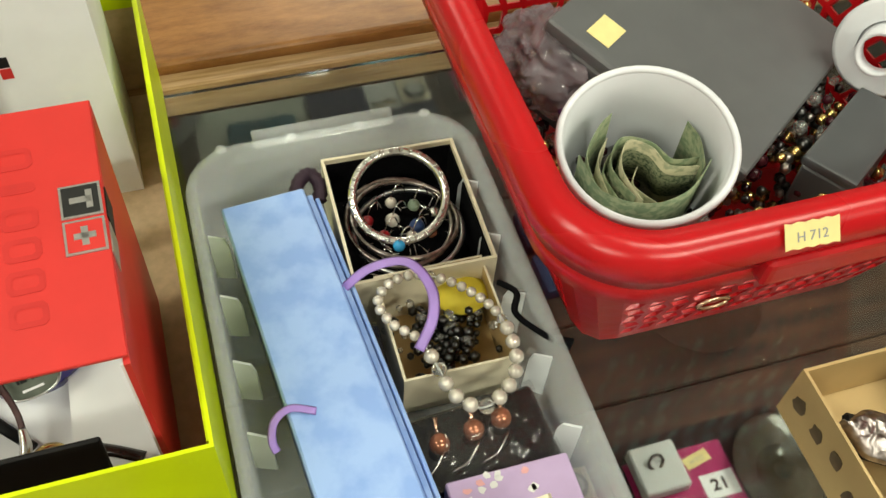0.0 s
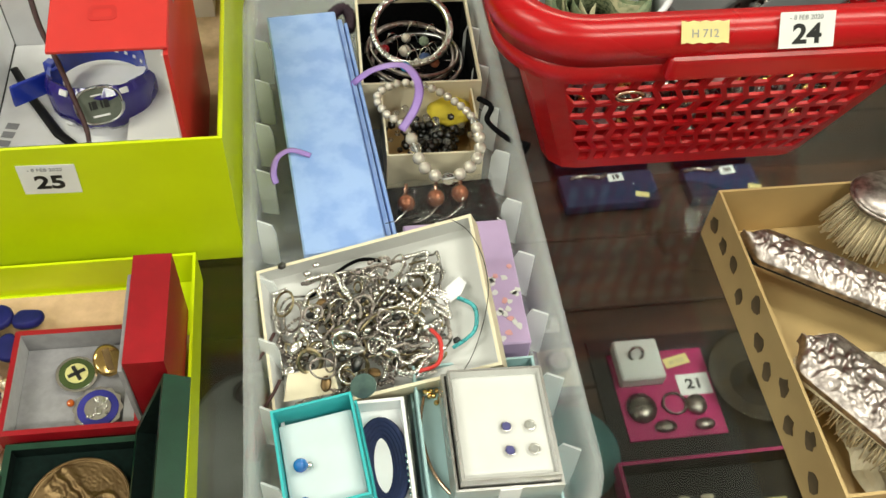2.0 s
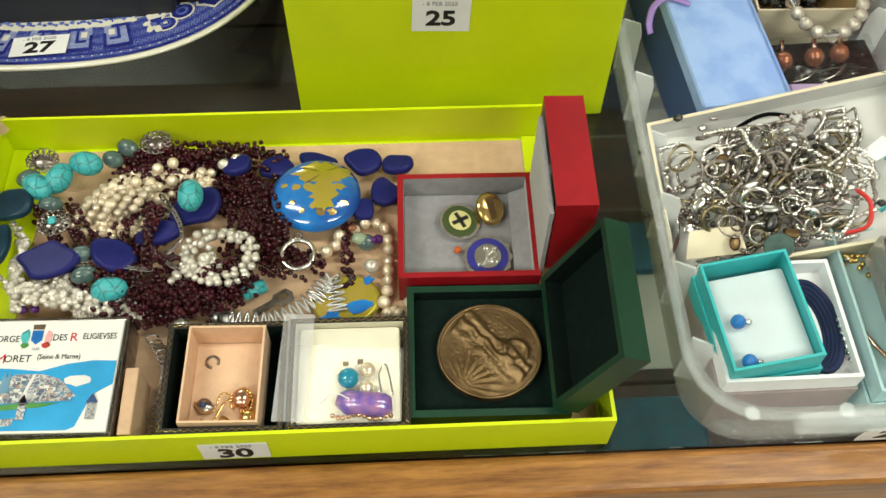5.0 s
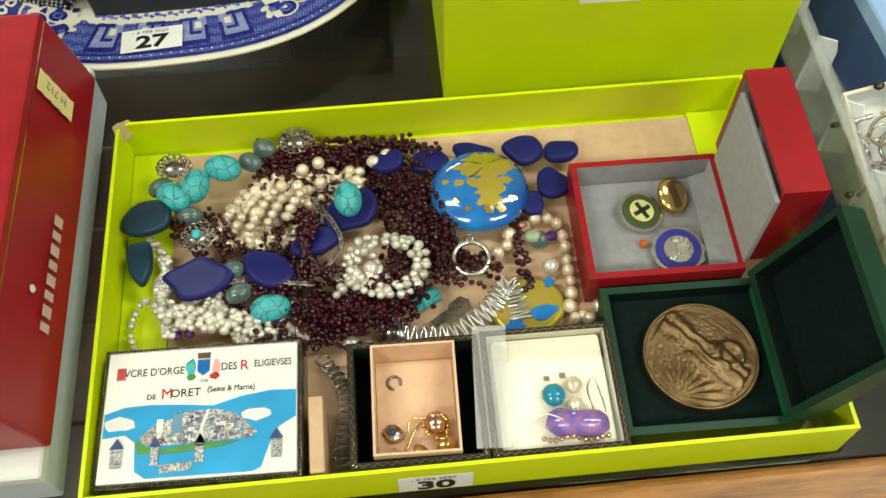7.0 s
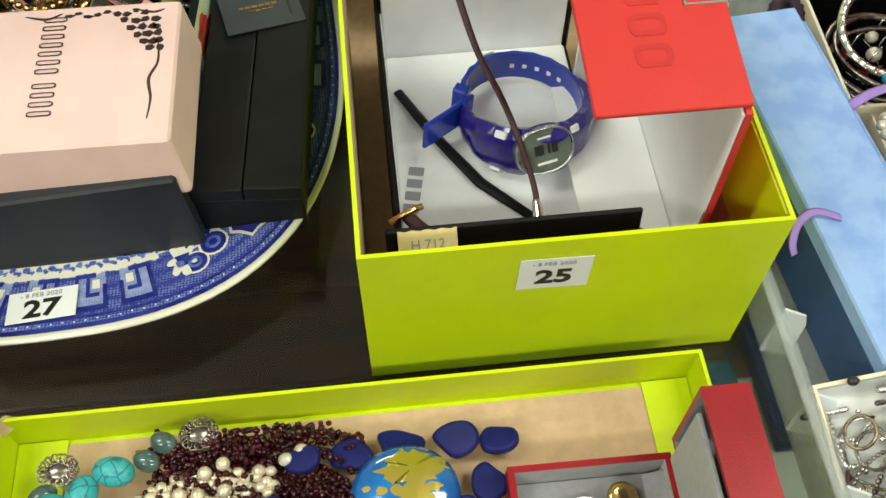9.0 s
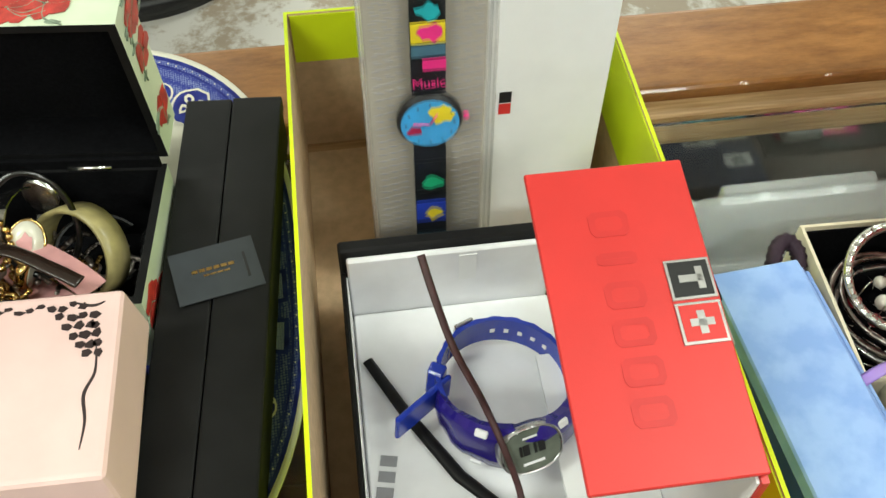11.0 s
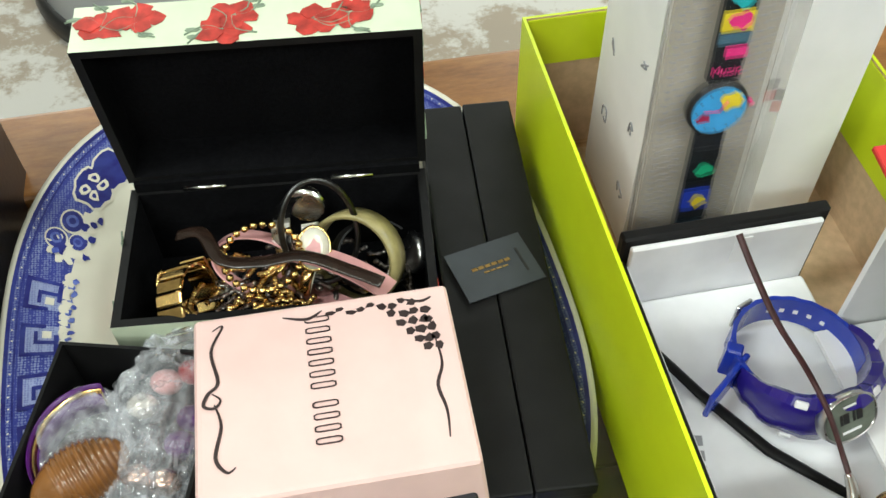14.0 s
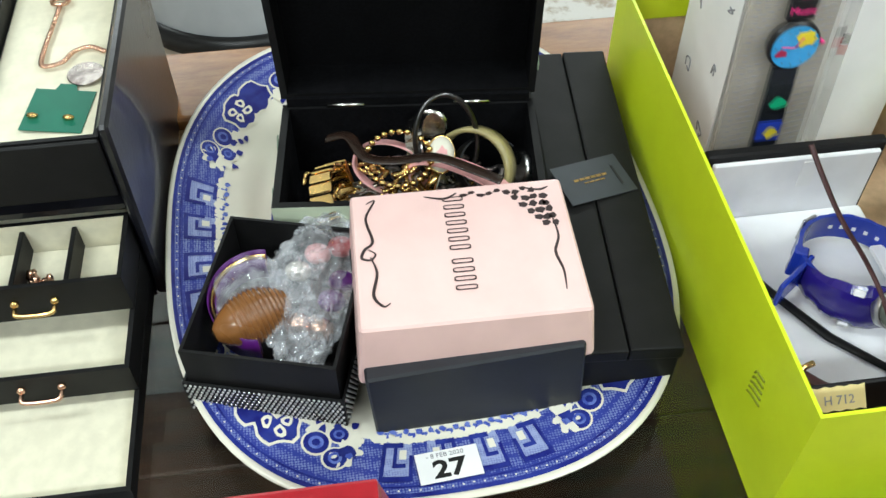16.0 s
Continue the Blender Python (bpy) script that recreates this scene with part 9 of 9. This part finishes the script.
part("dark_piece", lathe([(0.014, 0.012), (0.016, 0.02), (0.006, 0.03)], 9), GUN, sd2, place=pose(0.0, 0.07, 0))
TEAL_CLOTH = mat("teal_cloth", (0.008, 0.12, 0.17), 0.8, vary=0.15, scale=60)
for x, y, w, d in ((0.3, 0.365, 0.09, 0.06), (0.302, 0.15, 0.1, 0.075)):
    tp = thing("teal_pad", pose(x, y, SZ), "teal cloth pad under the glass", "display pad", "teal pads")
    part("pad", box(-w / 2, w / 2, -d / 2, d / 2, 0, 0.02, 0.004), TEAL_CLOTH, tp)
ns = thing("navy_display_tray", pose(0.45, 0.37, SZ), "navy cloth tray with printed watch cards under the glass", "display pad")
part("pad", box(-0.085, 0.083, -0.07, 0.06, 0, 0.02, 0.004, seg=2), NAVY_CLOTH, ns)
part("printed_card", box(-0.006, 0.036, -0.062, -0.006, 0.0203, 0.0212), WHITE_CARD, ns, "white card with silver trinkets")
part("watch_card", box(0.039, 0.08, -0.06, -0.012, 0.0203, 0.0212), CREAM_CARD, ns, "cream card with a pocket watch")
part("watch_case", lathe([(0.012, 0), (0.015, 0.003), (0.012, 0.006)], 28), GUN, ns, place=pose(0.06, -0.03, 0.0213))
part("watch_dial", disc(0.0105, 0.0006, 24), WHITE_CARD, ns, place=pose(0.06, -0.03, 0.0275))
part("trinket", tube(smooth_path([(-0.002, -0.02, 0.023), (0.008, -0.012, 0.024), (0.02, -0.02, 0.024), (0.03, -0.014, 0.023)], 5), 0.003, 6), GOLD, ns)
lot_sticker(ns, "47", pose(0.055, 0.022, 0.0205), 0.034, 0.02, dated=False)
ps = thing("pale_paper_sheet", pose(0.325, 0.3, SZ), "pale grey green paper sheet under the glass", "paper")
part("sheet", box(-0.11, 0.1, -0.075, 0.08, 0.0, 0.0012), mat("pale_paper", (0.5, 0.52, 0.44), 0.6, vary=0.08, scale=20), ps)
tpl = thing("teal_glass_plate", pose(0.5, 0.235, SZ), "round blue green glass plate under the glass", "plate")
part("plate", lathe([(0.03, 0), (0.032, 0.003), (0.056, 0.01), (0.057, 0.0115), (0.03, 0.006), (0.001, 0.005)], 40), mat("teal_glass_dish", (0.08, 0.22, 0.23), 0.15, vary=0.1, coat=0.5), tpl, smooth=True)
small("amber_bowl", lathe([(0.02, 0), (0.05, 0.02), (0.07, 0.05), (0.072, 0.052), (0.066, 0.05), (0.018, 0.006)], 36), mat("smoky_glass", (0.05, 0.028, 0.02), 0.1, vary=0.1, alpha=0.25), pose(0.72, 0.5, SZ), "smoky brown glass bowl under the glass", "bowl", True)
